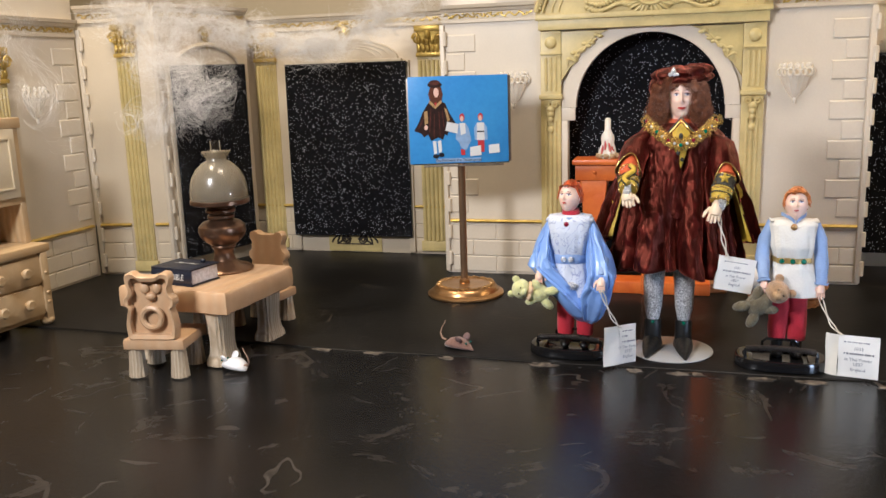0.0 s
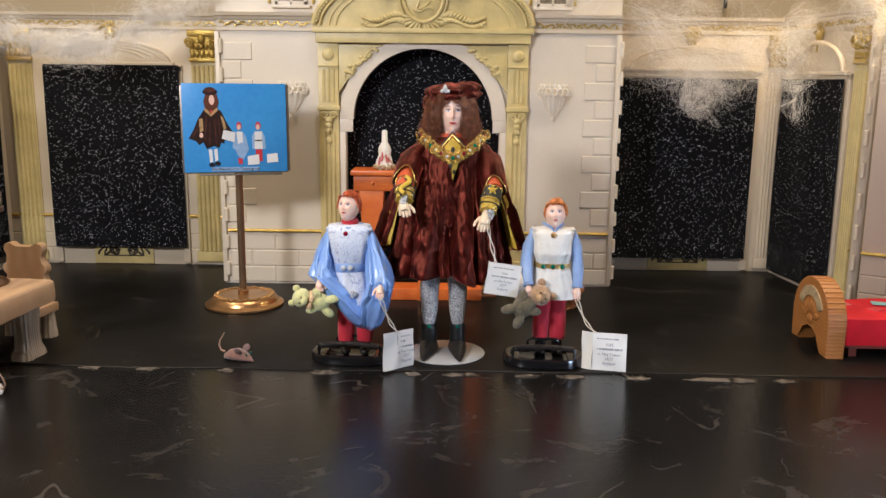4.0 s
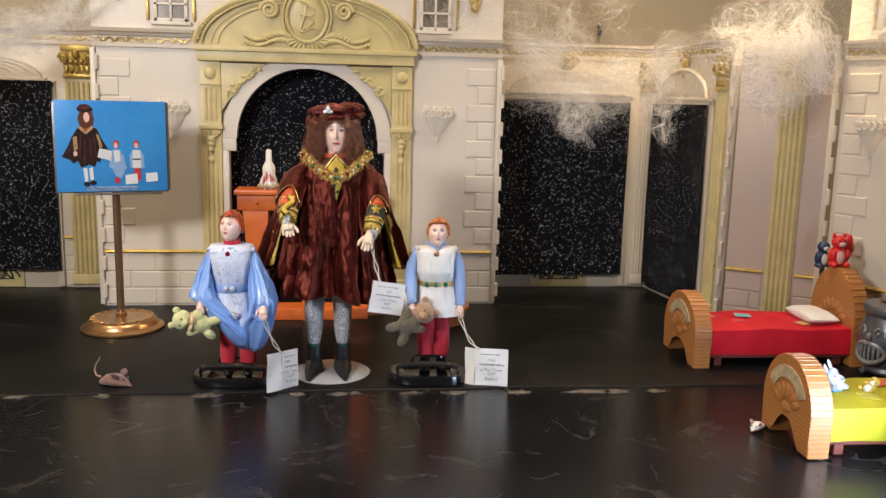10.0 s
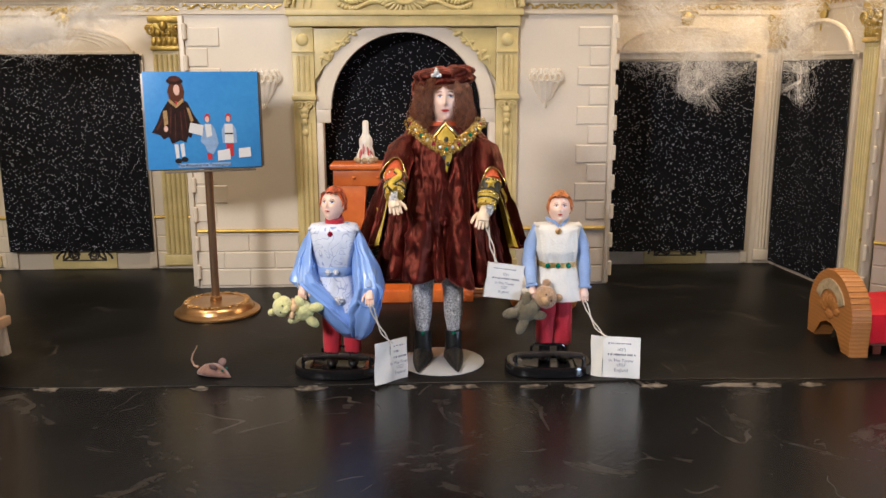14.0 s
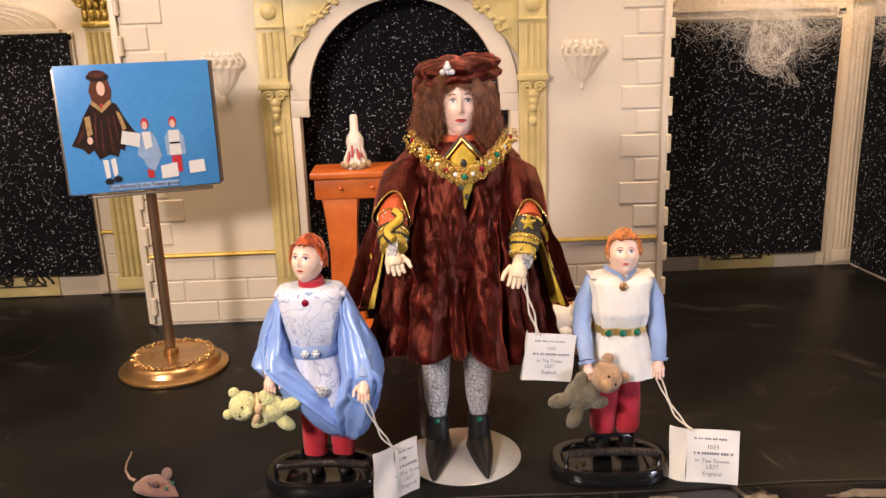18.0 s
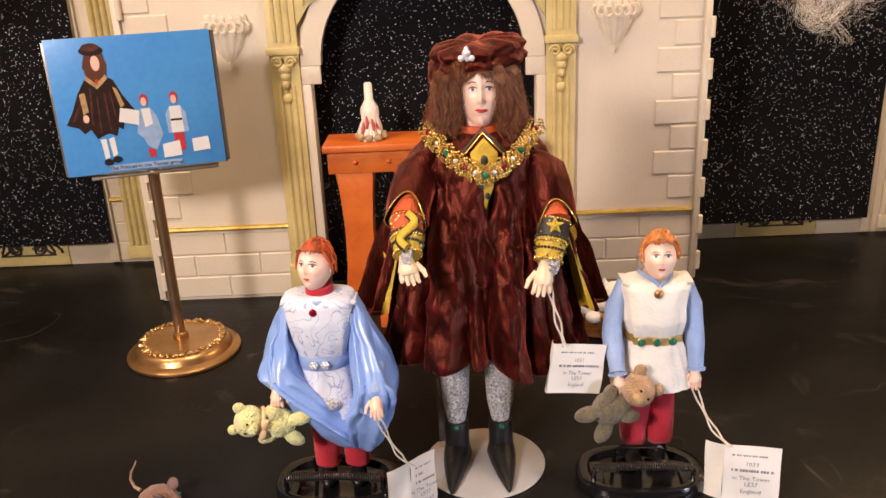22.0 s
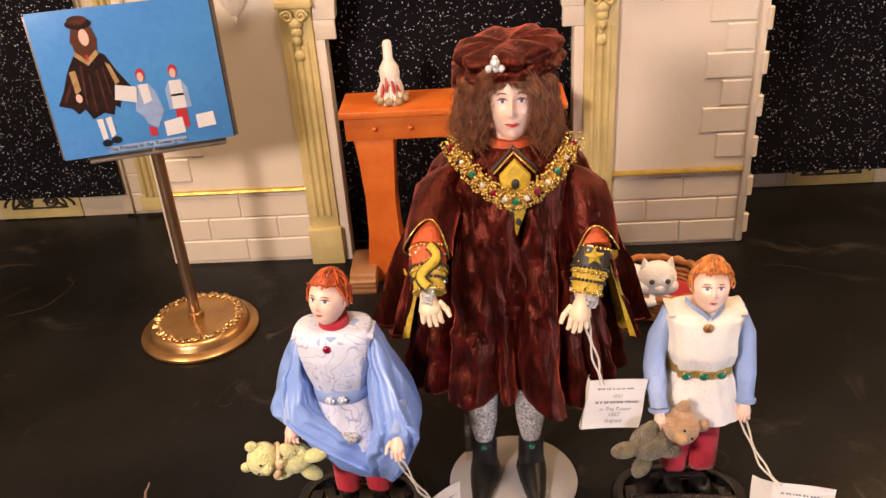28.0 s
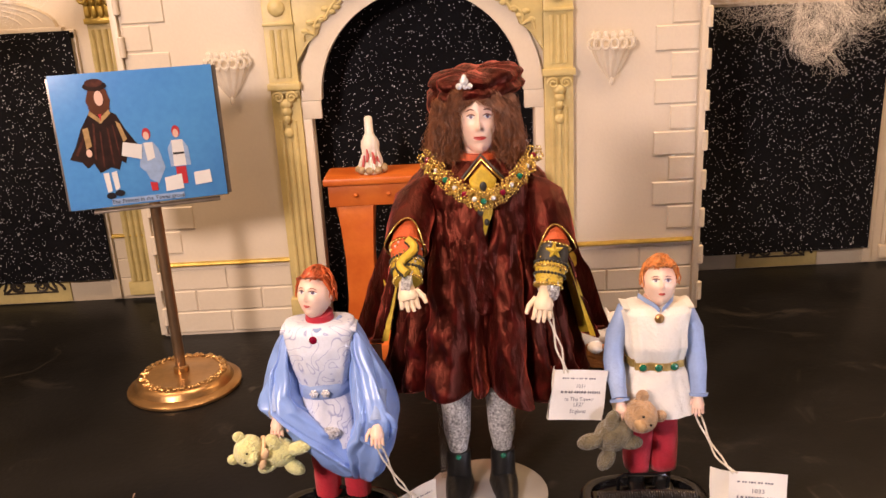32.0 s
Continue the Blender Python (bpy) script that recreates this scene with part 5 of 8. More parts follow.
    ctrl = np.stack([np.stack([X + x * 0.6, 0.6005 + 0 * u, 0.1905 + 0 * u], 1), np.stack([X + x * 0.95, 0.5945 + 0 * u, 0.1885 + 0 * u], 1), np.stack([X + x * 1.25 + np.sign(x) * 0.002 * v, 0.5938 + 0.05 * np.abs(x), 0.1866 - 0.55 * np.abs(x) - 0.0030 * v], 1)], 1)
    strands(bm, ctrl + jit * np.array([0.0003, 0.0005, 0.0008])[None, :, None], 0.00009, 3, rs, 0.0012)
    # soft velvet beret: a rolled brim and a puffed, creased crown, sagging to one side
    rings = []
    for z, r, amp in ((0.1866, 0.0150, 0.01), (0.1860, 0.0180, 0.03), (0.1870, 0.0200, 0.045), (0.1886, 0.0204, 0.05), (0.1900, 0.0194, 0.05), (0.1908, 0.0182, 0.05), (0.1918, 0.0188, 0.06), (0.1934, 0.0194, 0.07), (0.1950, 0.0184, 0.08), (0.1962, 0.0152, 0.09), (0.1967, 0.0105, 0.09), (0.1964, 0.0060, 0.06), (0.1960, 0.0006, 0.0)):
        ring = []
        for i in range(96):
            a = 2 * math.pi * i / 96
            w = 4.5 * a + 0.6 * math.sin(2 * a) + z * 60
            f = 1 + amp * (2 * abs(math.sin(w)) ** 0.7 - 1.3) + 0.35 * amp * math.sin(3 * a + 1)
            px, py = r * f * 1.03 * math.cos(a), r * f * 0.93 * math.sin(a)
            ring.append((X + 0.0010 + px, 0.6105 + py, z + px * 0.07 + py * 0.07 - 0.0012 * max(0, -math.cos(a)) + amp * 0.008 * math.sin(w * 2)))
        rings.append(ring)
    loft(bm, rings, 0)
    ball(bm, (X - 0.0160, 0.608, 0.1830), 0.0048, 0.0072, 0.0056, 0, 16, 12)
    for dx, dz, rr in ((0, 0.0012, 0.0017), (-0.0022, -0.0008, 0.0013), (0.0022, -0.0008, 0.0012), (0.0004, -0.0009, 0.0012), (0.0, 0.0030, 0.0010)):
        ball(bm, (0.0002 + dx, 0.5902, 0.1922 + dz), rr * 1.08, mi=12, u=10, v=8)
    bm.verts.ensure_lookup_table()
    for v in bm.verts[head0:]:
        v.co.y += 0.0050
        v.co.z -= 0.0010
    # crumpled pile
    for f in bm.faces:
        f.tag = f.material_index == 0
    for v in bm.verts:
        if any(f.tag for f in v.link_faces):
            out = Vector((v.co.x - X, v.co.y - 0.606, 0.0)).normalized()
            q = Vector((v.co.x + 0.25 * v.co.z, v.co.y, v.co.z * 0.5)) * 130
            q2 = Vector((v.co.x - 0.2 * v.co.z, v.co.y, v.co.z * 0.7)) * 330
            v.co += out * (0.0030 * (0.22 - abs(noise.noise(q))) + 0.0016 * (0.22 - abs(noise.noise(q2))))
            v.co += Vector((noise.noise(q), noise.noise(q + Vector((4, 1, 8))), 0.5 * noise.noise(q + Vector((2, 9, 5))))) * 0.0008
    m = Matrix.Translation((0.003, 0.595, 0.001))
    bmesh.ops.transform(bm, matrix=Matrix.Translation((-0.003, -0.595, 0.0)), verts=bm.verts)
    return thing("doll", bm, M, m, "tall doll in wine velvet cape and beret with gold chain", "doll", "dolls of the group", sharp=60)


def boy_hair(bm, turn, r, mi, seed):
    """A cap of painted wavy hair: a shell with a fringe and many moulded locks."""
    k = bmesh.ops.create_uvsphere(bm, u_segments=28, v_segments=16, radius=1)["verts"]
    for v in k:
        x, y, z = v.co
        low = -0.25 if y > 0.15 else (-0.25 + (0.15 - y) * 1.25 if y > -0.45 else 0.64 + 0.05 * math.sin(x * 11))
        zz = max(z, low)
        g = 1.10 + 0.03 * math.sin(x * 14 + z * 9) + 0.02 * math.sin(y * 17)
        v.co = Vector((x * r[0] * g, y * r[1] * g + r[1] * 0.06, zz * r[2] * g))
    bmesh.ops.transform(bm, matrix=turn, verts=k)
    for f in {f for v in k for f in v.link_faces}:
        f.material_index = mi
    rnd = random.Random(seed)
    for i in range(80):
        a = rnd.uniform(-math.pi, math.pi)
        top = Vector((0.1 * rnd.uniform(-1, 1), 0.2, 1.08))
        e = rnd.uniform(0.52, 0.76) if math.sin(a) < -0.45 else rnd.uniform(-0.2, 0.2)
        c = math.sqrt(max(0, 1 - e * e)) * 1.09
        end = Vector((c * math.cos(a), c * math.sin(a) + 0.06, e))
        pts = []
        for j in range(7):
            t = j / 6
            q = top.lerp(end, t)
            q = q.normalized() * (1.10 + 0.05 * math.sin(t * 6 + i)) if q.length else q
            q += Vector((0.11 * math.sin(t * 6 + i), 0.0, 0.04 * math.sin(t * 7 + 2 * i)))
            pts.append(turn @ Vector((q.x * r[0], q.y * r[1], q.z * r[2])))
        tube(bm, pts, [r[0] * 0.10 * (1 - 0.6 * j / 6) for j in range(7)], 6, mi)


def boy_legs(bm, cx, cy, top, mi, shoe, gap=0.0068, r0=0.0066, low=0.0135):
    for s in (-1, 1):
        keys = [(cx + s * gap * 0.9, cy, top, r0), (cx + s * gap, cy, (top + low) / 2, r0 * 0.93), (cx + s * gap, cy, low, r0 * 0.86)]
        loft(bm, [fold_ring(x, y, z, r, r, 20, 0.03, 4, z * 400) for x, y, z, r in smooth_rings(keys, 5)], mi)
        tube(bm, [(cx + s * gap, cy, low + 0.002), (cx + s * gap, cy, 0.006)], 0.0036, 10, shoe)
        ball(bm, (cx + s * gap, cy - 0.0035, 0.0066), 0.0036, 0.0068, 0.0030, shoe, 12, 8)


def square_ring(cx, cy, z, rx, ry, k, amp, folds, ph):
    """A squarish cloth section with soft gathers."""
    pts = []
    for i in range(k):
        a = 2 * math.pi * i / k
        c, q = math.cos(a), math.sin(a)
        f = 1 + amp * (math.sin(folds * a + ph) + 0.6 * math.sin(folds * 1.9 * a + 2.1 * ph + z * 130))
        pts.append((cx + rx * f * math.copysign(abs(c) ** 0.62, c), cy + ry * f * math.copysign(abs(q) ** 0.80, q), z))
    return pts


def blue_prince():
    bm = bmesh.new()
    M = [SATIN, SKIN, REDHAIR, REDCLOTH, BROCADE, SHOE, REDGEM, CRYSTAL, LIPS, EYE, EYEWHITE, BROW, SOFTBLUE, SILVERTIGHT, WHITECLOTH]
    X, Y = -0.0665, 0.5775
    boy_legs(bm, X + 0.0035, Y, 0.040, 3, 5)
    # tunic and skirt
    keys = [(X, Y, 0.0992, 0.0080, 0.0070, 0.0), (X, Y, 0.0982, 0.0148, 0.0086, 0.0), (X, Y, 0.0955, 0.0158, 0.0106, 0.012), (X, Y, 0.088, 0.0148, 0.0118, 0.02), (X, Y, 0.079, 0.0130, 0.0114, 0.03), (X, Y, 0.0715, 0.0110, 0.0096, 0.015)]
    loft(bm, [square_ring(*q[:5], 72, q[5], 7, 1.0) for q in smooth_rings(keys, 5)], 4)
    loft(bm, [fold_ring(X, Y, z, rx, rx * 0.84, 40, 0.012, 5, 0.4) for z, rx in ((0.0722, 0.0122), (0.0715, 0.0126), (0.0665, 0.0124), (0.0655, 0.0118))], 12)
    keys = [(X, Y, 0.0655, 0.0118, 0.0098, 0.02), (X, Y, 0.055, 0.0150, 0.0120, 0.04), (X, Y, 0.042, 0.0165, 0.0132, 0.05)]
    loft(bm, [fold_ring(*q[:5], 40, q[5], 7, 2.0) for q in smooth_rings(keys, 4)], 4)
    ball(bm, (X + 0.002, Y - 0.0125, 0.0505), 0.0050, 0.0022, 0.0030, 13, 12, 8)
    # pointed shoulder edges of the bib
    for q in (-1, 1):
        rows = []
        for t in (0.0, 0.5, 1.0):
            rows.append([(X + q * (0.0118 + 0.0042 * t), Y - 0.001 + 0.0072 * math.sin(b), 0.0978 - 0.0012 * t - 0.0012 * (1 - math.cos(b)) * 2) for b in [-0.95 + 1.9 * i / 14 for i in range(15)]])
        rows += [[(x, y, z - 0.0008) for x, y, z in row] for row in rows[::-1]]
        loft(bm, rows, 4, closed=False)
    # draped satin robe: each side falls from the shoulder, out over the elbow and back to the front of the hem
    def drape(keys, seed, creases):
        rings = []
        for dx, dy, z, rx, ry, tw in smooth_rings(keys, 9):
            row = []
            for i in range(160):
                a = 2 * math.pi * i / 160
                f = 1.0
                for ca, wd, dp in creases:
                    d = (a - ca - tw * 3.0 + math.pi) % (2 * math.pi) - math.pi
                    f += dp * (math.exp(-(d / wd) ** 2) - 0.55 * math.exp(-((d - 1.7 * wd) / (0.6 * wd)) ** 2))
                q = Vector((math.cos(a) * 1.6 + seed, math.sin(a) * 1.6, z * 42))
                f += 0.22 * noise.noise(q * 0.7) + 0.08 * (0.3 - abs(noise.noise(q * 1.1)))
                row.append((X + dx + rx * f * math.cos(a), Y + dy + ry * f * math.sin(a), z))
            rings.append(row)
        loft(bm, rings, 0)
    drape(((-0.0125, 0.002, 0.0945, 0.0026, 0.0048, 0.0), (-0.0146, 0.001, 0.0890, 0.0040, 0.0070, 0.02), (-0.0170, 0.000, 0.0800, 0.0056, 0.0092, 0.05), (-0.0188, -0.003, 0.0700, 0.0078, 0.0110, 0.10), (-0.0185, -0.006, 0.0635, 0.0092, 0.0112, 0.15), (-0.0120, -0.008, 0.0560, 0.0090, 0.0100, 0.22), (-0.0040, -0.008, 0.0470, 0.0095, 0.0098, 0.30), (0.0030, -0.006, 0.0370, 0.0100, 0.0100, 0.36), (0.0075, -0.004, 0.0290, 0.0086, 0.0086, 0.42), (0.0095, -0.002, 0.0235, 0.0050, 0.0055, 0.46)), 1.3, ((-1.35, 0.20, 0.26), (-2.3, 0.12, 0.14), (-0.3, 0.22, 0.16)))
    drape(((0.0130, 0.002, 0.0945, 0.0026, 0.0048, 0.0), (0.0152, 0.000, 0.0890, 0.0042, 0.0072, 0.0), (0.0178, -0.003, 0.0800, 0.0060, 0.0098, -0.02), (0.0205, -0.007, 0.0700, 0.0080, 0.0118, -0.06), (0.0222, -0.010, 0.0610, 0.0092, 0.0128, -0.06), (0.0215, -0.010, 0.0520, 0.0100, 0.0120, -0.08), (0.0185, -0.008, 0.0430, 0.0102, 0.0112, -0.10), (0.0165, -0.006, 0.0340, 0.0092, 0.0100, -0.11), (0.0150, -0.004, 0.0260, 0.0066, 0.0074, -0.12), (0.0142, -0.003, 0.0225, 0.0030, 0.0040, -0.12)), 5.1, ((-1.95, 0.12, 0.18), (-0.9, 0.24, 0.26), (-2.9, 0.20, 0.16)))
    # sleeve mouth rolled open round the cuff
    tube(bm, [(X + 0.0225 + 0.0075 * math.cos(q), Y - 0.0205 - 0.0012 * math.sin(2 * q), 0.0570 + 0.0082 * math.sin(q)) for q in [2 * math.pi * j / 24 for j in range(25)]], [0.0012 + 0.0003 * math.sin(j * 1.1) for j in range(25)], 8, 0)
    # cuffs and fingers
    for s, w0, tip in ((-1, (-0.0855, 0.5635, 0.0625), (-0.0865, 0.5585, 0.0515)), (1, (-0.0432, 0.5560, 0.0605), (-0.0432, 0.5495, 0.0500))):
        tube(bm, [Vector(w0) + Vector((0, 0.008, 0.010)), Vector(w0)], [0.0046, 0.0036], 12, 12)
        tube(bm, [Vector(w0) + Vector((0.0036 * math.cos(a), 0.0005 * math.sin(a), 0.003 * math.sin(a))) for a in [2 * math.pi * j / 14 for j in range(15)]], 0.0006, 5, 13)
        doll_hand(bm, w0, tip, 0.0030, 1, -s)
    # collar, brooch, belt clasps
    tube(bm, [(X + 0.0005, Y, 0.0955), (X + 0.0005, Y - 0.0008, 0.1025)], [0.0066, 0.0058], 16, 3)
    tube(bm, [(X - 0.0072, Y + 0.001, 0.0978), (X - 0.0055, Y - 0.0065, 0.0972), (X, Y - 0.0088, 0.0968), (X + 0.0065, Y - 0.0065, 0.0975), (X + 0.009, Y + 0.001, 0.0985)], 0.0013, 8, 12)
    ball(bm, (X - 0.0015, Y - 0.0106, 0.0935), 0.0019, 0.0013, 0.0019, 6, 12, 8)
    for dx in (-0.0035, 0.0015):
        for j in range(6):
            a = j * 1.05
            ball(bm, (X + dx + 0.0012 * math.cos(a), Y - 0.0112, 0.0690 + 0.0012 * math.sin(a)), 0.0008, mi=7, u=7, v=5)
        ball(bm, (X + dx, Y - 0.0117, 0.0690), 0.0009, mi=7, u=7, v=5)
    turn = face(bm, (X - 0.0003, Y - 0.001, 0.1105), (0.0071, 0.0082, 0.0104), -20, (1, 9, 10, 8, 11), 0.34, 1.0, -15, 1.5)
    boy_hair(bm, turn, (0.0073, 0.0082, 0.0104), 2, 3)
    for v in bm.verts:
        if any(f.material_index == 0 for f in v.link_faces):
            q = Vector((v.co.x + 0.4 * v.co.z, v.co.y, v.co.z * 0.7)) * 75
            v.co += Vector((v.co.x - X, v.co.y - Y, 0)).normalized() * 0.0042 * (0.2 - abs(noise.noise(q)))
            v.co += Vector((noise.noise(q), noise.noise(q + Vector((7, 3, 1))), 0)) * 0.0010
    base = Vector((X, Y, 0.0))
    bmesh.ops.transform(bm, matrix=Matrix.Translation(-base), verts=bm.verts)
    return thing("doll", bm, M, Matrix.Translation(base), "auburn-haired boy doll in draped blue satin robe and red leggings", "doll", "dolls of the group", sharp=60)


def white_prince():
    bm = bmesh.new()
    M = [WHITECLOTH, SKIN, ORANGEHAIR, REDCLOTH, SOFTBLUE, SHOE, GOLDBELT, GREENGEM, LIPS, EYE, EYEWHITE, BROW, BRONZE]
    X, Y = 0.0783, 0.5832
    # straight felt trousers, open at the foot
    for q in (-1, 1):
        keys = [(X - 0.0006 + q * 0.0052, Y, 0.052, 0.0070, 0.0072), (X - 0.0006 + q * 0.0058, Y, 0.036, 0.0063, 0.0068), (X - 0.0006 + q * 0.0060, Y, 0.0155, 0.0056, 0.0064), (X - 0.0006 + q * 0.0060, Y, 0.0150, 0.0048, 0.0056)]
        loft(bm, [square_ring(x, y, z, rx, ry, 32, 0.02, 3, z * 90 + q) for x, y, z, rx, ry in smooth_rings(keys, 5)], 3)
        tube(bm, [(X - 0.0006 + q * 0.0060, Y, 0.018), (X - 0.0006 + q * 0.0060, Y, 0.006)], 0.0038, 12, 5)
        ball(bm, (X - 0.0006 + q * 0.0062, Y - 0.0040, 0.0066), 0.0038, 0.0074, 0.0032, 5, 14, 10)
    # tabard: square shoulders, bloused over the belt, skirt flaring to a stiff hem
    keys = [(X, Y, 0.0972, 0.0062, 0.0060, 0.0), (X, Y, 0.0964, 0.0132, 0.0078, 0.0), (X, Y, 0.0940, 0.0148, 0.0102, 0.008), (X, Y, 0.0870, 0.0140, 0.0122, 0.018), (X, Y, 0.0790, 0.0136, 0.0130, 0.036), (X, Y, 0.0745, 0.0122, 0.0116, 0.055), (X, Y, 0.0722, 0.0116, 0.0106, 0.05), (X, Y, 0.0690, 0.0116, 0.0106, 0.05), (X, Y, 0.0655, 0.0136, 0.0120, 0.035), (X, Y, 0.0570, 0.0160, 0.0132, 0.02), (X, Y, 0.0468, 0.0182, 0.0140, 0.016)]
    rings = [square_ring(*q[:5], 84, q[5], 8, 0.6) for q in smooth_rings(keys, 5)]
    rings += [square_ring(X, Y, 0.0466, 0.0174, 0.0132, 84, 0.016, 8, 0.6), square_ring(X, Y, 0.050, 0.0162, 0.0124, 84, 0.016, 8, 0.6)]
    loft(bm, rings, 0)
    # shoulder edges standing out over the sleeves
    for q in (-1, 1):
        rows = []
        for t in (0.0, 0.5, 1.0):
            rows.append([(X + q * (0.0118 + 0.0028 * t), Y + 0.0078 * math.sin(b), 0.0966 + 0.0004 * t - 0.0008 * (1 - math.cos(b)) * 2) for b in [-0.95 + 1.9 * i / 14 for i in range(15)]])
        rows += [[(x, y, z - 0.0009) for x, y, z in row] for row in rows[::-1]]
        loft(bm, rows, 0, closed=False)
    loft(bm, [square_ring(X, Y, z, rx, rx * 0.92, 72, 0.05, 8, 0.6) for z, rx in ((0.0724, 0.0116), (0.0722, 0.0122), (0.0690, 0.0122), (0.0688, 0.0116))], 6)
    for dx in (-0.0072, -0.0006, 0.0062):
        tube(bm, [(X + dx + 0.0019 * math.cos(b), Y - 0.0118 + abs(dx) * 0.10, 0.0706 + 0.0019 * math.sin(b)) for b in [2 * math.pi * i / 14 for i in range(15)]], 0.0003, 5, 6)
        ball(bm, (X + dx, Y - 0.0118 + abs(dx) * 0.10, 0.0706), 0.0018, 0.0013, 0.0018, 7, 12, 8)
    # sleeves and fingers
    for q, el, wr, tip in ((-1, (-0.0186, -0.004, 0.0720), (-0.0180, -0.0155, 0.0590), (-0.0168, -0.0205, 0.0500)), (1, (0.0176, -0.003, 0.0715), (0.0178, -0.0080, 0.0560), (0.0172, -0.0115, 0.0450))):
        B = Vector((X, Y, 0))
        e, w0, t = B + Vector(el), B + Vector(wr), B + Vector(tip)
        top = B + Vector((q * 0.0142, 0, 0.0895))
        line = [B + Vector((q * 0.0125, 0.001, 0.0950)), top, top.lerp(e, 0.35) + Vector((q * 0.0010, 0, 0)), top.lerp(e, 0.7) + Vector((q * 0.0008, 0, 0)), e, e.lerp(w0, 0.35), e.lerp(w0, 0.7), w0]
        tube(bm, line, [0.0032, 0.0041, 0.0045, 0.0043, 0.0042, 0.0043, 0.0038, 0.0036], 20, 4)
        tube(bm, [w0, w0 + (t - w0) * 0.12], [0.0046, 0.0042], 14, 4)
        doll_hand(bm, w0, t, 0.0029, 1, -q)
    tube(bm, [(X, Y, 0.0945), (X, Y - 0.0005, 0.0995)], [0.0060, 0.0052], 14, 1)
    for q in (-1, 1):
        loft(bm, [[(X + q * x, Y - y, z + dz) for x, y, z in ((0.0004, 0.0096, 0.0960), (0.0030, 0.0090, 0.0985), (0.0062, 0.0062, 0.0998), (0.0078, 0.0010, 0.1002))] for dz in (0.0012, -0.0010)], 4, closed=False)
    ball(bm, (X - 0.0008, Y - 0.0112, 0.0932), 0.0021, 0.0014, 0.0021, 12, 14, 10)
    turn = face(bm, (X + 0.0010, Y - 0.002, 0.1062), (0.0070, 0.0082, 0.0103), -5, (1, 9, 10, 8, 11), 0.34, 1.0, -15, 1.5)
    boy_hair(bm, turn, (0.0072, 0.0082, 0.0102), 2, 8)
    for v in bm.verts:
        if any(f.material_index in (0, 3, 4) for f in v.link_faces):
            q = v.co * 110
            v.co += Vector((noise.noise(q), noise.noise(q + Vector((7, 3, 1))), 0)) * 0.0007
    base = Vector((X, Y, 0.0))
    bmesh.ops.transform(bm, matrix=Matrix.Translation(-base), verts=bm.verts)
    return thing("doll", bm, M, Matrix.Translation(base), "orange-haired boy doll in white felt tunic and red trousers", "doll", "dolls of the group", sharp=60)


velvet_king()
blue_prince()
white_prince()

# ---- doll stands ----
BLACKGLOSS = mat("black_gloss_plastic", (0.008, 0.008, 0.009), 0.12, var=0.1, scale=60, bump=0.05, bscale=300)
SPRING = mat("dark_spring_steel", (0.10, 0.09, 0.085), 0.35, metal=0.7, var=0.15, scale=200)
ACRYLIC = mat("clear_frosted_acrylic", (0.38, 0.38, 0.38), 0.2, var=0.04, scale=40, bump=0.03)


def oval_stand(cx, cy, yaw):
    st = thing("doll_stand", m=Matrix.Translation((cx, cy, 0.0)) @ Matrix.Rotation(radians(yaw), 4, "Z"), label="black glossy oval doll stand with a coiled spring grip", category="stand", group="oval doll stands")
    hw, hd = 0.0288, 0.0188

    def stadium(s, z):
        return [(math.copysign(abs(math.cos(a)) ** 0.75, math.cos(a)) * hw * s, math.copysign(abs(math.sin(a)) ** 0.8, math.sin(a)) * hd * s, z) for a in [2 * math.pi * i / 48 for i in range(48)]]
    bm = bmesh.new()
    loft(bm, [stadium(0.94, 0.0), stadium(1.0, 0.0008), stadium(1.0, 0.0052), stadium(0.97, 0.0068), stadium(0.90, 0.0072), stadium(0.82, 0.0066), stadium(0.78, 0.0040), stadium(0.74, 0.0034)])
    part("base", bm, BLACKGLOSS, st)
    bm = bmesh.new()
    pts = [(-0.0215 + 0.043 * i / 480, -0.0090 + 0.0017 * math.cos(i * 2 * math.pi / 12), 0.0128 + 0.0017 * math.sin(i * 2 * math.pi / 12) + 0.0012 * math.sin(math.pi * i / 480)) for i in range(481)]
    tube(bm, pts, 0.00042, 5)
    part("spring", bm, SPRING, st, "tightly coiled dark metal spring")
    for s in (-1, 1):
        bm = bmesh.new()
        tube(bm, [(s * 0.0215, -0.0090, 0.0045), (s * 0.0222, -0.0090, 0.0095), (s * 0.0215, -0.0090, 0.0128)], 0.0011, 8)
        box(bm, min(s * 0.017, s * 0.023), max(s * 0.017, s * 0.023), -0.0115, 0.006, 0.0034, 0.0062, 0.0008)
        part("spring_post", bm, BLACKGLOSS, st)
    bm = bmesh.new()
    tube(bm, [(-0.011, 0.004, 0.006), (-0.0112, 0.003, 0.0145), (-0.009, 0.002, 0.0168), (0.009, 0.002, 0.0168), (0.0112, 0.003, 0.0145), (0.011, 0.004, 0.006)], 0.0009, 8)
    part("wire_loop", bm, BLACKGLOSS, st, "black wire ankle loop")
    return st


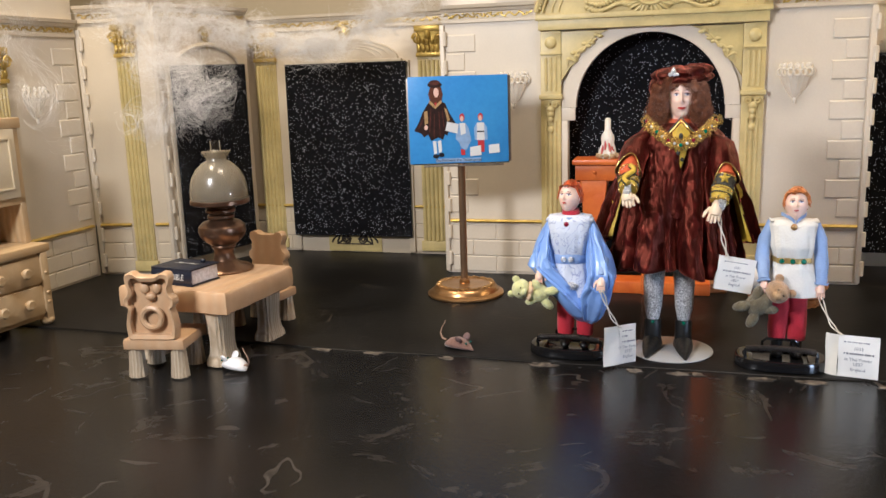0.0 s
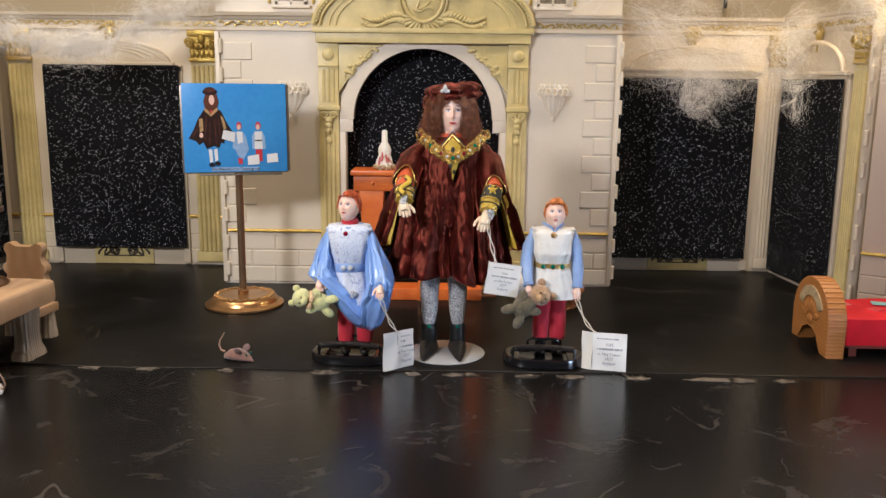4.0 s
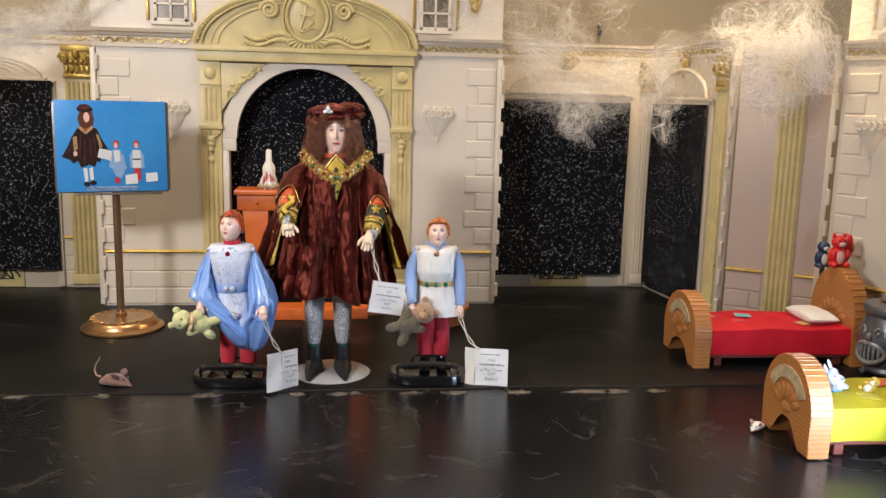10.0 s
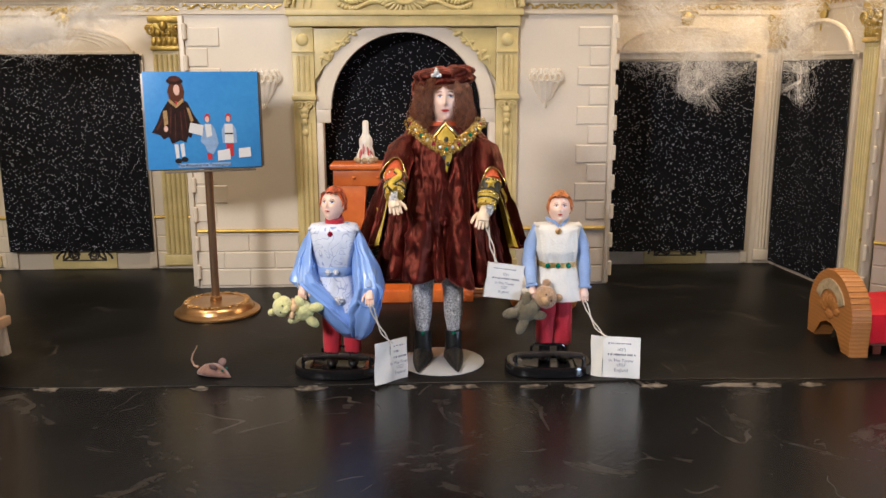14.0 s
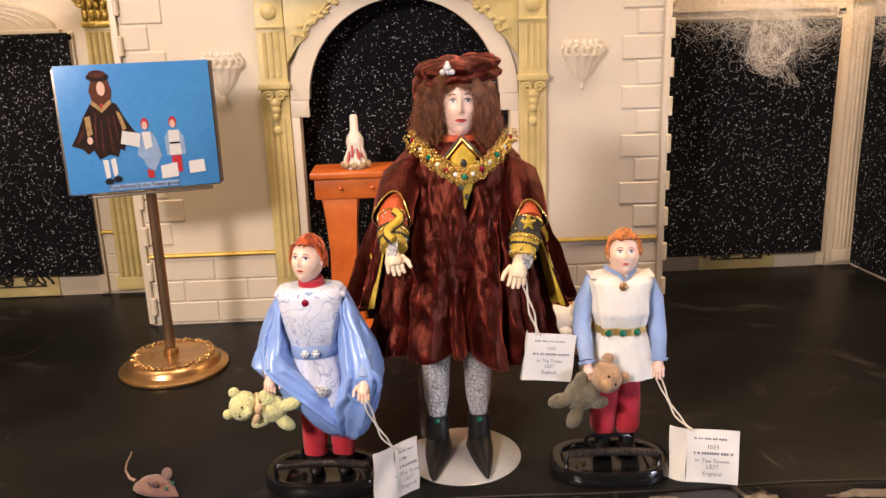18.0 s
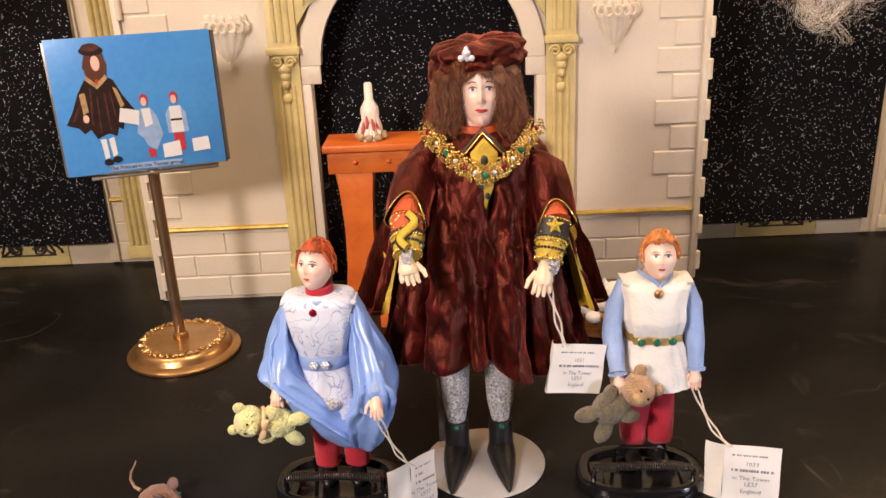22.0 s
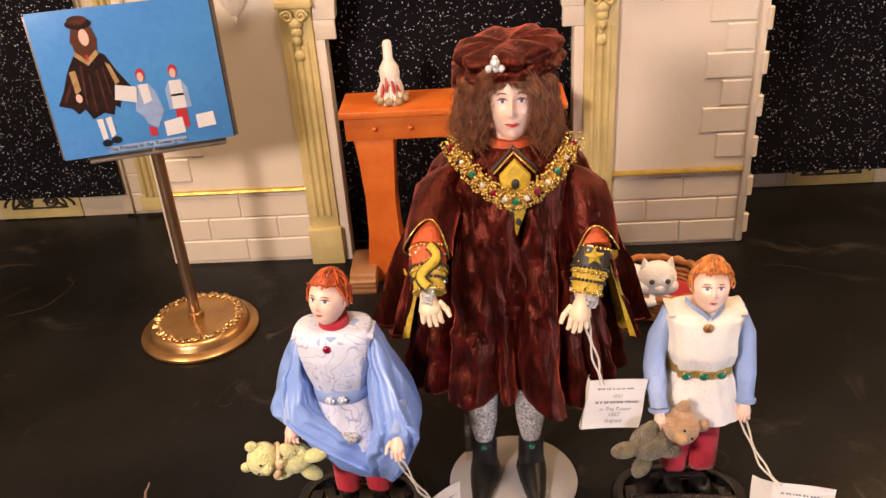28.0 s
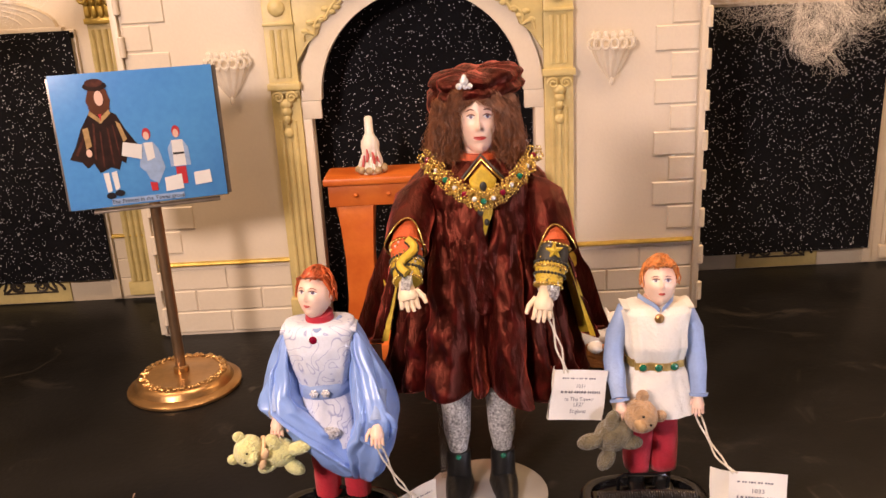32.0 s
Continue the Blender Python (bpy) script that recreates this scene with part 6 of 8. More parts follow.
oval_stand(-0.0655, 0.5740, -4)
oval_stand(0.0728, 0.5720, -3)
st = thing("doll_stand", m=Matrix.Translation((0.0025, 0.590, 0.0)), label="clear frosted round acrylic doll stand with upright strip", category="stand")
bm = bmesh.new()
lathe(bm, [(0.0005, 0.0001), (0.0286, 0.0001), (0.0290, 0.0005), (0.0290, 0.0008), (0.0286, 0.0011), (0.0005, 0.0011)], 48)
part("disc", bm, ACRYLIC, st)
bm = bmesh.new()
box(bm, -0.0215, -0.0165, 0.013, 0.0142, 0.001, 0.075, 0.0003)
part("upright", bm, glass("clear_acrylic", (0.95, 0.95, 0.95), 0.03), st, "clear acrylic upright strip")

# ---- paper tags ----
PAPER = mat("white_card", (0.80, 0.78, 0.72), 0.7, var=0.03, scale=60, bump=0.15, bscale=400)
INK = mat("grey_ink", (0.20, 0.20, 0.23), 0.7, var=0.1)
STRING = mat("white_cotton_string", (0.66, 0.63, 0.56), 0.85, var=0.12, scale=900, bump=0.6, bscale=1800)


def paper_tag(m, w1, w2, h, fold1, fold2, string, label, number=""):
    """A card folded along its spine: a side leaf w1 wide and a lettered front leaf w2 wide."""
    tag = thing("paper_tag", m=m, label=label, category="tag", group="paper tags")

    def leaf(width, ang):
        bm = bmesh.new()
        n = 6
        d = Vector((math.cos(radians(ang)), math.sin(radians(ang)), 0))
        nrm = Vector((-d.y, d.x, 0))
        f = [[d * (width * i / n) + nrm * (0.0006 * math.sin(i / n * 3.1 + j)) + Vector((0, 0, h * j / n)) for i in range(n + 1)] for j in range(n + 1)]
        b = [[p + nrm * 0.0003 for p in r] for r in f]
        loft(bm, f, closed=False)
        loft(bm, b, closed=False)
        return bm, d, nrm
    bm, d, nrm = leaf(w1, 180 - fold1)
    part("side_leaf", bm, PAPER, tag)
    bm, d, nrm = leaf(w2, fold2)
    frontleaf = part("front_leaf", bm, PAPER, tag, "lettered white card leaf")
    bm = bmesh.new()
    place = Matrix(((d.x, 0, -nrm.x, 0), (d.y, 0, -nrm.y, 0), (0, 1, 0, 0), (0, 0, 0, 1)))
    rnd = random.Random(int(h * 1e5))
    rows = ((0.84, 0.62, 0), (0.70, 0.30, 1), (0.56, 0.75, 1), (0.44, 0.62, 0), (0.33, 0.36, 0), (0.20, 0.45, 0))
    for i, (fz, fw, bold) in enumerate(rows):
        if i in (3, 4, 5) or (i == 1 and number):
            words = ("", number, "", "in The Tower", "LE27", "England")[i]
            text(bm, words, h * 0.105, place @ Matrix.Translation((w2 * 0.5, h * fz, 0.0011)))
            continue
        x = w2 * 0.14
        end = x + w2 * fw
        while x < end:
            l = rnd.uniform(0.0005, 0.0011)
            v = [bm.verts.new(place @ Vector((xx, h * fz + zz, 0.0011))) for xx, zz in ((x, 0), (min(x + l, end), 0), (min(x + l, end), h * (0.045 if bold else 0.03)), (x, h * (0.045 if bold else 0.03)))]
            bm.faces.new(v)
            x += l + rnd.choice((0.0003, 0.0003, 0.0009))
    part("print", bm, INK, frontleaf, smooth=False)
    bm = bmesh.new()
    for off in (-0.0007, 0.0007):
        pts = [m.inverted() @ (Vector(p) + Vector((off * (1 + 0.8 * math.sin(i * 1.3)), 0, 0))) for i, p in enumerate(string)]
        tube(bm, pts, 0.00042, 6)
    part("string", bm, STRING, tag, "doubled white cotton string")
    return tag


def hang(a, b, sag, n=10):
    a, b = Vector(a), Vector(b)
    return [a.lerp(b, i / n) + Vector((0, 0, -sag * math.sin(math.pi * i / n))) for i in range(n + 1)]


paper_tag(Matrix.Translation((-0.0310, 0.5530, 0.0002)) @ Matrix.Rotation(radians(-3), 4, "X"), 0.0125, 0.0140, 0.0270, -40, 40, hang((-0.0428, 0.5505, 0.0525), (-0.030, 0.5525, 0.026), 0.004), "folded white card tag standing on the black tabletop, tied with string")
paper_tag(Matrix.Translation((0.1055, 0.5560, 0.0002)) @ Matrix.Rotation(radians(-3), 4, "X"), 0.0082, 0.0235, 0.0270, 38, -14, hang((0.0955, 0.576, 0.0480), (0.1075, 0.5555, 0.0272), 0.005), "folded white card tag standing beside the doll in white", "1033")
paper_tag(Matrix.Translation((0.0290, 0.5630, 0.0530)) @ Matrix.Rotation(radians(9), 4, "Y") @ Matrix.Rotation(radians(-7), 4, "X"), 0.0055, 0.0245, 0.0225, 100, 12, hang((0.0305, 0.573, 0.1020), (0.0370, 0.5640, 0.0740), 0.001), "white card tag hanging by strings from the velvet doll's wrist", "1031")


# ---- soft toys in the dolls' arms ----
def teddy(name, m, material, muzzle, label, lower=None):
    bear = thing(name, m=m, label=label, category="soft toy")
    bm = bmesh.new()
    ball(bm, (0, 0, 0), 0.0088, 0.0082, 0.0105, u=18, v=12)
    for s in (-1, 1):
        ball(bm, (s * 0.0075, -0.003, 0.004), 0.0038, 0.0036, 0.0065, u=12, v=8, m=Matrix.Rotation(radians(s * 40), 4, "Y"))
        ball(bm, (s * 0.0065, -0.004, -0.0105), 0.0042, 0.0040, 0.0070, u=12, v=8, m=Matrix.Rotation(radians(-s * 25), 4, "Y"))
    b = part("body", bm, lower or material, bear)
    bm = bmesh.new()
    ball(bm, (0, -0.001, 0.0165), 0.0092, 0.0086, 0.0084, u=18, v=12)
    for s in (-1, 1):
        ball(bm, (s * 0.0074, 0.0, 0.0236), 0.0034, 0.0021, 0.0034, u=12, v=8)
    part("head", bm, material, bear)
    bm = bmesh.new()
    ball(bm, (0, -0.0086, 0.0145), 0.0038, 0.0030, 0.0028, u=12, v=8)
    part("muzzle", bm, muzzle, bear)
    bm = bmesh.new()
    for s in (-1, 1):
        ball(bm, (s * 0.003, -0.0090, 0.0185), 0.0007, u=8, v=6)
    part("eye", bm, BLACKGLOSS, bear)
    return bear


YPLUSH = mat("pale_yellow_plush", (0.85, 0.84, 0.36), 0.9, var=0.12, scale=250, bump=1.0, bscale=900, sheen=0.5, depth=0.002)
YPLUSH2 = mat("peach_ribbon", (0.75, 0.52, 0.30), 0.7, var=0.1)
BPLUSH = mat("brown_plush", (0.56, 0.34, 0.17), 0.9, var=0.2, scale=250, bump=1.0, bscale=900, sheen=0.4, depth=0.002)
GPLUSH = mat("olive_plush", (0.17, 0.14, 0.075), 0.9, var=0.2, scale=250, bump=1.0, bscale=900, sheen=0.3, depth=0.002)
bear = teddy("teddy_bear", Matrix.Translation((-0.0865, 0.559, 0.0465)) @ Matrix.Rotation(radians(-72), 4, "Y") @ Matrix.Rotation(radians(15), 4, "X") @ Matrix.Diagonal((0.75, 0.75, 0.75, 1)), YPLUSH, YPLUSH, "pale yellow plush teddy bear with peach ribbon under a doll's arm")
bm = bmesh.new()
tube(bm, [(0.0075 * math.cos(a), 0.0070 * math.sin(a), 0.0095) for a in [2 * math.pi * i / 20 for i in range(21)]], 0.0012, 6)
for s in (-1, 1):
    ball(bm, (s * 0.0035, -0.0085, 0.0085), 0.0035, 0.0012, 0.002)
part("ribbon", bm, YPLUSH2, bear, "peach ribbon bow")
teddy("teddy_bear", Matrix.Translation((0.0575, 0.566, 0.0430)) @ Matrix.Rotation(radians(52), 4, "Y") @ Matrix.Diagonal((0.86, 0.86, 0.86, 1)), BPLUSH, mat("tan_plush", (0.50, 0.32, 0.16), 0.9, var=0.15, scale=250, bump=0.8, bscale=900), "worn brown and olive plush teddy bear held by a doll", GPLUSH)

# ---- picture stand ----
BLUECARD = mat("glossy_blue_print", (0.045, 0.22, 0.60), 0.3, var=0.12, scale=9, bump=0.05, bscale=300, col2=(0.07, 0.31, 0.70))
STEEL = mat("brushed_grey_frame", (0.32, 0.28, 0.24), 0.35, metal=0.7, var=0.12, scale=120)
WHITEPRINT = mat("white_print", (0.72, 0.74, 0.76), 0.35, var=0.05, bump=0)
BROWNPRINT = mat("dark_brown_print", (0.03, 0.012, 0.01), 0.35, var=0.3, scale=200, bump=0)
WINEPRINT = mat("wine_print", (0.11, 0.035, 0.025), 0.35, var=0.3, scale=300, bump=0)
REDPRINT = mat("red_print", (0.5, 0.04, 0.05), 0.35, var=0.05, bump=0)
PALEBLUEPRINT = mat("pale_blue_print", (0.30, 0.45, 0.72), 0.35, var=0.1, scale=200, bump=0)
PINKPRINT = mat("pink_print", (0.75, 0.5, 0.42), 0.35, var=0.05, bump=0)
HAIRPRINT = mat("brown_print", (0.12, 0.04, 0.02), 0.35, var=0.2, bump=0)
TANPRINT = mat("tan_print", (0.5, 0.33, 0.15), 0.35, var=0.2, scale=300, bump=0)
DARKPRINT = mat("black_print", (0.01, 0.01, 0.015), 0.4, var=0.1, bump=0)

stand = thing("picture_stand", m=Matrix.Translation((-0.1785, 0.7215, 0)), label="bronze table stand with round ornate base holding a blue printed picture", category="stand")
bm = bmesh.new()
lathe(bm, [(0.0005, 0.0), (0.0335, 0.0), (0.0345, 0.0008), (0.0345, 0.0022), (0.0325, 0.0036), (0.0300, 0.0042), (0.0290, 0.0062), (0.0278, 0.0084), (0.0255, 0.0094), (0.0215, 0.0098), (0.0200, 0.0094), (0.0120, 0.0100), (0.0004, 0.0104)], 64)
part("base", bm, BRONZE, stand, "round bronze base")
bm = bmesh.new()
for i in range(18):
    a = 2 * math.pi * i / 18
    for q in range(5):
        b = a + (q - 2) * 0.055
        rr = 0.0240 + 0.0016 * math.sin(q * 1.9 + i)
        ball(bm, (rr * math.cos(b), rr * math.sin(b), 0.0098 + 0.0004 * math.cos(q * 2)), 0.0013, 0.0013, 0.0009, u=7, v=5)
    tube(bm, [((0.0243 + 0.0017 * math.cos(j * 0.8)) * math.cos(a + 0.013 * j), (0.0243 + 0.0017 * math.cos(j * 0.8)) * math.sin(a + 0.013 * j), 0.0103) for j in range(14)], 0.0006, 5)
part("scroll_ring", bm, mat("bright_bronze_scrolls", (0.66, 0.42, 0.18), 0.3, metal=0.85, var=0.15, scale=200), stand, "raised bronze scroll ornament")
bm = bmesh.new()
lathe(bm, [(0.0046, 0.0098), (0.0048, 0.0105), (0.0046, 0.0135), (0.0036, 0.0142)], 20, cx=-0.001)
part("collar", bm, BRONZE, stand)
bm = bmesh.new()
lathe(bm, [(0.0032, 0.0138), (0.0032, 0.130)], 20, cx=-0.001)
part("post", bm, mat("brushed_bronze_post", (0.42, 0.28, 0.17), 0.28, metal=0.85, var=0.1, scale=90), stand, "slim bronze post")
yaw = math.atan2(0.024, 0.085)
cardm = Matrix.Translation((-0.0430, -0.0165, 0.1195)) @ Matrix.Rotation(yaw, 4, "Z") @ Matrix.Rotation(radians(-1.5), 4, "X")
bm = bmesh.new()
for k, (dx, dy) in enumerate(((0.001, 0.0060), (-0.0015, 0.0044), (0.0005, 0.0028))):
    box(bm, dx, 0.0865 + dx + 0.001 * k, dy - 0.0006, dy + 0.0004, -0.0012 + 0.0008 * k, 0.0725 + 0.001 * k, 0.0002)
box(bm, 0.012, 0.082, -0.001, 0.0068, -0.0030, -0.0016, 0.0003)
part("frame", bm, STEEL, stand, "stacked grey backing plates", m=cardm)
bm = bmesh.new()
box(bm, 0.0, 0.0865, 0.0010, 0.0017, 0.0, 0.0752, 0.0001)
photo = part("picture", bm, BLUECARD, stand, "glossy blue picture of a large figure and two small ones", m=cardm)


def flat(bm, outline, mi, d):
    bm.faces.new([bm.verts.new((x * 0.0865, 0.0010 - d, 0.0752 - z * 0.0752)) for x, z in outline]).material_index = mi


def oval(cx, cz, rx, rz, k=16):
    return [(cx + rx * math.cos(2 * math.pi * i / k), cz + rz * math.sin(2 * math.pi * i / k)) for i in range(k)]


PR = [BROWNPRINT, WHITEPRINT, REDPRINT, PALEBLUEPRINT, PINKPRINT, HAIRPRINT, TANPRINT, DARKPRINT, WINEPRINT]
bm = bmesh.new()
flat(bm, [(0.20, 0.30), (0.27, 0.25), (0.37, 0.31), (0.41, 0.42), (0.46, 0.52), (0.51, 0.60), (0.44, 0.65), (0.40, 0.62), (0.385, 0.68), (0.36, 0.66), (0.34, 0.725), (0.29, 0.70), (0.22, 0.735), (0.19, 0.66), (0.15, 0.69), (0.12, 0.645), (0.05, 0.615), (0.10, 0.52), (0.145, 0.40)], 0, 0.0002)
for x0, z0, x1, z1, wd in ((0.22, 0.36, 0.20, 0.64, 0.012), (0.255, 0.42, 0.245, 0.70, 0.009), (0.30, 0.40, 0.305, 0.69, 0.011), (0.335, 0.38, 0.35, 0.63, 0.009), (0.15, 0.46, 0.09, 0.60, 0.010), (0.385, 0.44, 0.45, 0.60, 0.009)):
    flat(bm, [(x0, z0), (x0 + wd, z0 + 0.01), (x1 + wd, z1), (x1, z1 - 0.02)], 8, 0.0003)
rnd = random.Random(9)
for k in range(26):
    a = 2 * math.pi * k / 26
    flat(bm, oval(0.277 + 0.052 * math.cos(a), 0.205 + 0.088 * math.sin(a), rnd.uniform(0.016, 0.026), rnd.uniform(0.020, 0.034), 9), 5, 0.0003 + 0.000005 * k)
flat(bm, oval(0.277, 0.20, 0.055, 0.09), 5, 0.0003)
flat(bm, oval(0.270, 0.095, 0.072, 0.036), 0, 0.0005)
flat(bm, oval(0.268, 0.072, 0.055, 0.030), 8, 0.00055)
flat(bm, oval(0.283, 0.185, 0.027, 0.055), 4, 0.0005)
flat(bm, [(0.215, 0.27), (0.27, 0.33), (0.33, 0.27), (0.34, 0.30), (0.27, 0.37), (0.205, 0.30)], 6, 0.0005)
flat(bm, [(0.262, 0.30), (0.285, 0.30), (0.275, 0.35)], 2, 0.00055)
flat(bm, [(0.235, 0.74), (0.27, 0.74), (0.275, 0.88), (0.245, 0.89)], 1, 0.0003)
flat(bm, [(0.285, 0.74), (0.32, 0.73), (0.325, 0.86), (0.295, 0.88)], 1, 0.0003)
flat(bm, oval(0.262, 0.915, 0.03, 0.025), 7, 0.0005)
flat(bm, oval(0.318, 0.90, 0.03, 0.025), 7, 0.0005)
flat(bm, [(0.155, 0.40), (0.19, 0.39), (0.195, 0.53), (0.16, 0.55)], 6, 0.0004)
flat(bm, oval(0.172, 0.58, 0.018, 0.03), 4, 0.0005)
flat(bm, [(0.36, 0.36), (0.385, 0.38), (0.415, 0.50), (0.39, 0.52)], 6, 0.0004)
flat(bm, [(0.385, 0.52), (0.50, 0.55), (0.485, 0.66), (0.365, 0.62)], 1, 0.0005)
for cx in (0.535, 0.72):
    flat(bm, oval(cx, 0.475, 0.026, 0.045), 2, 0.0003)
    flat(bm, oval(cx - 0.002, 0.49, 0.018, 0.033), 4, 0.0004)
flat(bm, [(0.505, 0.54), (0.57, 0.54), (0.60, 0.60), (0.625, 0.74), (0.57, 0.86), (0.52, 0.82), (0.50, 0.76), (0.465, 0.72), (0.485, 0.60)], 3, 0.0002)
flat(bm, [(0.51, 0.54), (0.565, 0.54), (0.57, 0.66), (0.52, 0.68)], 1, 0.0003)
flat(bm, [(0.515, 0.84), (0.56, 0.85), (0.56, 0.91), (0.52, 0.91)], 2, 0.0003)
flat(bm, [(0.685, 0.54), (0.755, 0.54), (0.785, 0.60), (0.79, 0.74), (0.66, 0.74), (0.655, 0.60)], 3, 0.0002)
flat(bm, [(0.685, 0.54), (0.755, 0.54), (0.76, 0.74), (0.68, 0.74)], 1, 0.0003)
flat(bm, [(0.69, 0.745), (0.755, 0.745), (0.755, 0.88), (0.69, 0.88)], 2, 0.0003)
flat(bm, [(0.685, 0.635), (0.757, 0.635), (0.757, 0.65), (0.685, 0.65)], 7, 0.0004)
flat(bm, [(0.61, 0.82), (0.72, 0.80), (0.725, 0.915), (0.61, 0.925)], 1, 0.0005)
flat(bm, [(0.80, 0.80), (0.905, 0.79), (0.91, 0.89), (0.80, 0.90)], 1, 0.0005)
flat(bm, [(0.26, 0.943), (0.72, 0.943), (0.72, 0.988), (0.26, 0.988)], 3, 0.0003)
part("print", bm, PR, photo, smooth=False)
bm = bmesh.new()
text(bm, "The Princes in the Tower group", 0.0031, Matrix.Translation((0.0425, 0.0004, 0.0026)) @ Matrix.Rotation(radians(90), 4, "X"))
part("caption", bm, DARKPRINT, photo, "dark printed caption", smooth=False)

# ---- lectern and candle ----
ORANGE = mat("orange_lacquer", (0.62, 0.155, 0.022), 0.36, var=0.12, scale=50, bump=0.25, bscale=220, col2=(0.50, 0.10, 0.012))
lec = thing("lectern", m=Matrix.Translation((-0.0215, 0.785, 0)), label="glossy orange toy lectern with trestle legs and a drawer front", category="lectern")
bm = bmesh.new()
box(bm, -0.066, 0.066, -0.020, 0.016, 0.1120, 0.1165, 0.0012)
part("top", bm, ORANGE, lec)
bm = bmesh.new()
box(bm, -0.0635, 0.0635, -0.0165, 0.014, 0.0975, 0.1122, 0.0009)
part("drawer_box", bm, ORANGE, lec)
for x in (-0.046, -0.025, 0.025, 0.046):
    bm = bmesh.new()
    ball(bm, (x, -0.0178, 0.1050), 0.0016, 0.0018, 0.0014, u=10, v=7)
    part("drawer_knob", bm, ORANGE, lec)
for s in (-1, 1):
    bm = bmesh.new()
    out = [(-0.0125, 0.0978), (0.0125, 0.0978), (0.0102, 0.080), (0.0090, 0.060), (0.0095, 0.035), (0.0115, 0.016), (0.0140, 0.0), (-0.0140, 0.0), (-0.0115, 0.016), (-0.0095, 0.035), (-0.0090, 0.060), (-0.0102, 0.080)]
    prism(bm, out, -0.0115, 0.0095, bevel=0.0012)
    part("leg", bm, ORANGE, lec, m=Matrix.Translation((s * 0.047, -0.004, 0)))
    bm = bmesh.new()
    prism(bm, [(-0.030, 0.0), (0.012, 0.0), (0.012, 0.009), (0.0, 0.0135), (-0.024, 0.0125), (-0.030, 0.008)], -0.0085, 0.0085, bevel=0.0015)
    part("foot", bm, wood("brown_toy_wood", (0.20, 0.09, 0.035), (0.32, 0.15, 0.06), 0.4, 90), lec, "brown grained foot", m=Matrix.Translation((s * 0.062, 0.000, 0)) @ Matrix.Rotation(radians(90), 4, "Z"))
bm = bmesh.new()
box(bm, -0.035, 0.056, -0.042, -0.0165, 0.0, 0.0110, 0.0012)
part("step", bm, ORANGE, lec, "orange step board")
WAX = mat("dripped_white_wax", (0.78, 0.74, 0.66), 0.4, var=0.06, scale=120, bump=0.4, bscale=250, sub=0.2)
candle = thing("candle", m=Matrix.Translation((-0.057, 0.781, 0.1167)), label="white dripped candle on a bottle with red wax and bone-coloured base", category="candle")
bm = bmesh.new()
lathe(bm, [(0.0003, 0.0), (0.0082, 0.0), (0.0080, 0.002), (0.0062, 0.006), (0.0054, 0.010), (0.0056, 0.014), (0.0060, 0.0175), (0.0056, 0.0205), (0.0038, 0.0235), (0.0028, 0.0255), (0.0026, 0.0350), (0.0018, 0.0362), (0.0003, 0.0364)], 22)
wax = part("wax", bm, WAX, candle)
rnd = random.Random(4)
for i in range(16):
    a = rnd.uniform(0, 6.28)
    h = rnd.uniform(0.008, 0.022)
    r = 0.0047 + 0.003 * (1 - h / 0.022)
    bm = bmesh.new()
    tube(bm, [(r * math.cos(a) * 0.9, r * math.sin(a) * 0.9, h), (r * 1.15 * math.cos(a), r * 1.15 * math.sin(a), h * 0.6), (r * 1.3 * math.cos(a), r * 1.3 * math.sin(a), h * 0.25)], [0.0006, 0.0010, 0.0007], 6)
    part("wax_drip", bm, WAX, wax)
bm = bmesh.new()
for i in range(9):
    a = 0.4 + i * 0.7
    ball(bm, (0.0082 * math.cos(a), 0.0082 * math.sin(a), 0.0024), 0.0027, 0.0027, 0.0025, u=10, v=7)
part("base", bm, mat("bone_paint", (0.42, 0.31, 0.17), 0.5, var=0.25, scale=250), candle, "ring of bone-coloured lumps")
bm = bmesh.new()
for a, z0 in ((-1.3, 0.014), (-1.9, 0.016), (-0.8, 0.011), (-2.4, 0.012)):
    tube(bm, [(0.0056 * math.cos(a), 0.0056 * math.sin(a), z0), (0.0066 * math.cos(a + 0.1), 0.0066 * math.sin(a + 0.1), z0 - 0.004), (0.0074 * math.cos(a + 0.05), 0.0074 * math.sin(a + 0.05), z0 - 0.008)], [0.0007, 0.0012, 0.0008], 6)
part("red_wax", bm, mat("red_wax", (0.5, 0.06, 0.05), 0.35), candle, "red wax runs")

# ---- cat in a basket ----
WICKER = mat("orange_brown_wicker", (0.52, 0.20, 0.05), 0.5, var=0.25, scale=120, bump=0.4, bscale=300)
basket = thing("basket", m=Matrix.Translation((0.093, 0.730, 0)) @ Matrix.Rotation(radians(-8), 4, "Z"), label="oval orange-brown wicker pet basket with red cushion", category="basket")
bm = bmesh.new()
for k in range(6):
    s = 0.86 + 0.03 * k
    tube(bm, [(0.030 * s * math.cos(a), 0.020 * s * math.sin(a), 0.0016 + 0.0026 * k + 0.0005 * math.sin(a * 18 + k * math.pi)) for a in [2 * math.pi * j / 60 for j in range(61)]], 0.0016, 6)
part("weave", bm, WICKER, basket)
bm = bmesh.new()
tube(bm, [(0.031 * math.cos(a), 0.0208 * math.sin(a), 0.0168 + 0.004 * max(0, math.sin(a)) + 0.0006 * math.sin(a * 24)) for a in [2 * math.pi * j / 72 for j in range(73)]], [0.0022 + 0.0004 * math.sin(j * 1.6) for j in range(73)], 8)
part("rim", bm, WICKER, basket, "braided wicker rim")
bm = bmesh.new()
ball(bm, (0, 0, 0.009), 0.026, 0.0165, 0.0045, u=24, v=10)
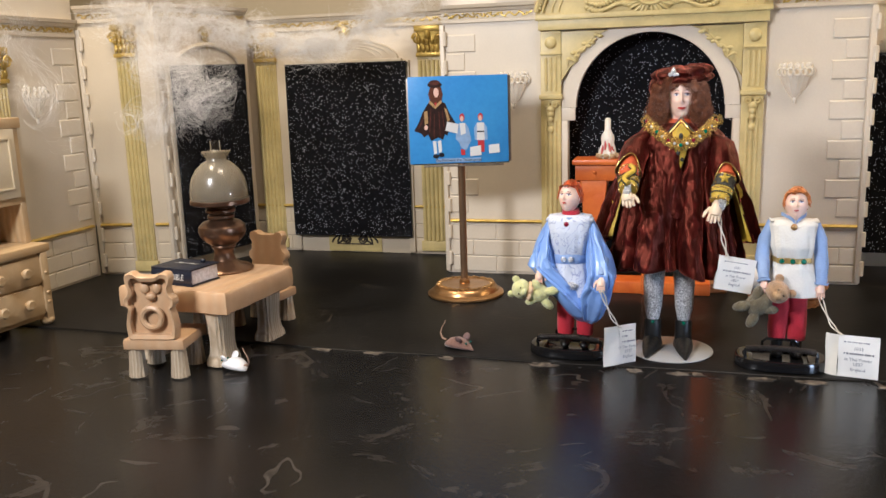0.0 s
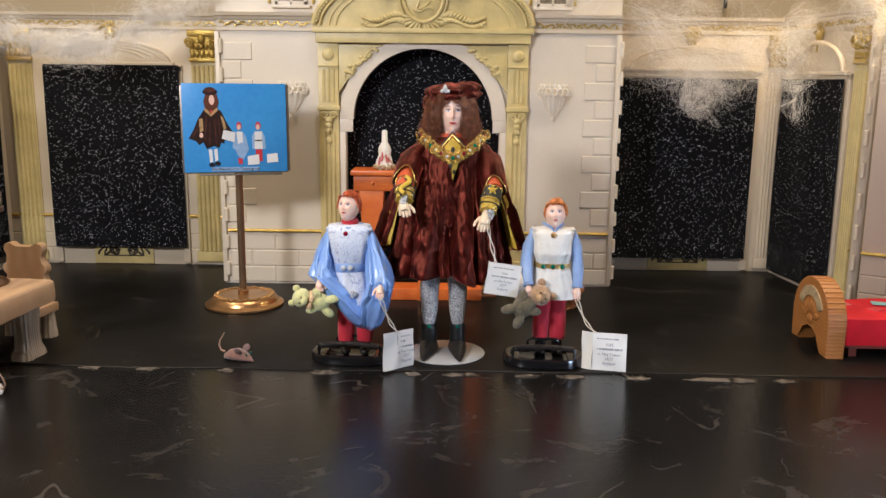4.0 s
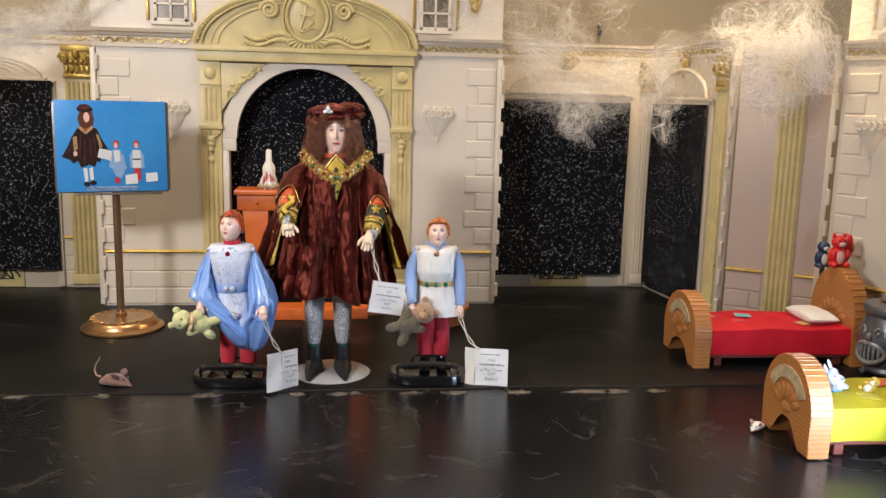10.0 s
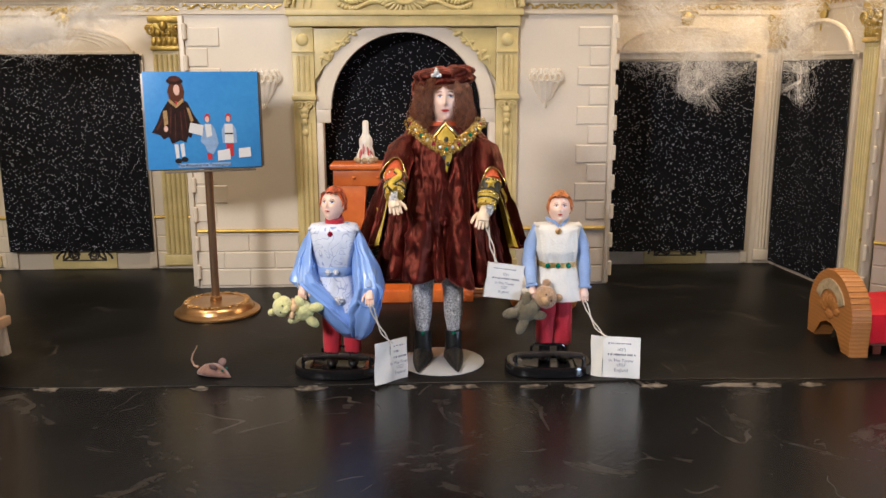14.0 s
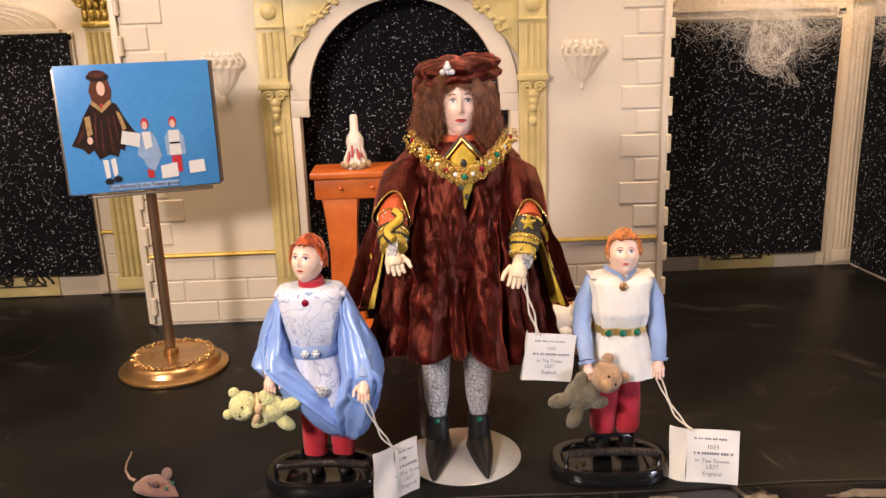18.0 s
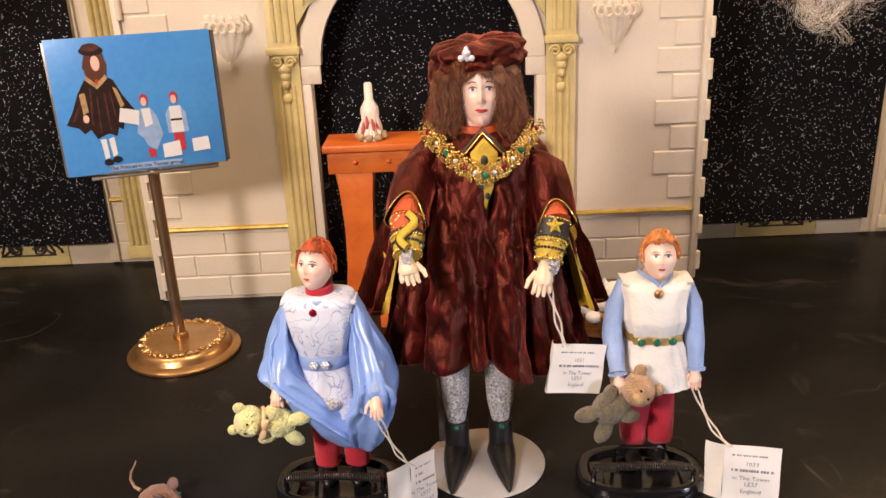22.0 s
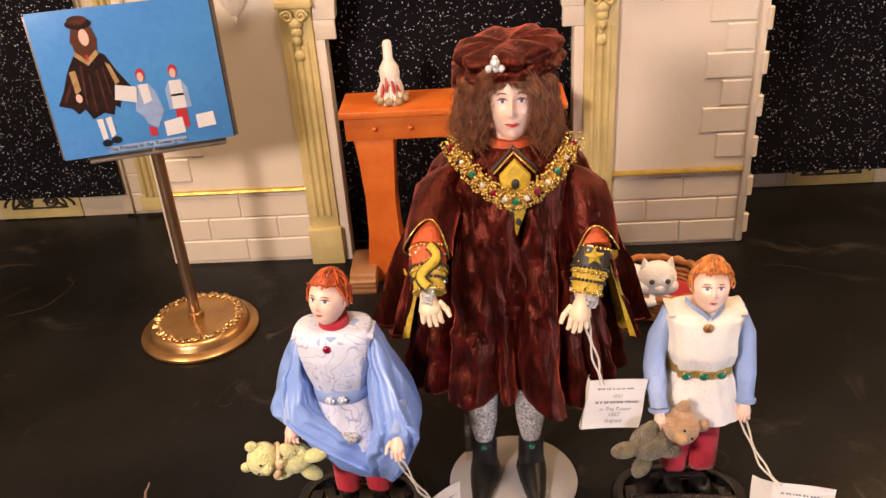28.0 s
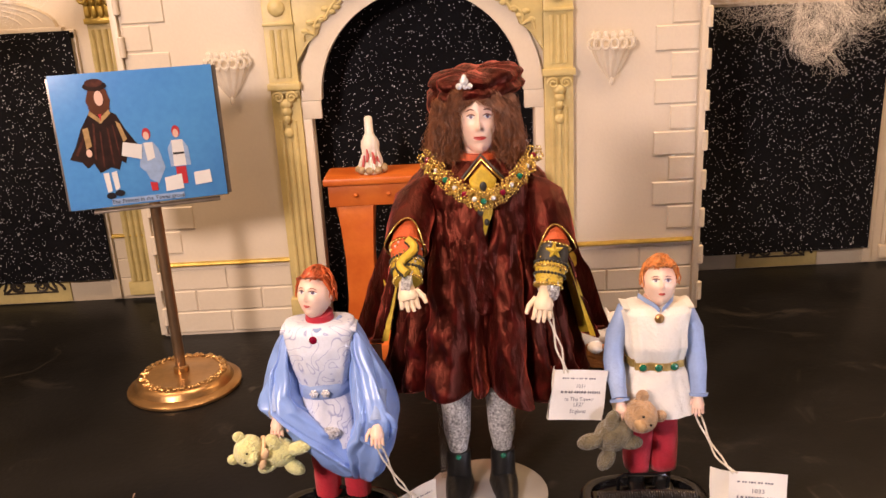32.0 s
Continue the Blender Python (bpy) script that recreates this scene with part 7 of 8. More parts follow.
part("cushion", bm, REDCLOTH, basket, "red cushion")
CATFUR = mat("white_fur", (0.90, 0.89, 0.88), 0.9, var=0.05, scale=200, bump=0.8, bscale=900, sheen=0.5, depth=0.0006)
cat = thing("toy_cat", m=Matrix.Translation((0.0870, 0.7215, 0.0135)) @ Matrix.Diagonal((1.2, 1.1, 1.2, 1)), label="fluffy white toy cat lying in the basket", category="toy cat")
bm = bmesh.new()
ball(bm, (-0.010, 0.003, 0.006), 0.014, 0.010, 0.0085, u=20, v=12)
for dx, dy in ((-0.009, -0.007), (-0.001, -0.009), (0.006, -0.007)):
    ball(bm, (dx, dy, 0.002), 0.0042, 0.005, 0.0032, u=12, v=8)
part("body", bm, CATFUR, cat)
bm = bmesh.new()
ball(bm, (0.003, -0.004, 0.0115), 0.0092, 0.0078, 0.0082, u=22, v=14)
for s in (-1, 1):
    tube(bm, [(0.003 + s * 0.0055, -0.003, 0.0165), (0.003 + s * 0.0064, -0.003, 0.0215)], [0.0026, 0.0004], 8)
    ball(bm, (0.003 + s * 0.0058, -0.007, 0.0080), 0.0040, 0.0034, 0.0036, u=12, v=8)
ball(bm, (0.003, -0.0112, 0.0090), 0.0024, 0.0016, 0.0018, u=10, v=7)
part("head", bm, CATFUR, cat)
for s in (-1, 1):
    bm = bmesh.new()
    ball(bm, (0.003 + s * 0.0036, -0.0110, 0.0128), 0.0014, 0.0008, 0.0013, u=10, v=7)
    part("eye", bm, mat("grey_blue_eye", (0.10, 0.13, 0.15), 0.2), cat)


# ---- mice ----
def mouse(m, s, body, ear, label, tail=True):
    mo = thing("toy_mouse", m=m @ Matrix.Diagonal((s, s, s, 1)), label=label, category="toy mouse")
    bm = bmesh.new()
    rings = []
    for t, r in ((0.0, 0.0008), (0.06, 0.0035), (0.2, 0.0060), (0.4, 0.0072), (0.6, 0.0066), (0.8, 0.0042), (0.93, 0.0018), (1.0, 0.0006)):
        x = -0.0105 + 0.0225 * t
        rings.append([(x, r * 0.9 * math.cos(a), max(0.0002, r * (0.88 + math.sin(a)) * 0.54)) for a in [2 * math.pi * j / 18 for j in range(18)]])
    loft(bm, rings)
    part("body", bm, body, mo)
    for q in (-1, 1):
        bm = bmesh.new()
        ball(bm, (0.0035, q * 0.0045, 0.0072), 0.0028, 0.0011, 0.0028, u=12, v=8, m=Matrix.Rotation(radians(q * -35), 4, "X"))
        part("ear", bm, ear, mo)
        bm = bmesh.new()
        ball(bm, (0.0082, q * 0.0024, 0.0048), 0.0008, u=8, v=6)
        part("eye", bm, mat("teal_bead", (0.02, 0.12, 0.10), 0.15, bump=0), mo)
    if tail:
        bm = bmesh.new()
        tube(bm, [(-0.010, 0, 0.004), (-0.0135, 0.0005, 0.0045), (-0.0155, 0.001, 0.0075), (-0.0150, 0.0018, 0.0110), (-0.0128, 0.0022, 0.0145), (-0.0120, 0.0024, 0.0165)], [0.0008, 0.0007, 0.0006, 0.0005, 0.0004, 0.0003], 6)
        part("tail", bm, mat("tan_tail", (0.34, 0.22, 0.15), 0.6), mo, "thin curled tan tail")
    return mo


MOUSEPINK = mat("dusty_pink_felt", (0.22, 0.115, 0.085), 0.85, var=0.15, scale=200, bump=0.6, bscale=900, sheen=0.3)
mouse(Matrix.Translation((-0.1470, 0.5690, 0.0002)) @ Matrix.Rotation(radians(-22), 4, "Z"), 1.10, MOUSEPINK, mat("grey_pink_felt", (0.16, 0.10, 0.095), 0.8), "dusty pink felt toy mouse with a curled tail")
WHITETOY = mat("white_toy_plastic", (0.80, 0.80, 0.80), 0.35, var=0.05, scale=150, bump=0.1)
mouse(Matrix.Translation((0.2735, 0.464, 0.0)) @ Matrix.Rotation(radians(215), 4, "Z"), 0.62, WHITETOY, mat("pink_toy_plastic", (0.75, 0.5, 0.5), 0.4), "tiny white plastic toy mouse beside the yellow bed", False)
mouse(Matrix.Translation((-0.2905, 0.4985, 0.0)) @ Matrix.Rotation(radians(160), 4, "Z"), 1.1, WHITETOY, WHITETOY, "small white plastic toy mouse beside the table leg", True)

# ---- table, chairs, lamp, book ----
TABLEWOOD = wood("pale_toy_wood", (0.52, 0.33, 0.18), (0.60, 0.40, 0.23), 0.33, 30, "X")
LEGWOOD = wood("ribbed_cream_wood", (0.42, 0.33, 0.22), (0.60, 0.50, 0.36), 0.4, 140, "X")


def table():
    t = thing("table", m=Matrix.Translation((-0.3320, 0.5440, 0)) @ Matrix.Rotation(radians(-6), 4, "Z"), label="pale brown plastic toy table with heavy ribbed trestle legs", category="table")
    bm = bmesh.new()
    n = 10
    edge = []
    for i in range(4 * n):
        q, f = divmod(i, n)
        f /= n
        hx, hy = 0.0460, 0.0445
        x, y = ((-hx + 2 * hx * f, -hy), (hx, -hy + 2 * hy * f), (hx - 2 * hx * f, hy), (-hx, hy - 2 * hy * f))[q]
        edge.append((x + 0.0006 * math.sin(i * 2.1), y + 0.0006 * math.cos(i * 1.7)))
    loft(bm, [[(x * s, y * s, z) for x, y in edge] for z, s in ((0.0385, 0.96), (0.0395, 0.995), (0.0450, 1.0), (0.0530, 0.992), (0.0545, 0.965))])
    part("tabletop", bm, TABLEWOOD, t)
    for sx in (-1, 1):
        for sy in (-1, 1):
            bm = bmesh.new()
            rings = []
            for z, w in ((0.0, 0.0128), (0.004, 0.0122), (0.008, 0.0100), (0.016, 0.0092), (0.028, 0.0098), (0.0388, 0.0112)):
                rings.append([(w * math.copysign(abs(math.cos(a)) ** 0.5, math.cos(a)) * (1 + 0.04 * math.sin(a * 12)), 0.62 * w * math.copysign(abs(math.sin(a)) ** 0.5, math.sin(a)) * (1 + 0.05 * math.sin(a * 12)), z) for a in [2 * math.pi * j / 48 for j in range(48)]])
            loft(bm, rings)
            part("leg", bm, LEGWOOD, t, m=Matrix.Translation((sx * 0.030, sy * 0.030, 0)) @ Matrix.Rotation(radians(90), 4, "Z"))
    for sx in (-1, 1):
        for k in range(2):
            bm = bmesh.new()
            box(bm, -0.0018, 0.0018, -0.0004, 0.0004, -0.0022, 0.0022, 0.0002)
            part("peg_mark", bm, mat("pale_peg", (0.72, 0.6, 0.5), 0.4), t, m=Matrix.Translation((0.003 + 0.014 * k, -0.0449, 0.0455)))
            break
    return t


table()


def bear_chair(m, label):
    c = thing("chair", m=m, label=label, category="chair", group="bear-backed chairs")
    bm = bmesh.new()
    box(bm, -0.0215, 0.0215, -0.020, 0.021, 0.0200, 0.0272, 0.0015)
    part("seat", bm, TABLEWOOD, c)
    for sx in (-1, 1):
        for sy in (-1, 1):
            bm = bmesh.new()
            loft(bm, [[(r * math.cos(a) * (1 + 0.05 * math.sin(a * 9)), r * math.sin(a) * (1 + 0.05 * math.sin(a * 9)), z) for a in [2 * math.pi * j / 36 for j in range(36)]] for z, r in ((0.0, 0.0062), (0.003, 0.0060), (0.012, 0.0053), (0.0202, 0.0048))])
            part("leg", bm, LEGWOOD, c, m=Matrix.Translation((sx * 0.0150, sy * 0.0140, 0)))

    half = ((0.006, 0.0712), (0.010, 0.0735), (0.0145, 0.0728), (0.0158, 0.0685), (0.0140, 0.0635), (0.0148, 0.0585), (0.0174, 0.0558), (0.0174, 0.0515), (0.0150, 0.0490), (0.0162, 0.0440), (0.0174, 0.0370), (0.0168, 0.0300), (0.0155, 0.0272), (0.006, 0.0270))

    def outline(k):
        pts = [*half, *[(-x, z) for x, z in half[::-1]]]
        fine = []
        for n, (a, b) in enumerate(zip(pts, pts[1:] + pts[:1])):
            z0, y0 = pts[n - 1], pts[(n + 2) % len(pts)]
            for q in (0.0, 0.33, 0.67):
                fine.append(tuple(0.5 * (2 * a[c] + (b[c] - z0[c]) * q + (2 * z0[c] - 5 * a[c] + 4 * b[c] - y0[c]) * q * q + (3 * a[c] - z0[c] - 3 * b[c] + y0[c]) * q ** 3) for c in (0, 1)))
        return [(x * k, 0.0500 + (z - 0.0500) * k) for x, z in fine]
    bm = bmesh.new()
    o, i = outline(1.0), outline(0.84)
    y0, y1 = -0.0195, -0.0120
    loft(bm, [[(x, y1, z) for x, z in o], [(x, y0, z) for x, z in o], [(x, y0 - 0.001, z) for x, z in outline(0.96)], [(x, y0, z) for x, z in i], [(x, y0 + 0.005, z) for x, z in i]])
    back = part("backrest", bm, TABLEWOOD, c, "moulded bear-shaped backrest with raised rim")
    bm = bmesh.new()
    tube(bm, [(0.0068 * math.cos(a), -0.0168, 0.0420 + 0.0068 * math.sin(a)) for a in [2 * math.pi * j / 28 for j in range(29)]], 0.0021, 8)
    part("ring", bm, TABLEWOOD, back, "raised ring on the backrest")
    bm = bmesh.new()
    for s in (-1, 1):
        ball(bm, (s * 0.0042, -0.0150, 0.0620), 0.0036, 0.0022, 0.0040, u=12, v=8)
    ball(bm, (0, -0.0155, 0.0565), 0.0038, 0.003, 0.0028, u=12, v=8)
    part("bear_face", bm, TABLEWOOD, back)
    return c


bear_chair(Matrix.Translation((-0.3370, 0.4900, 0)) @ Matrix.Rotation(radians(9), 4, "Z"), "pale wooden toy chair with a bear-shaped back facing the table")
bear_chair(Matrix.Translation((-0.3240, 0.6080, 0)) @ Matrix.Rotation(radians(172), 4, "Z"), "pale wooden toy chair behind the table")

BRASS = mat("dull_bronze_metal", (0.22, 0.13, 0.08), 0.32, metal=0.85, var=0.2, scale=70, bump=0.1)
FROST = mat("frosted_lamp_glass", (0.56, 0.49, 0.36), 0.22, var=0.06, scale=40, bump=0.05, trans=0.75)
lamp = thing("oil_lamp", m=Matrix.Translation((-0.3290, 0.5640, 0.0545)) @ Matrix.Diagonal((0.86, 0.86, 1, 1)), label="bronze toy oil lamp with frosted dome shade on the table", category="lamp")
bm = bmesh.new()
lathe(bm, [(0.0004, 0.0), (0.0245, 0.0), (0.0250, 0.0012), (0.0225, 0.0030), (0.0150, 0.0050), (0.0100, 0.0080), (0.0085, 0.0125), (0.0090, 0.0165), (0.0110, 0.0185), (0.0105, 0.0200)], 36)
part("foot", bm, BRASS, lamp)
bm = bmesh.new()
lathe(bm, [(0.0100, 0.0195), (0.0150, 0.0225), (0.0195, 0.0270), (0.0208, 0.0305), (0.0200, 0.0345), (0.0165, 0.0375), (0.0115, 0.0390), (0.0095, 0.0402)], 36)
part("font", bm, BRASS, lamp, "round bronze oil font")
bm = bmesh.new()
lathe(bm, [(0.0090, 0.0395), (0.0118, 0.0405), (0.0118, 0.0425), (0.0098, 0.0435), (0.0128, 0.0450), (0.0128, 0.0470), (0.0110, 0.0482), (0.0145, 0.0500), (0.0240, 0.0512), (0.0256, 0.0520), (0.0256, 0.0545), (0.0240, 0.0552)], 36)
part("burner_gallery", bm, BRASS, lamp, "stepped bronze burner")
bm = bmesh.new()
lathe(bm, [(0.0240, 0.0540), (0.0250, 0.0570), (0.0248, 0.0630), (0.0228, 0.0710), (0.0185, 0.0775), (0.0125, 0.0822), (0.0090, 0.0838), (0.0085, 0.0855), (0.0105, 0.0880), (0.0125, 0.0905), (0.0120, 0.0908), (0.0098, 0.0880), (0.0078, 0.0855), (0.0084, 0.0830), (0.0120, 0.0812), (0.0180, 0.0765), (0.0222, 0.0705), (0.0241, 0.0630), (0.0235, 0.0545)], 40)
part("shade", bm, FROST, lamp, "frosted glass dome shade with flared rim")
bm = bmesh.new()
lathe(bm, [(0.0046, 0.0560), (0.0048, 0.0860), (0.0046, 0.0985), (0.0042, 0.0985), (0.0044, 0.0860), (0.0042, 0.0560)], 20)
part("chimney", bm, glass("clear_lamp_glass", (0.97, 0.96, 0.93), 0.04), lamp, "clear glass chimney")

COVER = mat("dark_navy_leather", (0.012, 0.016, 0.032), 0.42, var=0.2, scale=100, bump=0.4, bscale=500)
book = thing("book", m=Matrix.Translation((-0.3395, 0.5260, 0.0546)) @ Matrix.Rotation(radians(-12), 4, "Z") @ Matrix.Diagonal((0.76, 0.88, 1.0, 1)), label="small thick navy leather bible with gold lettering on the table", category="book")
bm = bmesh.new()
box(bm, -0.0250, 0.0250, -0.0165, 0.0165, 0.0, 0.0013, 0.0004)
box(bm, -0.0250, 0.0250, -0.0165, 0.0165, 0.0112, 0.0125, 0.0004)
loft(bm, [[(x, -0.0140 - 0.0028 * math.sin(a), 0.00625 - 0.0062 * math.cos(a)) for a in [math.pi * j / 10 for j in range(11)]] for x in (-0.0250, 0.0250)], closed=False)
part("cover", bm, COVER, book)
bm = bmesh.new()
box(bm, -0.0238, 0.0238, -0.0142, 0.0152, 0.0013, 0.0112, 0.0003)
part("pages", bm, mat("white_page_edges", (0.72, 0.72, 0.76), 0.6, var=0.15, scale=600), book, "white page block")
bm = bmesh.new()
text(bm, "HOLY BIBLE", 0.0062, Matrix.Translation((0.0, -0.0172, 0.0062)) @ Matrix.Rotation(radians(90), 4, "X"))
text(bm, "HOLY BIBLE", 0.0050, Matrix.Translation((0.0, 0.002, 0.0127)))
part("lettering", bm, mat("silver_gilt_lettering", (0.80, 0.80, 0.76), 0.4, metal=0.1), book, "pale gilt lettering", smooth=False)
bm = bmesh.new()
ball(bm, (0.012, 0.010, 0.0138), 0.0030, 0.0022, 0.0016, u=12, v=8)
part("ribbon_knot", bm, COVER, book)

# ---- dresser ----
DRESSER = wood("honey_toy_wood", (0.50, 0.34, 0.17), (0.62, 0.45, 0.25), 0.4, 45, "Y")
dr = thing("dresser", m=Matrix.Translation((-0.540, 0.5280, 0)) @ Matrix.Rotation(radians(84), 4, "Z"), label="honey-coloured wooden toy dresser with drawers and upper cabinet", category="dresser")
bm = bmesh.new()
box(bm, -0.056, 0.051, -0.0300, 0.030, 0.006, 0.062, 0.001)
part("body", bm, DRESSER, dr)
bm = bmesh.new()
box(bm, -0.058, 0.0545, -0.0345, 0.032, 0.062, 0.0690, 0.0015)
part("top", bm, DRESSER, dr)
for k, (z0, z1) in enumerate(((0.010, 0.0345), (0.0365, 0.0600))):
    bm = bmesh.new()
    box(bm, -0.0480, 0.0440, -0.0325, -0.0298, z0, z1, 0.0012)
    d = part("drawer", bm, DRESSER, dr)
    for x in (-0.026, 0.0, 0.026):
        bm = bmesh.new()
        lathe(bm, [(0.0022, 0.0), (0.0020, 0.002), (0.0042, 0.0035), (0.0046, 0.0050), (0.0034, 0.0066), (0.0003, 0.0070)], 18)
        part("knob", bm, DRESSER, d, "round wooden knob", m=Matrix.Translation((x, -0.0322, (z0 + z1) / 2)) @ Matrix.Rotation(radians(90), 4, "X"))
for sx in (-1, 1):
    bm = bmesh.new()
    box(bm, -0.0035, 0.0035, -0.0042, 0.0, 0.004, 0.062, 0.0008)
    for z in (0.02, 0.028, 0.045):
        ball(bm, (0, -0.0042, z), 0.0016, 0.0012, 0.0016, u=10, v=7)
    part("corner_post", bm, DRESSER, dr, m=Matrix.Translation((-0.0025 + sx * 0.0500, -0.0298, 0)))
    for sy in (-1, 1):
        bm = bmesh.new()
        ball(bm, (0, 0, 0.0042), 0.0060, 0.0060, 0.0042, u=16, v=10)
        part("bun_foot", bm, DRESSER, dr, m=Matrix.Translation((-0.0025 + sx * 0.0500, sy * 0.026 - 0.003, 0)))
bm = bmesh.new()
for b in ((-0.052, -0.046, -0.018, 0.026, 0.069, 0.172), (0.046, 0.052, -0.018, 0.026, 0.069, 0.172), (-0.052, 0.052, 0.022, 0.026, 0.069, 0.172), (-0.052, 0.052, -0.018, 0.026, 0.102, 0.108), (-0.054, 0.054, -0.020, 0.027, 0.164, 0.1725)):
    box(bm, *b, 0.001)
hutch = part("upper_cabinet", bm, DRESSER, dr)
bm = bmesh.new()
box(bm, -0.0460, 0.0460, -0.0202, -0.0176, 0.108, 0.1640, 0.001)
for b in ((-0.0405, 0.0405, 0.115, 0.157),):
    for a, c, e, f in ((b[0], b[1], b[2], b[2] + 0.0016), (b[0], b[1], b[3] - 0.0016, b[3]), (b[0], b[0] + 0.0016, b[2], b[3]), (b[1] - 0.0016, b[1], b[2], b[3])):
        box(bm, a, c, -0.0214, -0.0200, e, f, 0.0003)
part("cabinet_door", bm, mat("cream_cabinet_door", (0.66, 0.56, 0.38), 0.4, var=0.06), hutch, "cream panelled cabinet door")
jug = thing("toy_mouse", m=Matrix.Translation((-0.541, 0.545, 0.0690)), label="small dark and cream toy figure in the dresser niche", category="toy")
bm = bmesh.new()
ball(bm, (0, 0, 0.008), 0.006, 0.006, 0.008, u=14, v=10)
part("body", bm, mat("cream_toy", (0.6, 0.5, 0.35), 0.4), jug)
bm = bmesh.new()
ball(bm, (0, 0, 0.019), 0.005, 0.005, 0.005, u=14, v=10)
part("head", bm, mat("dark_toy", (0.04, 0.03, 0.03), 0.4), jug)

# ---- beds ----
BEDWOOD = wood("orange_ribbed_wood", (0.36, 0.145, 0.035), (0.47, 0.20, 0.05), 0.42, 110, "Z", 0.12)


def patches(parent, spots, z):
    for k, (x, y, w, h, yaw, col) in enumerate(spots):
        bm = bmesh.new()
        box(bm, -w, w, -h, h, 0, 0.0005, 0.0002)
        part("patch", bm, mat("patch_felt", col, 0.8, var=0.15, scale=300), parent, "sewn square patch", m=Matrix.Translation((x, y, z)) @ Matrix.Rotation(radians(yaw), 4, "Z"))


def toy_bed(m, length, width, blanket, label, spots, pillow, foot_h=0.054):
    """Footboard at x = 0, head at x = length."""
    b = thing("bed", m=m, label=label, category="bed", group="toy beds")

    def board(h, w, name, x, t, crest):
        bm = bmesh.new()
        hw = w / 2
        out = [(-hw, 0.0), (-hw + 0.013, 0.0), (-hw + 0.015, 0.006), (-hw + 0.020, 0.013), (-0.004, 0.017), (0.004, 0.017), (hw - 0.020, 0.013), (hw - 0.015, 0.006), (hw - 0.013, 0.0), (hw, 0.0)]
        out += [(hw * 0.97, 0.008)] + [(hw * 0.99 * math.cos(radians(a)), h * 0.42 + (h * 0.58) * math.sin(radians(a))) for a in range(0, 181, 9)] + [(-hw * 0.97, 0.008)]
        prism(bm, out, -t, 0, bevel=0.0012)
        bd = part(name, bm, BEDWOOD, b, m=Matrix.Translation((x, 0, 0)) @ Matrix.Rotation(radians(-90), 4, "Z"))
        # rim ribs along the curved edge
        bm = bmesh.new()
        for a in range(-4, 185, 8):
            ca, sa = math.cos(radians(a)), math.sin(radians(a))
            pts = [(hw * ca, y, h * 0.42 + h * 0.58 * sa) for y in (-t * 0.98, -t * 0.5, -t * 0.02)]
            tube(bm, pts, 0.0005, 6)
        part("edge_rib", bm, BEDWOOD, bd)
        bm = bmesh.new()
        ri, ro = h * 0.30, h * 0.44
        if crest:
            a = arc(0, h * 0.44, ro, 25, 155, 16)
            c = arc(0, h * 0.44, ri, 155, 25, 16)
            prism(bm, a + c, -t - 0.0010, -t + 0.0005, bevel=0.0003)
            part("name_plate", bm, mat("pale_plate", (0.55, 0.42, 0.24), 0.5, var=0.2, scale=200), bd, "pale curved carved plate")
            bm = bmesh.new()
        for i in range(7):
            a = radians(20 + 140 * i / 6)
            bm = bmesh.new()
            ball(bm, (h * 0.2 * math.cos(a), -t - 0.0002, h * 0.42 + h * 0.17 * math.sin(a)), 0.0032, 0.0012, 0.0055, u=10, v=7, m=Matrix.Rotation(math.pi / 2 - a, 4, "Y"))
            part("carved_leaf", bm, BEDWOOD, bd)
        bm = bmesh.new()
        ball(bm, (0, -t - 0.0002, h * 0.40), 0.0060, 0.0012, 0.0035, u=12, v=8)
        part("carved_boss", bm, BEDWOOD, bd, "carved oval boss")
        return bd
    board(foot_h, width, "footboard", 0.0, 0.0135, True)
    bd = board(foot_h * 1.38, width, "headboard", length, 0.0120, False)
    bm = bmesh.new()
    box(bm, 0.0002, length - 0.012, -width * 0.44, width * 0.44, 0.0070, 0.0100, 0.0006)
    for x in (0.006, length - 0.022):
        box(bm, x, x + 0.006, -width * 0.40, width * 0.40, 0.0, 0.0072, 0.0005)
    part("bed_frame", bm, mat("dark_red_frame", (0.20, 0.05, 0.03), 0.5, var=0.2), b)
    bm = bmesh.new()
    nx, k = 22, 14
    hw = width * 0.47
    rings = []
    for i in range(nx + 1):
        x = 0.0006 + (length - 0.0130) * i / nx
        ring = []
        for j in range(k + 1):
            u = -1 + 2 * j / k
            if abs(u) > 0.72:
                y, z = math.copysign(hw, u), 0.0100 + 0.0185 * (1 - abs(u)) / 0.28
            else:
                y, z = u / 0.72 * hw * 0.97, 0.0300 + 0.0012 * math.sin(x * 90 + u * 4) * 0.5
            ring.append((x, y + 0.0006 * math.sin(x * 160 + u), z))
        ring += [(x, hw * 0.9, 0.0095), (x, -hw * 0.9, 0.0095)]
        rings.append(ring)
    loft(bm, rings)
    bl = part("blanket", bm, blanket, b, "stretched smooth cloth cover", sharp=50)
    patches(bl, spots, 0.0304)
    if pillow:
        bm = bmesh.new()
        rings = []
        for j in range(9):
            v = -1 + 2 * j / 8
            f = (1 - abs(v) ** 3) ** 0.5 if abs(v) < 1 else 0.05
            rings.append([(math.copysign(abs(math.cos(a)) ** 0.55, math.cos(a)) * 0.012, v * 0.0215, 0.0045 + math.copysign(abs(math.sin(a)) ** 0.7, math.sin(a)) * 0.0050 * max(f, 0.12)) for a in [2 * math.pi * q / 24 for q in range(24)]])
        loft(bm, rings)
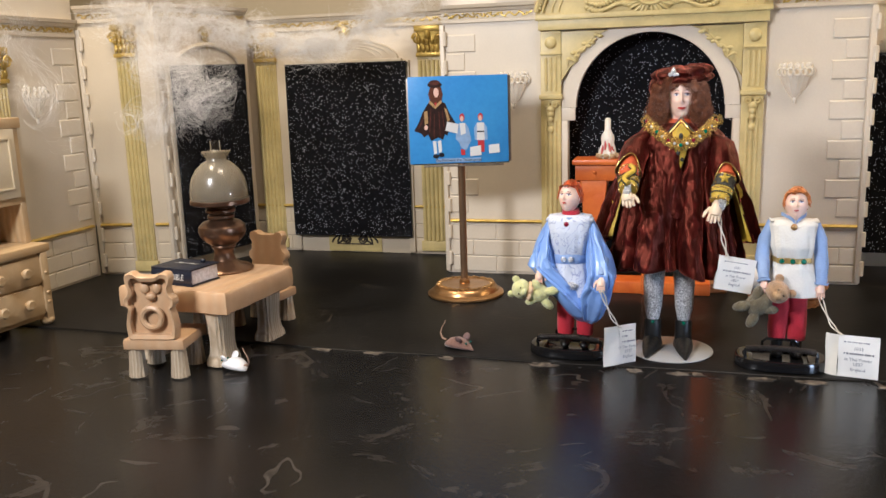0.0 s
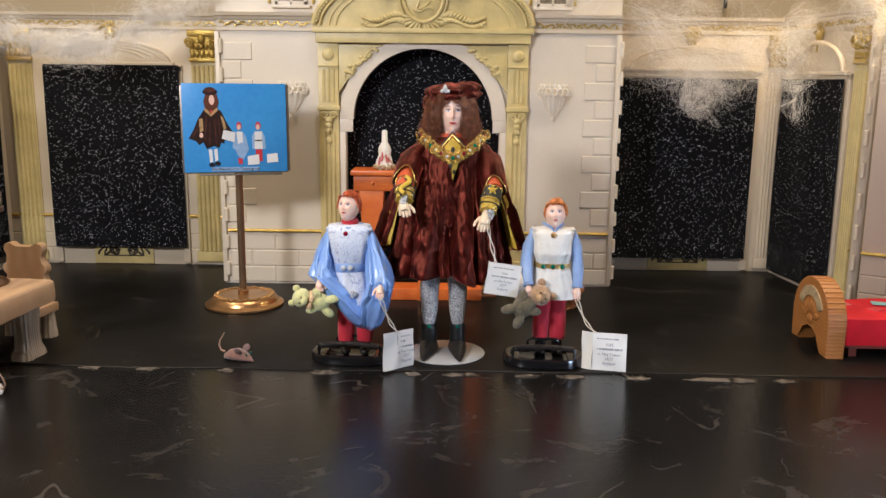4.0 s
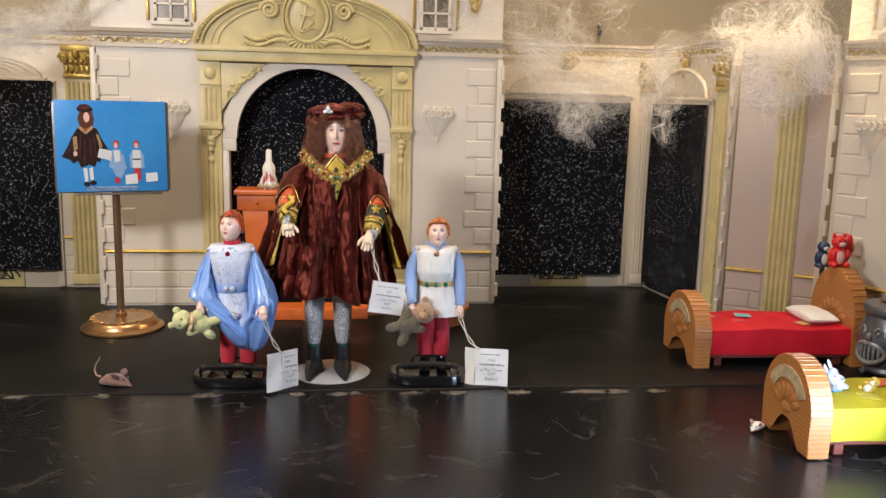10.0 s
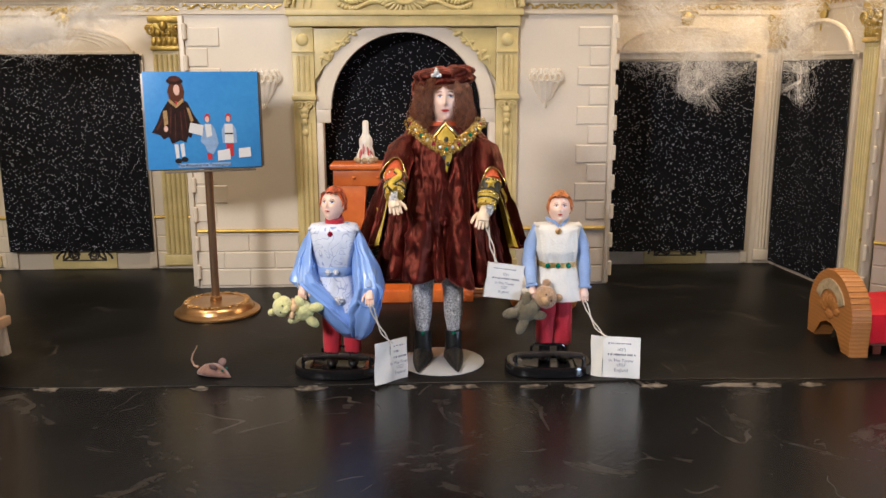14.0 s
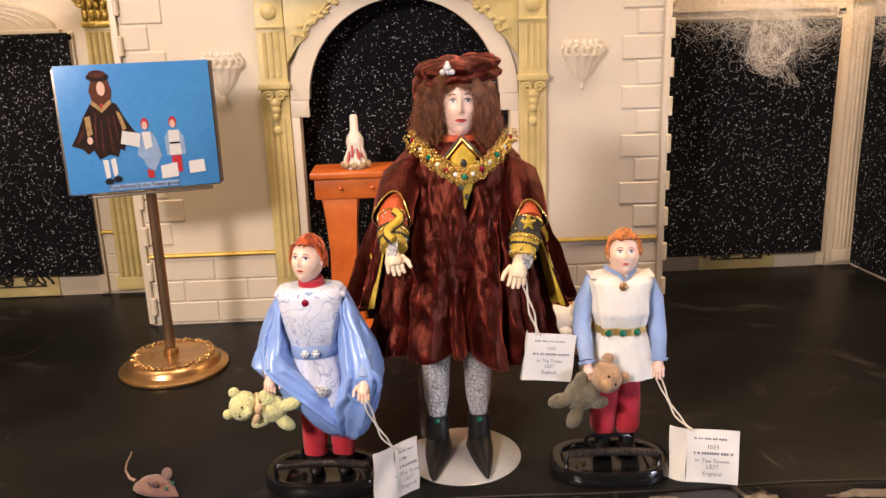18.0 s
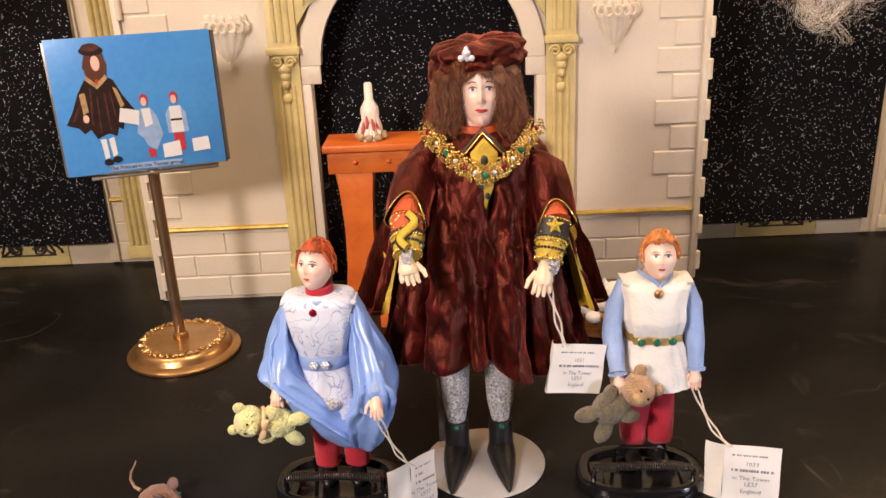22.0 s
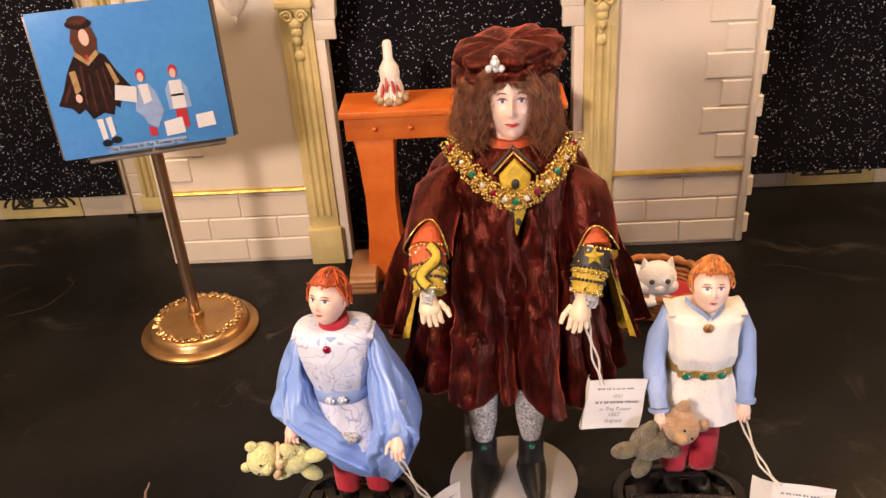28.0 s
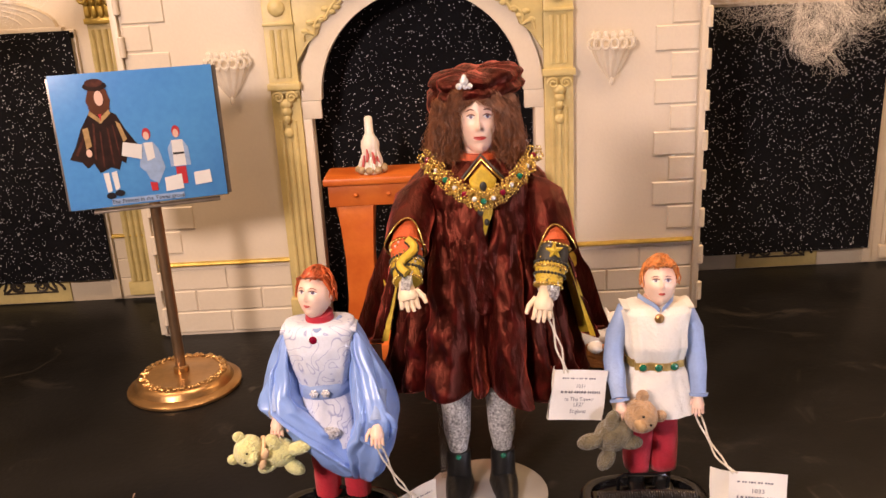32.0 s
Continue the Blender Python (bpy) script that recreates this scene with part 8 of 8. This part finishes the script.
        pl = thing("pillow", bm, mat("white_pillow", (0.82, 0.78, 0.70), 0.7, var=0.04, bump=0.3), m @ Matrix.Translation((length - 0.029, 0, 0.0305)), "small white pillow on the red toy bed", "pillow")
    return b


REDBLANKET = mat("bright_red_cover", (0.62, 0.010, 0.022), 0.6, var=0.1, scale=60, bump=0.25, bscale=700, spec=0.25)
YELLOWBLANKET = mat("bright_yellow_cover", (0.42, 0.38, 0.006), 0.6, var=0.08, scale=60, bump=0.25, bscale=700, spec=0.25)
toy_bed(Matrix.Translation((0.2970, 0.6200, 0)) @ Matrix.Rotation(radians(-1), 4, "Z"), 0.128, 0.067, REDBLANKET, "carved orange wood toy bed with red cover, white pillow", ((0.014, 0.012, 0.006, 0.005, 12, (0.6, 0.25, 0.2)), (0.046, 0.014, 0.0065, 0.005, -15, (0.25, 0.5, 0.5)), (0.086, -0.012, 0.0060, 0.0055, 20, (0.6, 0.32, 0.12)), (0.034, -0.004, 0.005, 0.0045, 30, (0.55, 0.05, 0.06))), True)
toy_bed(Matrix.Translation((0.2940, 0.4450, 0)) @ Matrix.Rotation(radians(-1), 4, "Z"), 0.128, 0.058, YELLOWBLANKET, "carved orange wood toy bed with bright yellow cover", ((0.058, 0.016, 0.0075, 0.0055, 8, (0.55, 0.12, 0.05)), (0.016, 0.004, 0.0065, 0.0045, 20, (0.2, 0.55, 0.6)), (0.034, -0.008, 0.0060, 0.0050, -20, (0.5, 0.45, 0.05))), False)


def little_animal(name, m, body, belly, label, tail=None, ears="round", s=1.0):
    a = thing(name, m=m @ Matrix.Diagonal((s, s, s, 1)), label=label, category="toy animal")
    bm = bmesh.new()
    ball(bm, (0, 0, 0.0085), 0.0072, 0.0066, 0.0090, u=18, v=12)
    for q in (-1, 1):
        ball(bm, (q * 0.0055, -0.0035, 0.0025), 0.0032, 0.0050, 0.0026, u=12, v=8)
        ball(bm, (q * 0.0062, -0.0035, 0.0105), 0.0022, 0.0030, 0.0042, u=10, v=8)
    part("body", bm, body, a)
    bm = bmesh.new()
    ball(bm, (0, -0.0035, 0.0085), 0.0045, 0.0040, 0.0062, u=14, v=10)
    part("belly", bm, belly, a)
    bm = bmesh.new()
    ball(bm, (0, -0.001, 0.0205), 0.0060, 0.0056, 0.0056, u=16, v=12)
    for q in (-1, 1):
        if ears == "long":
            ball(bm, (q * 0.003, 0.001, 0.0285), 0.0018, 0.0014, 0.0060, u=10, v=8)
        elif ears == "round":
            ball(bm, (q * 0.0042, 0.0, 0.0258), 0.0019, 0.0012, 0.0021, u=10, v=8)
    part("head", bm, body, a)
    bm = bmesh.new()
    ball(bm, (0, -0.0058, 0.0192), 0.0030, 0.0022, 0.0022, u=10, v=8)
    part("muzzle", bm, belly, a)
    for q in (-1, 1):
        bm = bmesh.new()
        ball(bm, (q * 0.0026, -0.0058, 0.0222), 0.0007, u=8, v=6)
        part("eye", bm, BLACKGLOSS, a)
    if tail:
        bm = bmesh.new()
        tube(bm, [(0.003, 0.005, 0.003), (0.010, 0.008, 0.006), (0.0125, 0.008, 0.014), (0.0110, 0.007, 0.021), (0.0135, 0.007, 0.0255)], [0.0030, 0.0050, 0.0062, 0.0056, 0.0025], 14)
        part("tail", bm, body, a, "bushy curled tail")
    return a


REDTOY = mat("red_vinyl_toy", (0.66, 0.022, 0.015), 0.35, var=0.08, scale=120, bump=0.1)
little_animal("toy_squirrel", Matrix.Translation((0.4160, 0.6230, 0.0742)), REDTOY, mat("pale_pink_toy", (0.72, 0.42, 0.36), 0.4), "red vinyl toy squirrel sitting on the bed headboard", True)
little_animal("toy_penguin", Matrix.Translation((0.4145, 0.6420, 0.0700)), mat("navy_toy", (0.03, 0.05, 0.11), 0.35), mat("cream_toy_belly", (0.66, 0.62, 0.5), 0.4), "dark blue and cream toy penguin on the bed headboard", False, "none", 0.86)
little_animal("toy_rabbit", Matrix.Translation((0.3170, 0.4520, 0.0285)) @ Matrix.Rotation(radians(25), 4, "Z") @ Matrix.Rotation(radians(-32), 4, "Y"), mat("blue_white_toy", (0.62, 0.66, 0.74), 0.4, col2=(0.30, 0.30, 0.34), scale=120), WHITETOY, "white and grey toy rabbit lying on the yellow bed", False, "long", 0.72)
little_animal("toy_duck", Matrix.Translation((0.3345, 0.4500, 0.0285)) @ Matrix.Rotation(radians(-60), 4, "Z") @ Matrix.Rotation(radians(35), 4, "Y"), mat("yellow_toy", (0.62, 0.48, 0.08), 0.4), WHITETOY, "tiny yellow and white toy on the yellow bed", False, "none", 0.5)

# ---- stove ----
IRON = mat("grey_cast_metal", (0.15, 0.153, 0.157), 0.34, metal=0.35, var=0.25, scale=60, bump=0.2, bscale=200)
IRONLIGHT = mat("worn_grey_metal", (0.38, 0.38, 0.37), 0.35, metal=0.4, var=0.3, scale=120)
stove = thing("stove", m=Matrix.Translation((0.4290, 0.5620, 0)) @ Matrix.Rotation(radians(-74), 4, "Z") @ Matrix.Diagonal((0.88, 0.88, 0.96, 1)), label="grey pot-bellied toy stove with barred mouth beside the beds", category="stove")
bm = bmesh.new()
lathe(bm, [(0.0005, 0.004), (0.0185, 0.004), (0.0200, 0.006), (0.0190, 0.009), (0.0240, 0.016), (0.0272, 0.026), (0.0270, 0.034), (0.0245, 0.043), (0.0215, 0.0495), (0.0225, 0.0515), (0.0245, 0.0530), (0.0250, 0.0560), (0.0238, 0.0590), (0.0160, 0.0605), (0.0004, 0.0610)], 48)
part("body", bm, IRON, stove)
for k in range(4):
    a = radians(45 + 90 * k)
    bm = bmesh.new()
    tube(bm, [(0.014 * math.cos(a), 0.014 * math.sin(a), 0.006), (0.019 * math.cos(a), 0.019 * math.sin(a), 0.003), (0.0215 * math.cos(a), 0.0215 * math.sin(a), 0.0012)], [0.003, 0.0026, 0.0024], 8)
    part("leg", bm, IRON, stove)
bm = bmesh.new()
pts = [(0.0135 * math.cos(a), -0.0262, 0.0220 + 0.0078 * math.sin(a)) for a in [2 * math.pi * j / 36 for j in range(37)]]
tube(bm, [(x, -0.0282 + 0.0040 * (x / 0.0135) ** 2 * 1.2, z) for x, _, z in pts], 0.0019, 8)
mouth = part("mouth_frame", bm, IRONLIGHT, stove, "worn raised mouth frame")
for j in range(6):
    bm = bmesh.new()
    x = -0.0100 + 0.0040 * j
    h = 0.0072 * math.sqrt(max(0.1, 1 - (x / 0.0135) ** 2))
    tube(bm, [(x, -0.0278 + 22 * x * x, 0.0220 - h), (x, -0.0285 + 22 * x * x, 0.0220), (x, -0.0278 + 22 * x * x, 0.0220 + h)], 0.0011, 8)
    part("bar", bm, IRONLIGHT, mouth)
bm = bmesh.new()
for q in (-1, 1):
    tube(bm, [(q * (0.0045 + 0.0010 * j), -0.0265 + 0.0004 * j, 0.0395 + 0.0030 * math.sin(j * 0.6)) for j in range(8)], 0.0010, 8)
    ball(bm, (q * 0.0068, -0.0255, 0.0375), 0.0020, 0.0014, 0.0022, u=10, v=8)
ball(bm, (0, -0.0275, 0.0345), 0.0030, 0.0026, 0.0034, u=12, v=8)
part("stove_face", bm, IRONLIGHT, stove)
cs = thing("candlestick", m=Matrix.Translation((0.4275, 0.5620, 0.0586)), label="small brass chamberstick with white candle on the stove", category="candlestick")
bm = bmesh.new()
lathe(bm, [(0.0004, 0.0), (0.0088, 0.0), (0.0096, 0.0012), (0.0080, 0.0014), (0.0030, 0.0016), (0.0024, 0.0040), (0.0040, 0.0058), (0.0042, 0.0072), (0.0030, 0.0074)], 24)
part("dish", bm, BRASS, cs)
bm = bmesh.new()
tube(bm, [(0.0090, 0, 0.0010), (0.0125, 0, 0.0022), (0.0138, 0, 0.0045), (0.0118, 0, 0.0055), (0.0100, 0, 0.0035)], 0.0008, 7)
part("handle", bm, BRASS, cs, "curled brass handle")
bm = bmesh.new()
lathe(bm, [(0.0030, 0.0070), (0.0030, 0.0165), (0.0022, 0.0175), (0.0004, 0.0178)], 16)
part("candle", bm, WAX, cs)
bm = bmesh.new()
lathe(bm, [(0.0008, 0.0175), (0.0026, 0.0200), (0.0024, 0.0225), (0.0012, 0.0260), (0.0002, 0.0285)], 14)
part("plastic_flame", bm, mat("yellow_plastic_flame", (0.72, 0.58, 0.05), 0.35, var=0.05), cs, "yellow plastic flame")

# ---- wall sconces ----


def sconce(m):
    s = thing("wall_sconce", m=m, label="clear plastic shell-shaped wall sconce on the toy palace", category="sconce", group="wall sconces")
    bm = bmesh.new()
    rings = []
    for z, r in ((-0.020, 0.0016), (-0.016, 0.0050), (-0.010, 0.0085), (-0.003, 0.0115), (0.001, 0.0125)):
        rings.append([(r * math.cos(a) * (1 + 0.05 * math.cos(a * 12)), -abs(r * 0.75 * math.sin(a)) * (1 + 0.05 * math.cos(a * 12)), z) for a in [math.pi + math.pi * j / 36 for j in range(37)]])
    loft(bm, rings, closed=False)
    part("bowl", bm, CLEARISH, s)
    bm = bmesh.new()
    for i in range(7):
        a = math.pi + math.pi * (i + 0.5) / 7
        pts = [(0.0125 * math.cos(a) + 0.0026 * math.cos(q), -0.0098 * abs(math.sin(a)) - 0.001, 0.0028 + 0.0032 * math.sin(q)) for q in [2 * math.pi * j / 12 for j in range(13)]]
        tube(bm, pts, 0.0011, 6)
        ball(bm, (0.0118 * math.cos(a), -0.0088 * abs(math.sin(a)), 0.0078), 0.0022, 0.0016, 0.0030, u=8, v=6)
    part("shell_rim", bm, CLEARISH, s, "beaded clear rim")
    bm = bmesh.new()
    ball(bm, (0, -0.002, -0.0215), 0.0015, 0.0015, 0.0028, u=10, v=8)
    part("finial", bm, CLEARISH, s)
    return s


CLEARISH = mat("milky_clear_plastic", (0.85, 0.80, 0.70), 0.10, var=0.04, scale=150, bump=0.1, alpha=0.48)
first = sconce(Matrix.Translation((0.1015, TY - 0.0005, 0.1860)))
copy_thing(first, Matrix.Translation((-0.1465, TY - 0.0005, 0.1860)))
copy_thing(first, RGATE.matrix_world @ Matrix.Translation((0.031, -0.0005, 0.1860)))
copy_thing(first, LGATE.matrix_world @ Matrix.Translation((LGL - 0.062, -0.0005, 0.1860)))
bm = bmesh.new()
tube(bm, [(0.335, 1.060, 0.300), (0.335, 1.054, 0.300), (0.335, 1.050, 0.294), (0.335, 1.052, 0.288)], 0.0022, 8)
thing("wall_hook", bm, IRON, label="small dark hook on the beige room wall", category="hook")

# ---- led panel lamp ----
LEDGLOW = glow("cold_white_diffuser", (0.78, 0.89, 1.0), 28)
panel = thing("led_panel_lamp", m=Matrix.Translation((0.2962, 0.334, 0.004)) @ Matrix.Rotation(radians(-119), 4, "Z") @ Matrix.Rotation(radians(-13), 4, "X"), label="bright cold-white led panel lamp in black frame", category="lamp")
bm = bmesh.new()
box(bm, -0.060, 0.010, -0.0012, 0.0, 0.004, 0.108, 0.0006)
part("diffuser", bm, LEDGLOW, panel, "glowing white diffuser")
bm = bmesh.new()
for b in ((-0.0635, -0.060, 0.0, 0.1115), (0.010, 0.0135, 0.0, 0.1115), (-0.060, 0.010, 0.0, 0.004), (-0.060, 0.010, 0.108, 0.1115)):
    box(bm, b[0], b[1], -0.0016, 0.010, b[2], b[3], 0.0006)
box(bm, -0.0625, 0.0125, 0.0004, 0.0095, 0.001, 0.1105, 0.0008)
part("housing", bm, BLACKGLOSS, panel, "black plastic housing")
bm = bmesh.new()
box(bm, -0.002, 0.017, -0.006, 0.012, 0.034, 0.052, 0.002)
box(bm, 0.004, 0.017, -0.005, 0.012, 0.0, 0.034, 0.002)
part("clamp", bm, mat("matt_black_plastic", (0.01, 0.01, 0.011), 0.6, spec=0.2), panel, "black clamp over the panel's edge")
bm = bmesh.new()
box(bm, -0.002, 0.006, 0.010, 0.016, 0.02, 0.104, 0.001)
tube(bm, [(0.0, 0.010, 0.060), (0.0, 0.030, 0.028), (0.0, 0.046, 0.002)], 0.003, 8)
part("prop", bm, BLACKGLOSS, panel, "black prop leg")

# ---- wisps of white fibre draped like smoke ----
FIBRE = mat("white_polyester_fibre", (0.93, 0.90, 0.85), 0.7, var=0.03, scale=30, bump=0)


def fluff(spine, n, seed, label, steps=14, length=0.045, r=0.00004, curl=0.4):
    """Thin curling fibres round a spine of (x, y, z, radius)."""
    rs = np.random.RandomState(seed)
    S = np.array(spine, float)
    seg = np.linalg.norm(np.diff(S[:, :3], axis=0), axis=1)
    w = seg * (S[1:, 3] + S[:-1, 3])
    # fibres run together in locks
    g = max(8, n // 14)
    lock = rs.randint(0, g, size=n)
    k = rs.choice(len(seg), size=g, p=w / w.sum())
    t = rs.rand(g)[:, None]
    base = S[k] * (1 - t) + S[k + 1] * t
    d = rs.normal(size=(g, 3))
    d /= np.linalg.norm(d, axis=1)[:, None]
    p = base[:, :3] + d * (rs.rand(g)[:, None] ** 0.55) * base[:, 3:4] * np.array([1, 0.55, 1])
    tang = S[k + 1, :3] - S[k, :3]
    tang /= np.linalg.norm(tang, axis=1)[:, None] + 1e-9
    heading = tang * rs.choice([-1, 1], size=(g, 1)) * 0.7 + rs.normal(size=(g, 3)) * 0.6
    heading /= np.linalg.norm(heading, axis=1)[:, None]
    turn = rs.normal(size=(g, 3)) * 0.35 * curl
    base, p, heading, turn = base[lock], p[lock], heading[lock], turn[lock]
    p = p + rs.normal(size=(n, 3)) * base[:, 3:4] * 0.16
    heading = heading + rs.normal(size=(n, 3)) * 0.16
    turn = turn + rs.normal(size=(n, 3)) * 0.14 * curl
    f = rs.normal(size=(4, 3)) * 70
    ph = rs.rand(4, 3) * 6.3
    pts = [p]
    h = length / steps * (0.5 + rs.rand(n)[:, None])
    for i in range(steps):
        field = sum(np.sin(p @ np.diag(f[j]) + ph[j])[:, [1, 2, 0]] for j in range(4))
        heading = heading + 0.13 * field * curl + 0.22 * np.cross(turn, heading)
        pull = base[:, :3] - p
        dist = np.linalg.norm(pull, axis=1)[:, None]
        heading = heading + 0.34 * pull / (dist + 1e-6) * np.clip(dist / base[:, 3:4] - 0.85, 0, 2)
        heading[:, 1] *= 0.85
        heading /= np.linalg.norm(heading, axis=1)[:, None] + 1e-9
        p = p + heading * h
        pts.append(p)
    P = np.stack(pts, 1)                          # n, steps + 1, 3
    T = np.gradient(P, axis=1)
    T /= np.linalg.norm(T, axis=2)[:, :, None] + 1e-9
    U = np.cross(T, np.array([0.3, 0.8, 0.52]))
    U /= np.linalg.norm(U, axis=2)[:, :, None] + 1e-9
    V = np.cross(T, U)
    rad = r * (0.6 + 0.9 * rs.rand(n))[:, None, None]
    rings = [P + rad * (U * math.cos(a) + V * math.sin(a)) for a in (0, 2 * math.pi / 3, 4 * math.pi / 3)]
    verts = np.stack(rings, 2).reshape(-1, 3)     # n, steps + 1, 3 corners
    m = steps + 1
    i0 = (np.arange(n)[:, None, None] * m + np.arange(steps)[None, :, None]) * 3 + np.arange(3)[None, None, :]
    j0 = (np.arange(n)[:, None, None] * m + np.arange(steps)[None, :, None]) * 3 + ((np.arange(3) + 1) % 3)[None, None, :]
    quads = np.stack([i0, j0, j0 + 3, i0 + 3], -1).reshape(-1, 4)
    me = bpy.data.meshes.new("fibre_wisp")
    me.vertices.add(len(verts))
    me.vertices.foreach_set("co", verts.astype(np.float32).ravel())
    me.loops.add(quads.size)
    me.loops.foreach_set("vertex_index", quads.astype(np.int32).ravel())
    me.polygons.add(len(quads))
    me.polygons.foreach_set("loop_start", np.arange(0, quads.size, 4, dtype=np.int32))
    me.update(calc_edges=True)
    me.validate()
    me.materials.append(FIBRE)
    ob = new("fibre_wisp", me)
    return tagged(ob, label, "fibre", "fibre wisps", "stuff")


fluff(((0.165, 0.840, 0.275, 0.022), (0.200, 0.835, 0.245, 0.026), (0.235, 0.830, 0.225, 0.026), (0.275, 0.825, 0.222, 0.022), (0.318, 0.810, 0.235, 0.022), (0.340, 0.790, 0.262, 0.018)), 1900, 1, "thin white fibre draped like smoke over the toy palace bay", length=0.06)
fluff(((0.235, 0.835, 0.212, 0.014), (0.250, 0.832, 0.192, 0.012), (0.256, 0.832, 0.176, 0.008)), 420, 2, "wisp of white fibre hanging over the black cloth", length=0.035)
fluff(((0.318, 0.795, 0.222, 0.012), (0.328, 0.790, 0.196, 0.011), (0.322, 0.790, 0.180, 0.007)), 190, 9, "small wisp of white fibre hanging over the doorway", length=0.035)
fluff(((0.345, 0.690, 0.262, 0.012), (0.356, 0.682, 0.236, 0.020), (0.380, 0.664, 0.214, 0.020), (0.412, 0.640, 0.228, 0.022), (0.372, 0.672, 0.250, 0.022), (0.350, 0.686, 0.268, 0.010)), 1500, 3, "thick ball of white fibre caught on the palace cornice", length=0.060, r=0.00005, curl=1.0)
fluff(((0.425, 0.620, 0.285, 0.028), (0.455, 0.590, 0.262, 0.030), (0.478, 0.560, 0.232, 0.028), (0.500, 0.530, 0.212, 0.024), (0.480, 0.545, 0.196, 0.016), (0.520, 0.510, 0.250, 0.030)), 2600, 4, "white fibre draped like smoke over the arched gatehouse", length=0.06)
fluff(((0.130, 0.780, 0.300, 0.030), (0.175, 0.800, 0.305, 0.032), (0.250, 0.830, 0.300, 0.020)), 420, 5, "faint white fibre along the top of the palace", length=0.06)
fluff(((-0.505, 0.700, 0.262, 0.0088), (-0.440, 0.740, 0.250, 0.0066), (-0.395, 0.765, 0.234, 0.0055), (-0.345, 0.780, 0.226, 0.0050), (-0.295, 0.785, 0.238, 0.0050), (-0.250, 0.788, 0.258, 0.0060), (-0.215, 0.790, 0.278, 0.0072)), 2600, 6, "swag of white fibre strung across the palace wall", length=0.07, curl=0.3)
fluff(((-0.430, 0.700, 0.242, 0.0156), (-0.452, 0.690, 0.225, 0.0156), (-0.418, 0.690, 0.205, 0.0156), (-0.400, 0.680, 0.185, 0.0120), (-0.440, 0.670, 0.168, 0.0084), (-0.470, 0.665, 0.155, 0.0048), (-0.478, 0.665, 0.172, 0.0030)), 1400, 7, "white fibre rising like smoke above the oil lamp", length=0.06)
fluff(((-0.555, 0.640, 0.285, 0.026), (-0.560, 0.640, 0.240, 0.022), (-0.548, 0.645, 0.200, 0.014), (-0.552, 0.640, 0.160, 0.012)), 260, 8, "thin white fibre hanging down the palace gatehouse", length=0.06, curl=0.4)

# ---- bricks of the palace walls ----
brick_mesh = {}
for w, x, z, wd, h, material in BRICKS:
    key = (round(wd, 4), round(h, 4), material.name)
    if key not in brick_mesh:
        bm = bmesh.new()
        g, c, d = 0.0003, 0.0008, 0.0009
        o = [(g, -0.0, g), (wd - g, -0.0, g), (wd - g, -0.0, h - g), (g, -0.0, h - g)]
        i = [(g + c, -d, g + c), (wd - g - c, -d, g + c), (wd - g - c, -d, h - g - c), (g + c, -d, h - g - c)]
        loft(bm, [o, i])
        brick_mesh[key] = finish("brick", bm, material, smooth=False)
    shared("brick", brick_mesh[key], w, Matrix.Translation((x, 0, z)))
